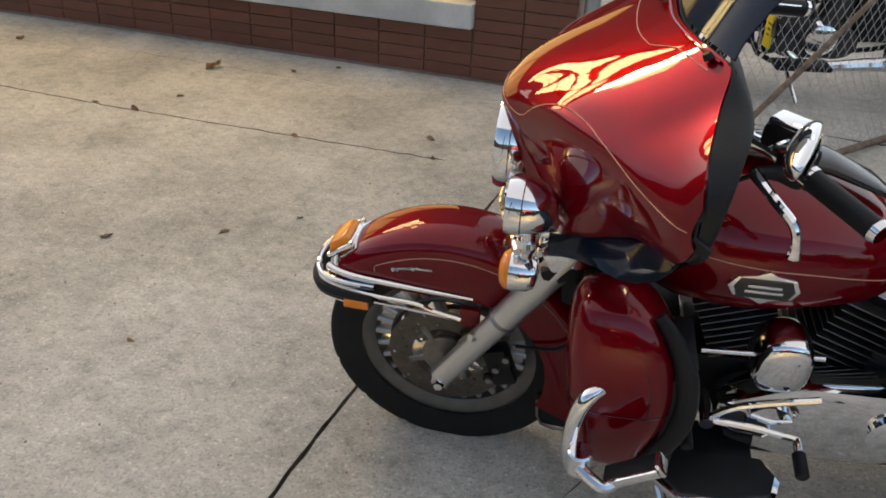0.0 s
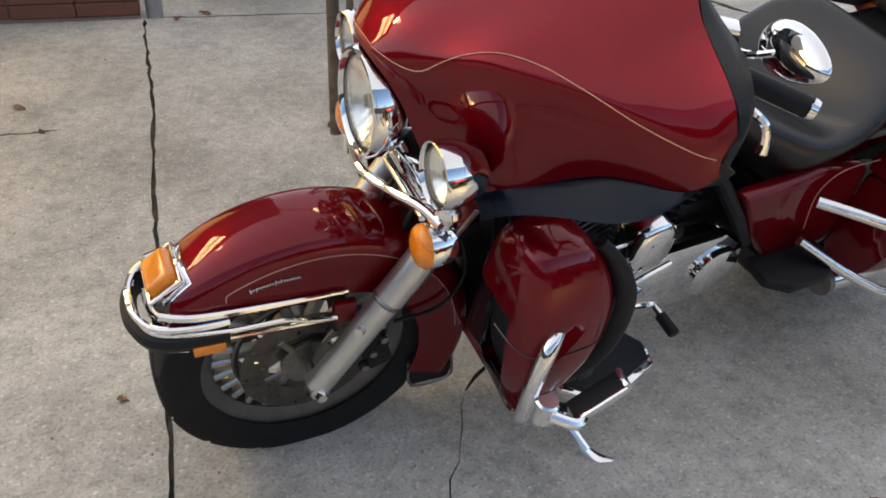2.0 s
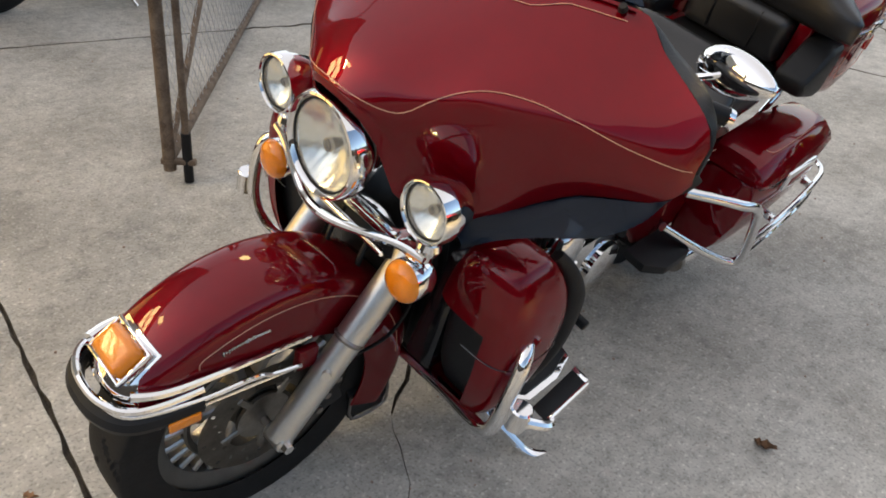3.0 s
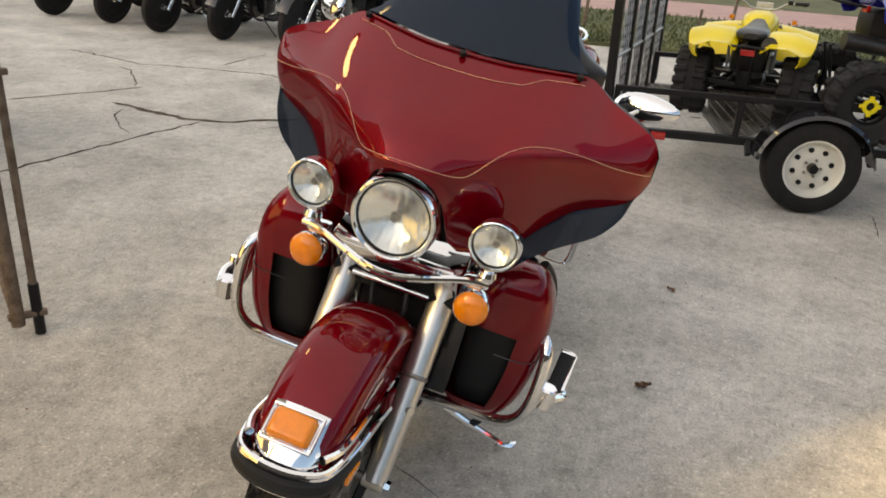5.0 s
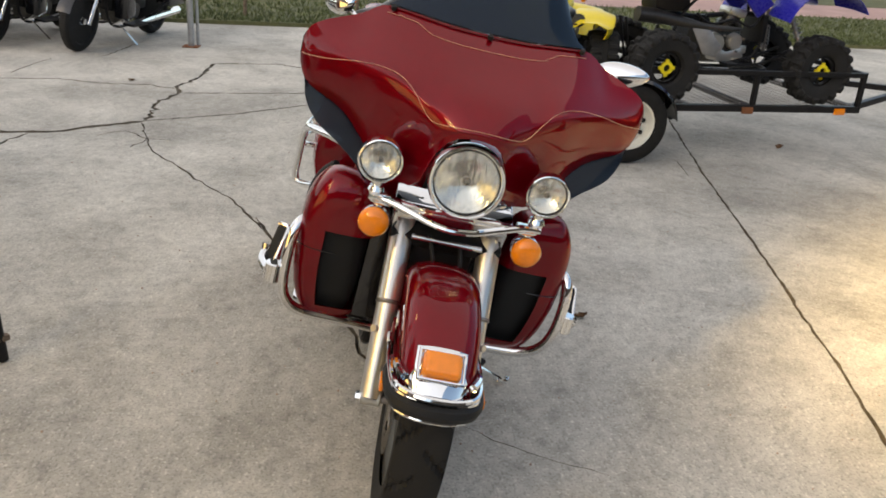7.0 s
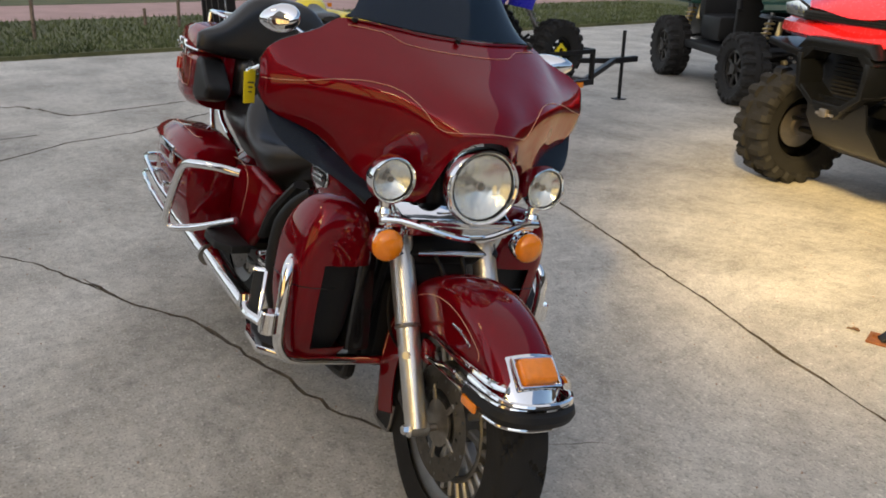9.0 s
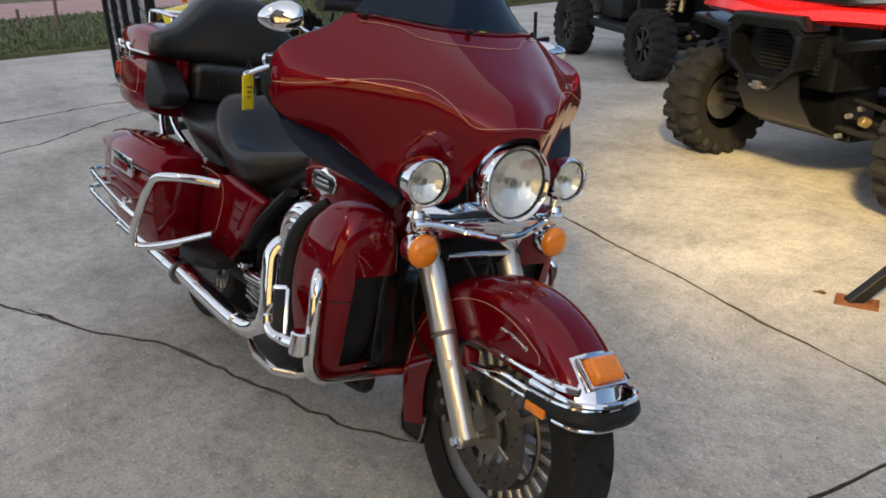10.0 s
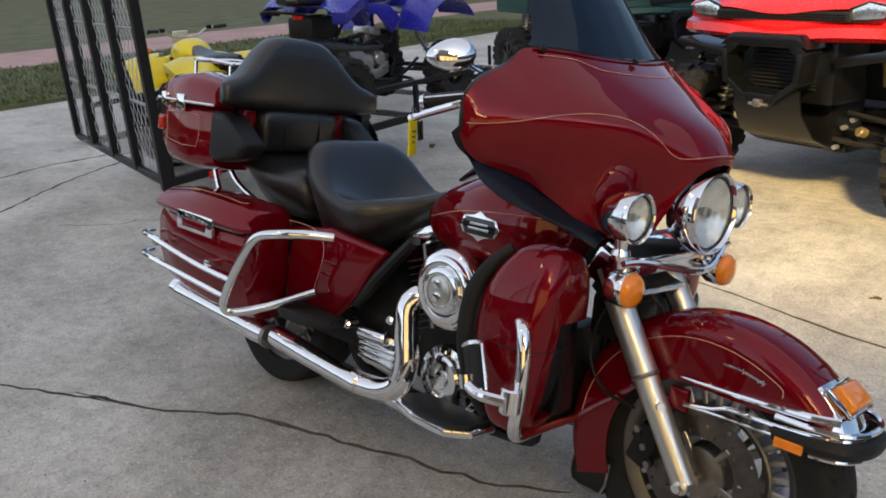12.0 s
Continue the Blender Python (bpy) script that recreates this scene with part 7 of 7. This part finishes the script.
    part("grab_bar", tube([(-0.05, 0.16, 0.72), (-0.26, 0.15, 0.75), (-0.28, 0, 0.76), (-0.26, -0.15, 0.75), (-0.05, -0.16, 0.72)], 0.011, 8), M_BLACK, q)
    part("tail_bracket", merged(rod((-0.2, 0.06, 0.64), (-0.12, 0.04, 0.30), 0.012), rod((-0.2, -0.06, 0.64), (-0.12, -0.04, 0.30), 0.012), box((0.06, 0.12, 0.14), (-0.05, 0, 0.36), 0.02)), M_BLACK, q)
    for s in (1, -1):
        part("signal_lamp", box((0.04, 0.05, 0.045), (1.30, s * 0.30, 0.86), 0.01), M_AMBER, q)
    part("number_board", box((0.02, 0.16, 0.12), (1.16, 0, 0.98), 0.01, (0, -20, 0)), M_WHITEPAINT, q)
    # frame, hoses and covers between the engine and the body
    for s in (1, -1):
        part("frame_tube", tube([(0.16, s * 0.14, 0.40), (0.30, s * 0.15, 0.62 + lift * 0.5), (0.52, s * 0.12, 0.70 + lift)], 0.014, 8), M_BLACK, q)
        part("frame_tube", tube([(1.02, s * 0.12, 0.30), (1.10, s * 0.13, 0.52), (1.04, s * 0.10, 0.72 + lift)], 0.014, 8), M_BLACK, q)
        part("nerf_bar", tube([(0.40, s * 0.16, 0.27), (0.46, s * 0.38, 0.26), (1.00, s * 0.38, 0.26), (1.06, s * 0.16, 0.28)], 0.016, 8), M_BLACK, q)
        part("engine_plate", prism([(0.52, 0.40), (0.62, 0.44), (0.74, 0.38), (0.88, 0.42), (0.92, 0.34), (0.74, 0.29), (0.56, 0.32)], s * 0.165, s * 0.185, 0.010), M_ALU, en, "pale engine side plate")
    part("carburettor", merged(rod((0.42, 0.0, 0.62), (0.62, 0.0, 0.60), 0.045), rod((0.52, -0.08, 0.56), (0.52, -0.08, 0.68), 0.03)), M_BLACK, q)
    part("radiator", box((0.05, 0.30, 0.24), (1.10, 0, 0.58), 0.012), M_BLACK, q)
    part("wiring", tube([(0.40, -0.17, 0.70), (0.55, -0.20, 0.62), (0.75, -0.19, 0.66), (0.95, -0.17, 0.60), (1.05, -0.15, 0.72)], 0.012, 6), M_BLACK, q)
    high = ("rear_fender", "front_fender", "tank_cover", "side_panel", "nose", "seat", "tail_lamp", "grab_bar", "handlebar", "signal_lamp", "number_board", "air_box")
    for ob in list(q.children):
        if ob.name.split(".")[0] in high:
            for k in [ob, *ob.children]:
                k.data.transform(Matrix.Translation((0, 0, lift)))
    return q


DECK = TR @ pose(HX, -0.17, 0.345)
quad(DECK @ pose(-0.416, 0.751, 0.152, 0, 0.2, 73.7) @ Matrix.Scale(0.90, 4), M_YELLOW, "bright yellow sport quad standing crosswise on the trailer", M_GALV, -0.10, 0.86)
quad(DECK @ pose(0.340, 0.677, 0.145, 0, -0.0, 1.7) @ Matrix.Scale(1.04, 4), M_BLUE, "dark blue sport quad with yellow hub caps on the trailer", M_TAG, 0.20, 0.50)


# ---------------------------------------------------------------- other motorcycles
def cruiser(m, label, mat):
    """A plain cruiser: x ahead, y left, from the front tyre's contact."""
    c = empty("parked_motorcycle", m, label, "motorcycle", "motorcycles parked in a row")
    wf = part("front_wheel", lathe([(0.235, -0.03), (0.25, -0.055), (0.30, -0.052), (0.325, -0.03), (0.33, 0), (0.325, 0.03), (0.30, 0.052), (0.25, 0.055), (0.235, 0.03)], 40, (0, 0, 0.33)), M_TYRE, c)
    part("rim", lathe([(0.235, -0.03), (0.245, 0), (0.235, 0.03), (0.225, 0)], 40, (0, 0, 0.33), closed=True), M_CHROME, wf)
    part("spokes", merged(*[rod((0.03 * math.cos(a), 0.03 * (1 if k % 2 else -1), 0.33 + 0.03 * math.sin(a)), (0.23 * math.cos(a + 0.2), 0, 0.33 + 0.23 * math.sin(a + 0.2)), 0.003, seg=4) for k in range(24) for a in [2 * math.pi * k / 24]], rod((0, -0.06, 0.33), (0, 0.06, 0.33), 0.03)), M_CHROME, wf)
    wr = part("rear_wheel", lathe([(0.21, -0.06), (0.24, -0.085), (0.29, -0.08), (0.32, -0.05), (0.33, 0), (0.32, 0.05), (0.29, 0.08), (0.24, 0.085), (0.21, 0.06)], 40, (-1.65, 0, 0.33)), M_TYRE, c)
    part("rim", lathe([(0.21, -0.05), (0.205, 0.05), (0.05, 0.04), (0.05, -0.04)], 36, (-1.65, 0, 0.33)), M_CHROME, wr)
    for s in (1, -1):
        part("fork_leg", merged(rod((0.0, s * 0.10, 0.31), (-0.20, s * 0.10, 0.68), 0.026), rod((-0.19, s * 0.10, 0.66), (-0.38, s * 0.10, 1.02), 0.021)), M_CHROME, c)
        part("handlebar", tube([(-0.38, 0, 1.03), (-0.38, s * 0.15, 1.10), (-0.50, s * 0.38, 1.12), (-0.62, s * 0.42, 1.10)], 0.013, 8), M_CHROME, c)
        part("exhaust_pipe", tube([(-0.62, s * -0.12, 0.55), (-0.52, s * -0.20, 0.42), (-0.75, s * -0.20, 0.26), (-1.2, s * -0.20, 0.28), (-1.95, s * -0.21, 0.32)], [0.022, 0.024, 0.026, 0.045, 0.045], 10), M_CHROME, c)
        part("crash_bar", tube([(-0.42, 0, 0.68), (-0.40, s * 0.26, 0.62), (-0.42, s * 0.30, 0.42), (-0.48, s * 0.12, 0.27)], 0.014, 8), M_CHROME, c)
        part("signal_lamp", rod((-0.22, s * 0.16, 0.80), (-0.18, s * 0.16, 0.80), 0.03), M_AMBER, c)
    rows = [[(0.36 * math.cos(a) * (1 - 0.03 * abs(t)), 0.075 * t, 0.33 + 0.37 * math.sin(a) * (1 - 0.06 * abs(t) ** 2)) for t in (-1, -0.7, 0, 0.7, 1)] for a in [radians(20 + 130 * k / 16) for k in range(17)]]
    part("front_fender", sheet(rows, 0.004), mat, c)
    rows = [[(-1.65 + 0.37 * math.cos(a), 0.11 * t, 0.33 + 0.40 * math.sin(a) * (1 - 0.06 * abs(t) ** 2)) for t in (-1, -0.7, 0, 0.7, 1)] for a in [radians(30 + 140 * k / 16) for k in range(17)]]
    part("rear_fender", sheet(rows, 0.004), mat, c)
    part("engine", merged(box((0.42, 0.22, 0.26), (-0.80, 0, 0.38), 0.05), *[rod((-0.72 - 0.14 * k, 0, 0.45), (-0.62 - 0.34 * k, 0, 0.74), 0.085, seg=18) for k in (0, 1)], rod((-0.80, -0.18, 0.62), (-0.80, -0.10, 0.62), 0.09, seg=24), rod((-0.76, -0.15, 0.38), (-0.76, -0.1, 0.38), 0.10, seg=24), rod((-0.95, 0.15, 0.38), (-0.95, 0.1, 0.38), 0.09, seg=24)), M_FIN, c, "dark finned engine")
    part("frame", merged(tube([(-0.36, 0.05, 0.92), (-0.46, 0.10, 0.28), (-1.2, 0.11, 0.24), (-1.6, 0.13, 0.34)], 0.017, 8), tube([(-0.36, -0.05, 0.92), (-0.46, -0.10, 0.28), (-1.2, -0.11, 0.24), (-1.6, -0.13, 0.34)], 0.017, 8), box((0.3, 0.2, 0.3), (-1.15, 0, 0.52), 0.04)), M_BLACK, c)
    part("fuel_tank", pillow([((-x, 0, z), w, h) for x, z, w, h in ((0.40, 0.88, 0.05, 0.05), (0.50, 0.89, 0.14, 0.10), (0.66, 0.88, 0.15, 0.11), (0.86, 0.83, 0.10, 0.07), (0.98, 0.79, 0.04, 0.02))], 20), mat, c)
    part("seat", pillow([((-x, 0, z), w, h) for x, z, w, h in ((0.92, 0.78, 0.10, 0.04), (1.10, 0.74, 0.17, 0.05), (1.30, 0.76, 0.18, 0.06), (1.50, 0.82, 0.13, 0.06), (1.70, 0.83, 0.11, 0.03))], 20), M_LEATHER, c)
    part("headlight", lathe([(0.03, -0.13), (0.08, -0.09), (0.095, 0.0), (0.07, 0.015), (0.003, 0.02)], 28, (-0.20, 0, 0.93), "x"), M_CHROME, c)
    part("side_stand", rod((-0.62, 0.13, 0.25), (-0.70, 0.32, 0.05), 0.012, seg=8), M_CHROME, c)
    part("fork_shroud", merged(box((0.10, 0.30, 0.22), (-0.30, 0, 0.80), 0.03, (0, -26, 0)), box((0.16, 0.26, 0.30), (-0.50, 0, 0.56), 0.04)), M_BLACK, c, "black fork shroud and radiator")
    for s in (1, -1):
        part("footboard", box((0.34, 0.14, 0.03), (-0.66, s * 0.30, 0.30), 0.01), M_BLACK, c)
        part("leg_panel", prism([(-0.40, 0.36), (-0.37, 0.62), (-0.46, 0.78), (-0.58, 0.72), (-0.60, 0.40)], s * 0.17, s * 0.33, 0.03), M_GLOSSBLACK, c, "black leg panel")
        part("saddlebag", box((0.56, 0.20, 0.32), (-1.62, s * 0.28, 0.60), 0.05), M_GLOSSBLACK, c, "black side bag")
        part("primary_cover", lathe([(0.11, s * 0.11), (0.10, s * 0.17), (0.06, s * 0.19), (0.003, s * 0.192)], 24, (-0.80, 0, 0.40)), M_CHROME, c)
    part("fender_sticker", box((0.004, 0.055, 0.075), (0.215, 0, 0.632), 0.001, (0, -38, 0)), M_WHITEPAINT, c, "small white paper sticker")
    return c


LEANP = pose(0, 0, 0, -9)
BIG = LEANP @ Matrix.Scale(0.94, 4)
first = cruiser(pose(7.02, 5.11, 0, 0, 0, 168) @ BIG, "black and chrome cruiser parked nose out in a row", M_GLOSSBLACK)
for x, y, a in ((7.08, 6.00, 171), (7.06, 6.78, 169), (7.26, 7.55, 172), (7.32, 8.40, 170)):
    copy_thing(first, pose(x, y, 0, 0, 0, a) @ BIG)
tagged(cruiser(pose(0.98, 5.56, 0, 0, 0, 191) @ LEANP, "black and chrome cruiser parked behind the wire fence", M_GLOSSBLACK), group="motorcycles parked in a row")


# ---------------------------------------------------------------- wire gate, posts, braces
def chain_link(w, h, pitch=0.078, wire=0.0014):
    """Diamond wire mesh in the x-z plane."""
    out = []
    n = int((w + h) / pitch)
    for k in range(n):
        for s in (1, -1):
            x0 = (-h + k * pitch) if s > 0 else (k * pitch)
            a, b = Vector((x0, 0.002 * s, 0)), Vector((x0 + s * h, 0.002 * s, h))
            d = b.x - a.x
            t0, t1 = -a.x / d, (w - a.x) / d
            lo, hi = max(0, min(t0, t1)), min(1, max(t0, t1))
            if hi - lo > 0.01:
                out.append(rod(a.lerp(b, lo), a.lerp(b, hi), wire, seg=4))
    return merged(*out)


g = empty("wire_gate", pose(0.78, 3.33, 0, -2.4, 0, 0) @ pose(0, 0, 0, 0, 0, 48), "open chain-link gate leaf with rusty pipe frame", "gate")
gw, gz, gh = 2.7, 0.05, 1.60
part("end_pipe", rod((0, 0, gz), (0, 0, gz + gh), 0.024, seg=14), M_RUSTY, g)
part("drop_rod", rod((0.003, -0.067, 0.03), (0.003, -0.067, 1.75), 0.014, seg=12), M_RUSTY, g, "rusty drop rod with a dark sleeve")
part("sleeve", rod((0.003, -0.067, 0.004), (0.003, -0.067, 0.20), 0.019, seg=12), M_BLACK, g)
for z in (0.085, 0.95):
    part("clamp", box((0.03, 0.13, 0.022), (0.0, -0.034, z), 0.006), M_RUSTY, g)
part("bottom_pipe", rod((0, 0, gz + 0.04), (gw, 0, gz + 0.04), 0.020, seg=12), M_RUSTY, g)
part("top_pipe", rod((0, 0, gz + gh), (gw, 0, gz + gh), 0.022, seg=12), M_RUSTY, g)
part("hinge_pipe", rod((gw, 0, 0), (gw, 0, gz + gh), 0.03, seg=12), M_GALV, g)
part("brace", rod((0.02, 0, gz + 0.06), (gw, 0, gz + gh - 0.05), 0.014, seg=10), M_RUSTY, g)
tagged(part("chain_link", chain_link(gw, gh - 0.05), M_GALV, g, "galvanised diamond wire mesh", smooth=0, m=Matrix.Translation((0, 0, gz + 0.03))), kind="stuff")

fp = empty("fence_post", pose(0.405, 5.10, 0), "grey galvanised post at the end of the tiled wall", "post")
part("shaft", rod((0, 0, 0), (0, 0, 2.6), 0.045, seg=20), M_GALV, fp)
part("strap", lathe([(0.047, 0.30), (0.050, 0.31), (0.047, 0.34)], 20, (0, 0, 0), "z", True), M_GALV, fp)

yp = empty("sign_post", pose(7.69, 4.11, 0) @ Matrix.Scale(0.62, 4), "grey steel post on a base plate", "post")
part("shaft", rod((0, 0, 0), (0, 0, 3.2), 0.055, seg=16), M_GALV, yp)
part("base_plate", box((0.28, 0.28, 0.02), (0, 0, 0.01), 0.004), M_RUST, yp)
part("side_pipe", rod((0.10, -0.10, 0.0), (0.10, -0.10, 3.0), 0.03, seg=12), M_GALV, yp)

db = empty("diagonal_brace", pose(0.30, -0.195, 0), "black square steel brace bolted to a rusty base plate", "brace")
part("base_plate", box((0.17, 0.11, 0.010), (0, 0, 0.005), 0.003, (0, 0, 25)), M_RUST, db, "rusty base plate")
d = Vector((-0.22, -0.29, 0.36))
bm = box((0.052, 0.052, 2.6), (0, 0, 1.3), 0.004, seg=1)
bm.transform(Matrix.Translation((0.02, 0.02, -0.005)) @ d.to_track_quat("Z", "Y").to_matrix().to_4x4())
part("bar", bm, M_BLACK, db)
for k in (-1, 1):
    part("bolt", rod((0.055 * k, 0.025 * k, 0.008), (0.055 * k, 0.025 * k, 0.024), 0.011, seg=6), M_RUST, db)
fp2 = empty("brace_post", pose(-1.45, -2.55, 0), "black steel canopy post that the brace meets", "post")
part("shaft", box((0.12, 0.12, 3.4), (0, 0, 1.7), 0.006), M_BLACK, fp2)

for x, y, h in ((11.58, 2.39, 1.3), (12.94, 0.15, 1.3), (13.26, 0.64, 0.28), (10.32, 3.93, 1.2)):
    stake = empty("verge_stake", pose(x, y, 0.03, 2, 1, 0), "thin weathered stake standing in the verge grass", "stake", "stakes along the verge")
    part("shaft", rod((0, 0, 0), (0, 0, h), 0.028, 0.024, 10), M_RUSTY, stake)
    part("cap", lathe([(0.026, h), (0.030, h + 0.005), (0.020, h + 0.022), (0.003, h + 0.025)], 12, (0, 0, 0), "z"), M_RUSTY, stake)


# ---------------------------------------------------------------- verge, lawn, paving and far closing walls
def strip(name, x0, x1, z, mat, label, kind, y0=-120, y1=120, skew=0.168):
    bm = bmesh.new()
    vs = []
    for x, zz in ((x0, -0.05), (x0, z), (x1, z), (x1, -0.05)):
        vs.append([bm.verts.new((x - skew * y, y, zz)) for y in (y0, y1)])
    for a, b in zip(vs, vs[1:]):
        bm.faces.new((a[0], a[1], b[1], b[0]))
    return tagged(part(name, bm, mat, smooth=0), label, kind, kind="structure")


strip("lawn_verge", 10.35, 14.95, 0.05, M_SOIL, "strip of rough grass beside the yard", "lawn")
strip("pink_pavement", 14.95, 18.4, 0.045, M_PAVER, "pinkish paved walk beyond the grass", "pavement")
strip("lawn_far", 18.4, 168.0, 0.05, M_SOIL, "mown lawn beyond the pavement", "lawn")

rnd = random.Random(5)
bm = bmesh.new()
for k in range(26000):
    y = rnd.uniform(-13, 9)
    near = 10.38 - 0.168 * y
    x = near + 4.6 * rnd.random() ** 1.5
    if 14.95 - 0.168 * y < x:
        continue
    hgt, a = rnd.uniform(0.03, 0.08), rnd.uniform(0, 6.3)
    w = 0.012
    ex, ey = rnd.uniform(-0.05, 0.05), rnd.uniform(-0.05, 0.05)
    v = [bm.verts.new((x - w * math.cos(a), y - w * math.sin(a), 0.045)), bm.verts.new((x + w * math.cos(a), y + w * math.sin(a), 0.045)), bm.verts.new((x + ex, y + ey, 0.05 + hgt))]
    bm.faces.new(v)
tagged(part("grass", bm, M_GRASS, smooth=0), "short uneven grass blades on the verge", "grass", kind="stuff")

# far walls are additions, dark so that the paint mirrors a dim horizon
for name, at, size in (("wall_east", (90, 0, 3.5), (0.4, 130, 7)), ("wall_south", (33, -34, 3.5), (116, 0.4, 7)), ("wall_far_north", (33, 45, 3.5), (116, 0.4, 7))):
    tagged(part(name, box(size, at), M_DARKWALL, smooth=0), "plain dark distant wall added to close the view and darken reflections", "wall", kind="structure")


# ---------------------------------------------------------------- leaves and small litter on the concrete
def leaf(at, size, turn, rnd):
    """A withered leaf: a lobed, unevenly curled blade with a short stalk."""
    n = 9
    rows = []
    curl, twist = rnd.uniform(0.10, 0.45), rnd.uniform(-0.5, 0.5)
    for i in range(n + 1):
        k = i / n
        w = 0.03 if k < 0.12 else math.sin(math.pi * min(1, (k - 0.06) * 1.02)) * 0.34 * (1.15 if i % 3 == 1 else 0.62) * (0.75 + 0.5 * rnd.random()) + 0.012
        z = 0.05 + 0.16 * curl * math.sin(k * 5 + twist * 6)
        rows.append([(size * (k - 0.5 + 0.10 * abs(s)), size * (w * s + 0.06 * math.sin(k * 4)), size * (z + curl * abs(s) ** 2 * 0.55 * (1 + twist * s))) for s in (-1, -0.5, 0, 0.5, 1)])
    low = min(p[2] for r in rows for p in r)
    rows = [[(x, y, z - low) for x, y, z in r] for r in rows]
    ob = part("leaf", sheet(rows), M_LEAF)
    ob.matrix_world = pose(at[0], at[1], 0.001, 0, 0, turn)
    return tagged(ob, "curled dry brown leaf lying on the concrete", "leaf", "fallen leaves")


for i, (x, y, sz) in enumerate(((-1.91, 4.88, 0.11), (-0.33, 4.07, 0.055), (-0.92, 2.82, 0.05), (1.305, 1.13, 0.06), (2.22, 1.04, 0.05), (-1.96, 4.02, 0.055), (-2.23, 4.08, 0.05), (-1.41, 4.98, 0.05), (-1.16, 5.14, 0.05),
                                (-3.4, 5.09, 0.05), (-1.33, 2.67, 0.05), (-0.67, 3.02, 0.025), (-0.27, 3.81, 0.03), (-1.02, 3.91, 0.055), (-1.84, 4.31, 0.04), (-0.89, 2.06, 0.03), (-0.22, 2.18, 0.035), (0.45, -0.16, 0.05),
                                (5.65, 4.2, 0.08), (4.4, -1.2, 0.08), (0.50, 5.0, 0.06), (0.66, 5.06, 0.08))):
    leaf((x, y), sz, rnd.uniform(0, 360), rnd)

# pebbles and grit
bm = bmesh.new()
for k in range(900):
    x, y = rnd.uniform(-3, 4), rnd.uniform(-1.5, 5.2)
    r = rnd.uniform(0.0015, 0.0045)
    bmesh.ops.create_icosphere(bm, subdivisions=1, radius=r, matrix=Matrix.Translation((x, y, r * 0.4)))
tagged(part("grit", bm, M_MORTAR, smooth=0), "fine grit scattered over the concrete", "grit", kind="stuff")

# ---------------------------------------------------------------- wall tiles, one by one
def build_tiles():
    tw, th, gap = 0.315, 0.075, 0.005
    shared = {}

    def tile(x, z, w):
        key = round(w, 3)
        if key not in shared:
            bm = box((w, 0.022, th - gap), (0, 0, 0), 0.003, seg=1)
            me = bpy.data.meshes.new("tile")
            bm.to_mesh(me)
            bm.free()
            me.materials.append(M_BRICK)
            shared[key] = me
        ob = new("tile", shared[key])
        ob.parent = wall_north
        ob.matrix_local = Matrix.Translation((x, -0.0115 + rnd.uniform(-0.001, 0.001), z))
    for r in range(4):
        z = 0.022 + th * (r + 0.5)
        x = 0.632
        while x < 4.6:
            w = tw - gap
            tile(x + tw / 2, z, w)
            x += tw
    for r in range(22):
        z = 0.022 + th * (r + 0.5)
        tile(0.1575, z, 0.31)
        tile(0.4725, z, 0.31)


build_tiles()
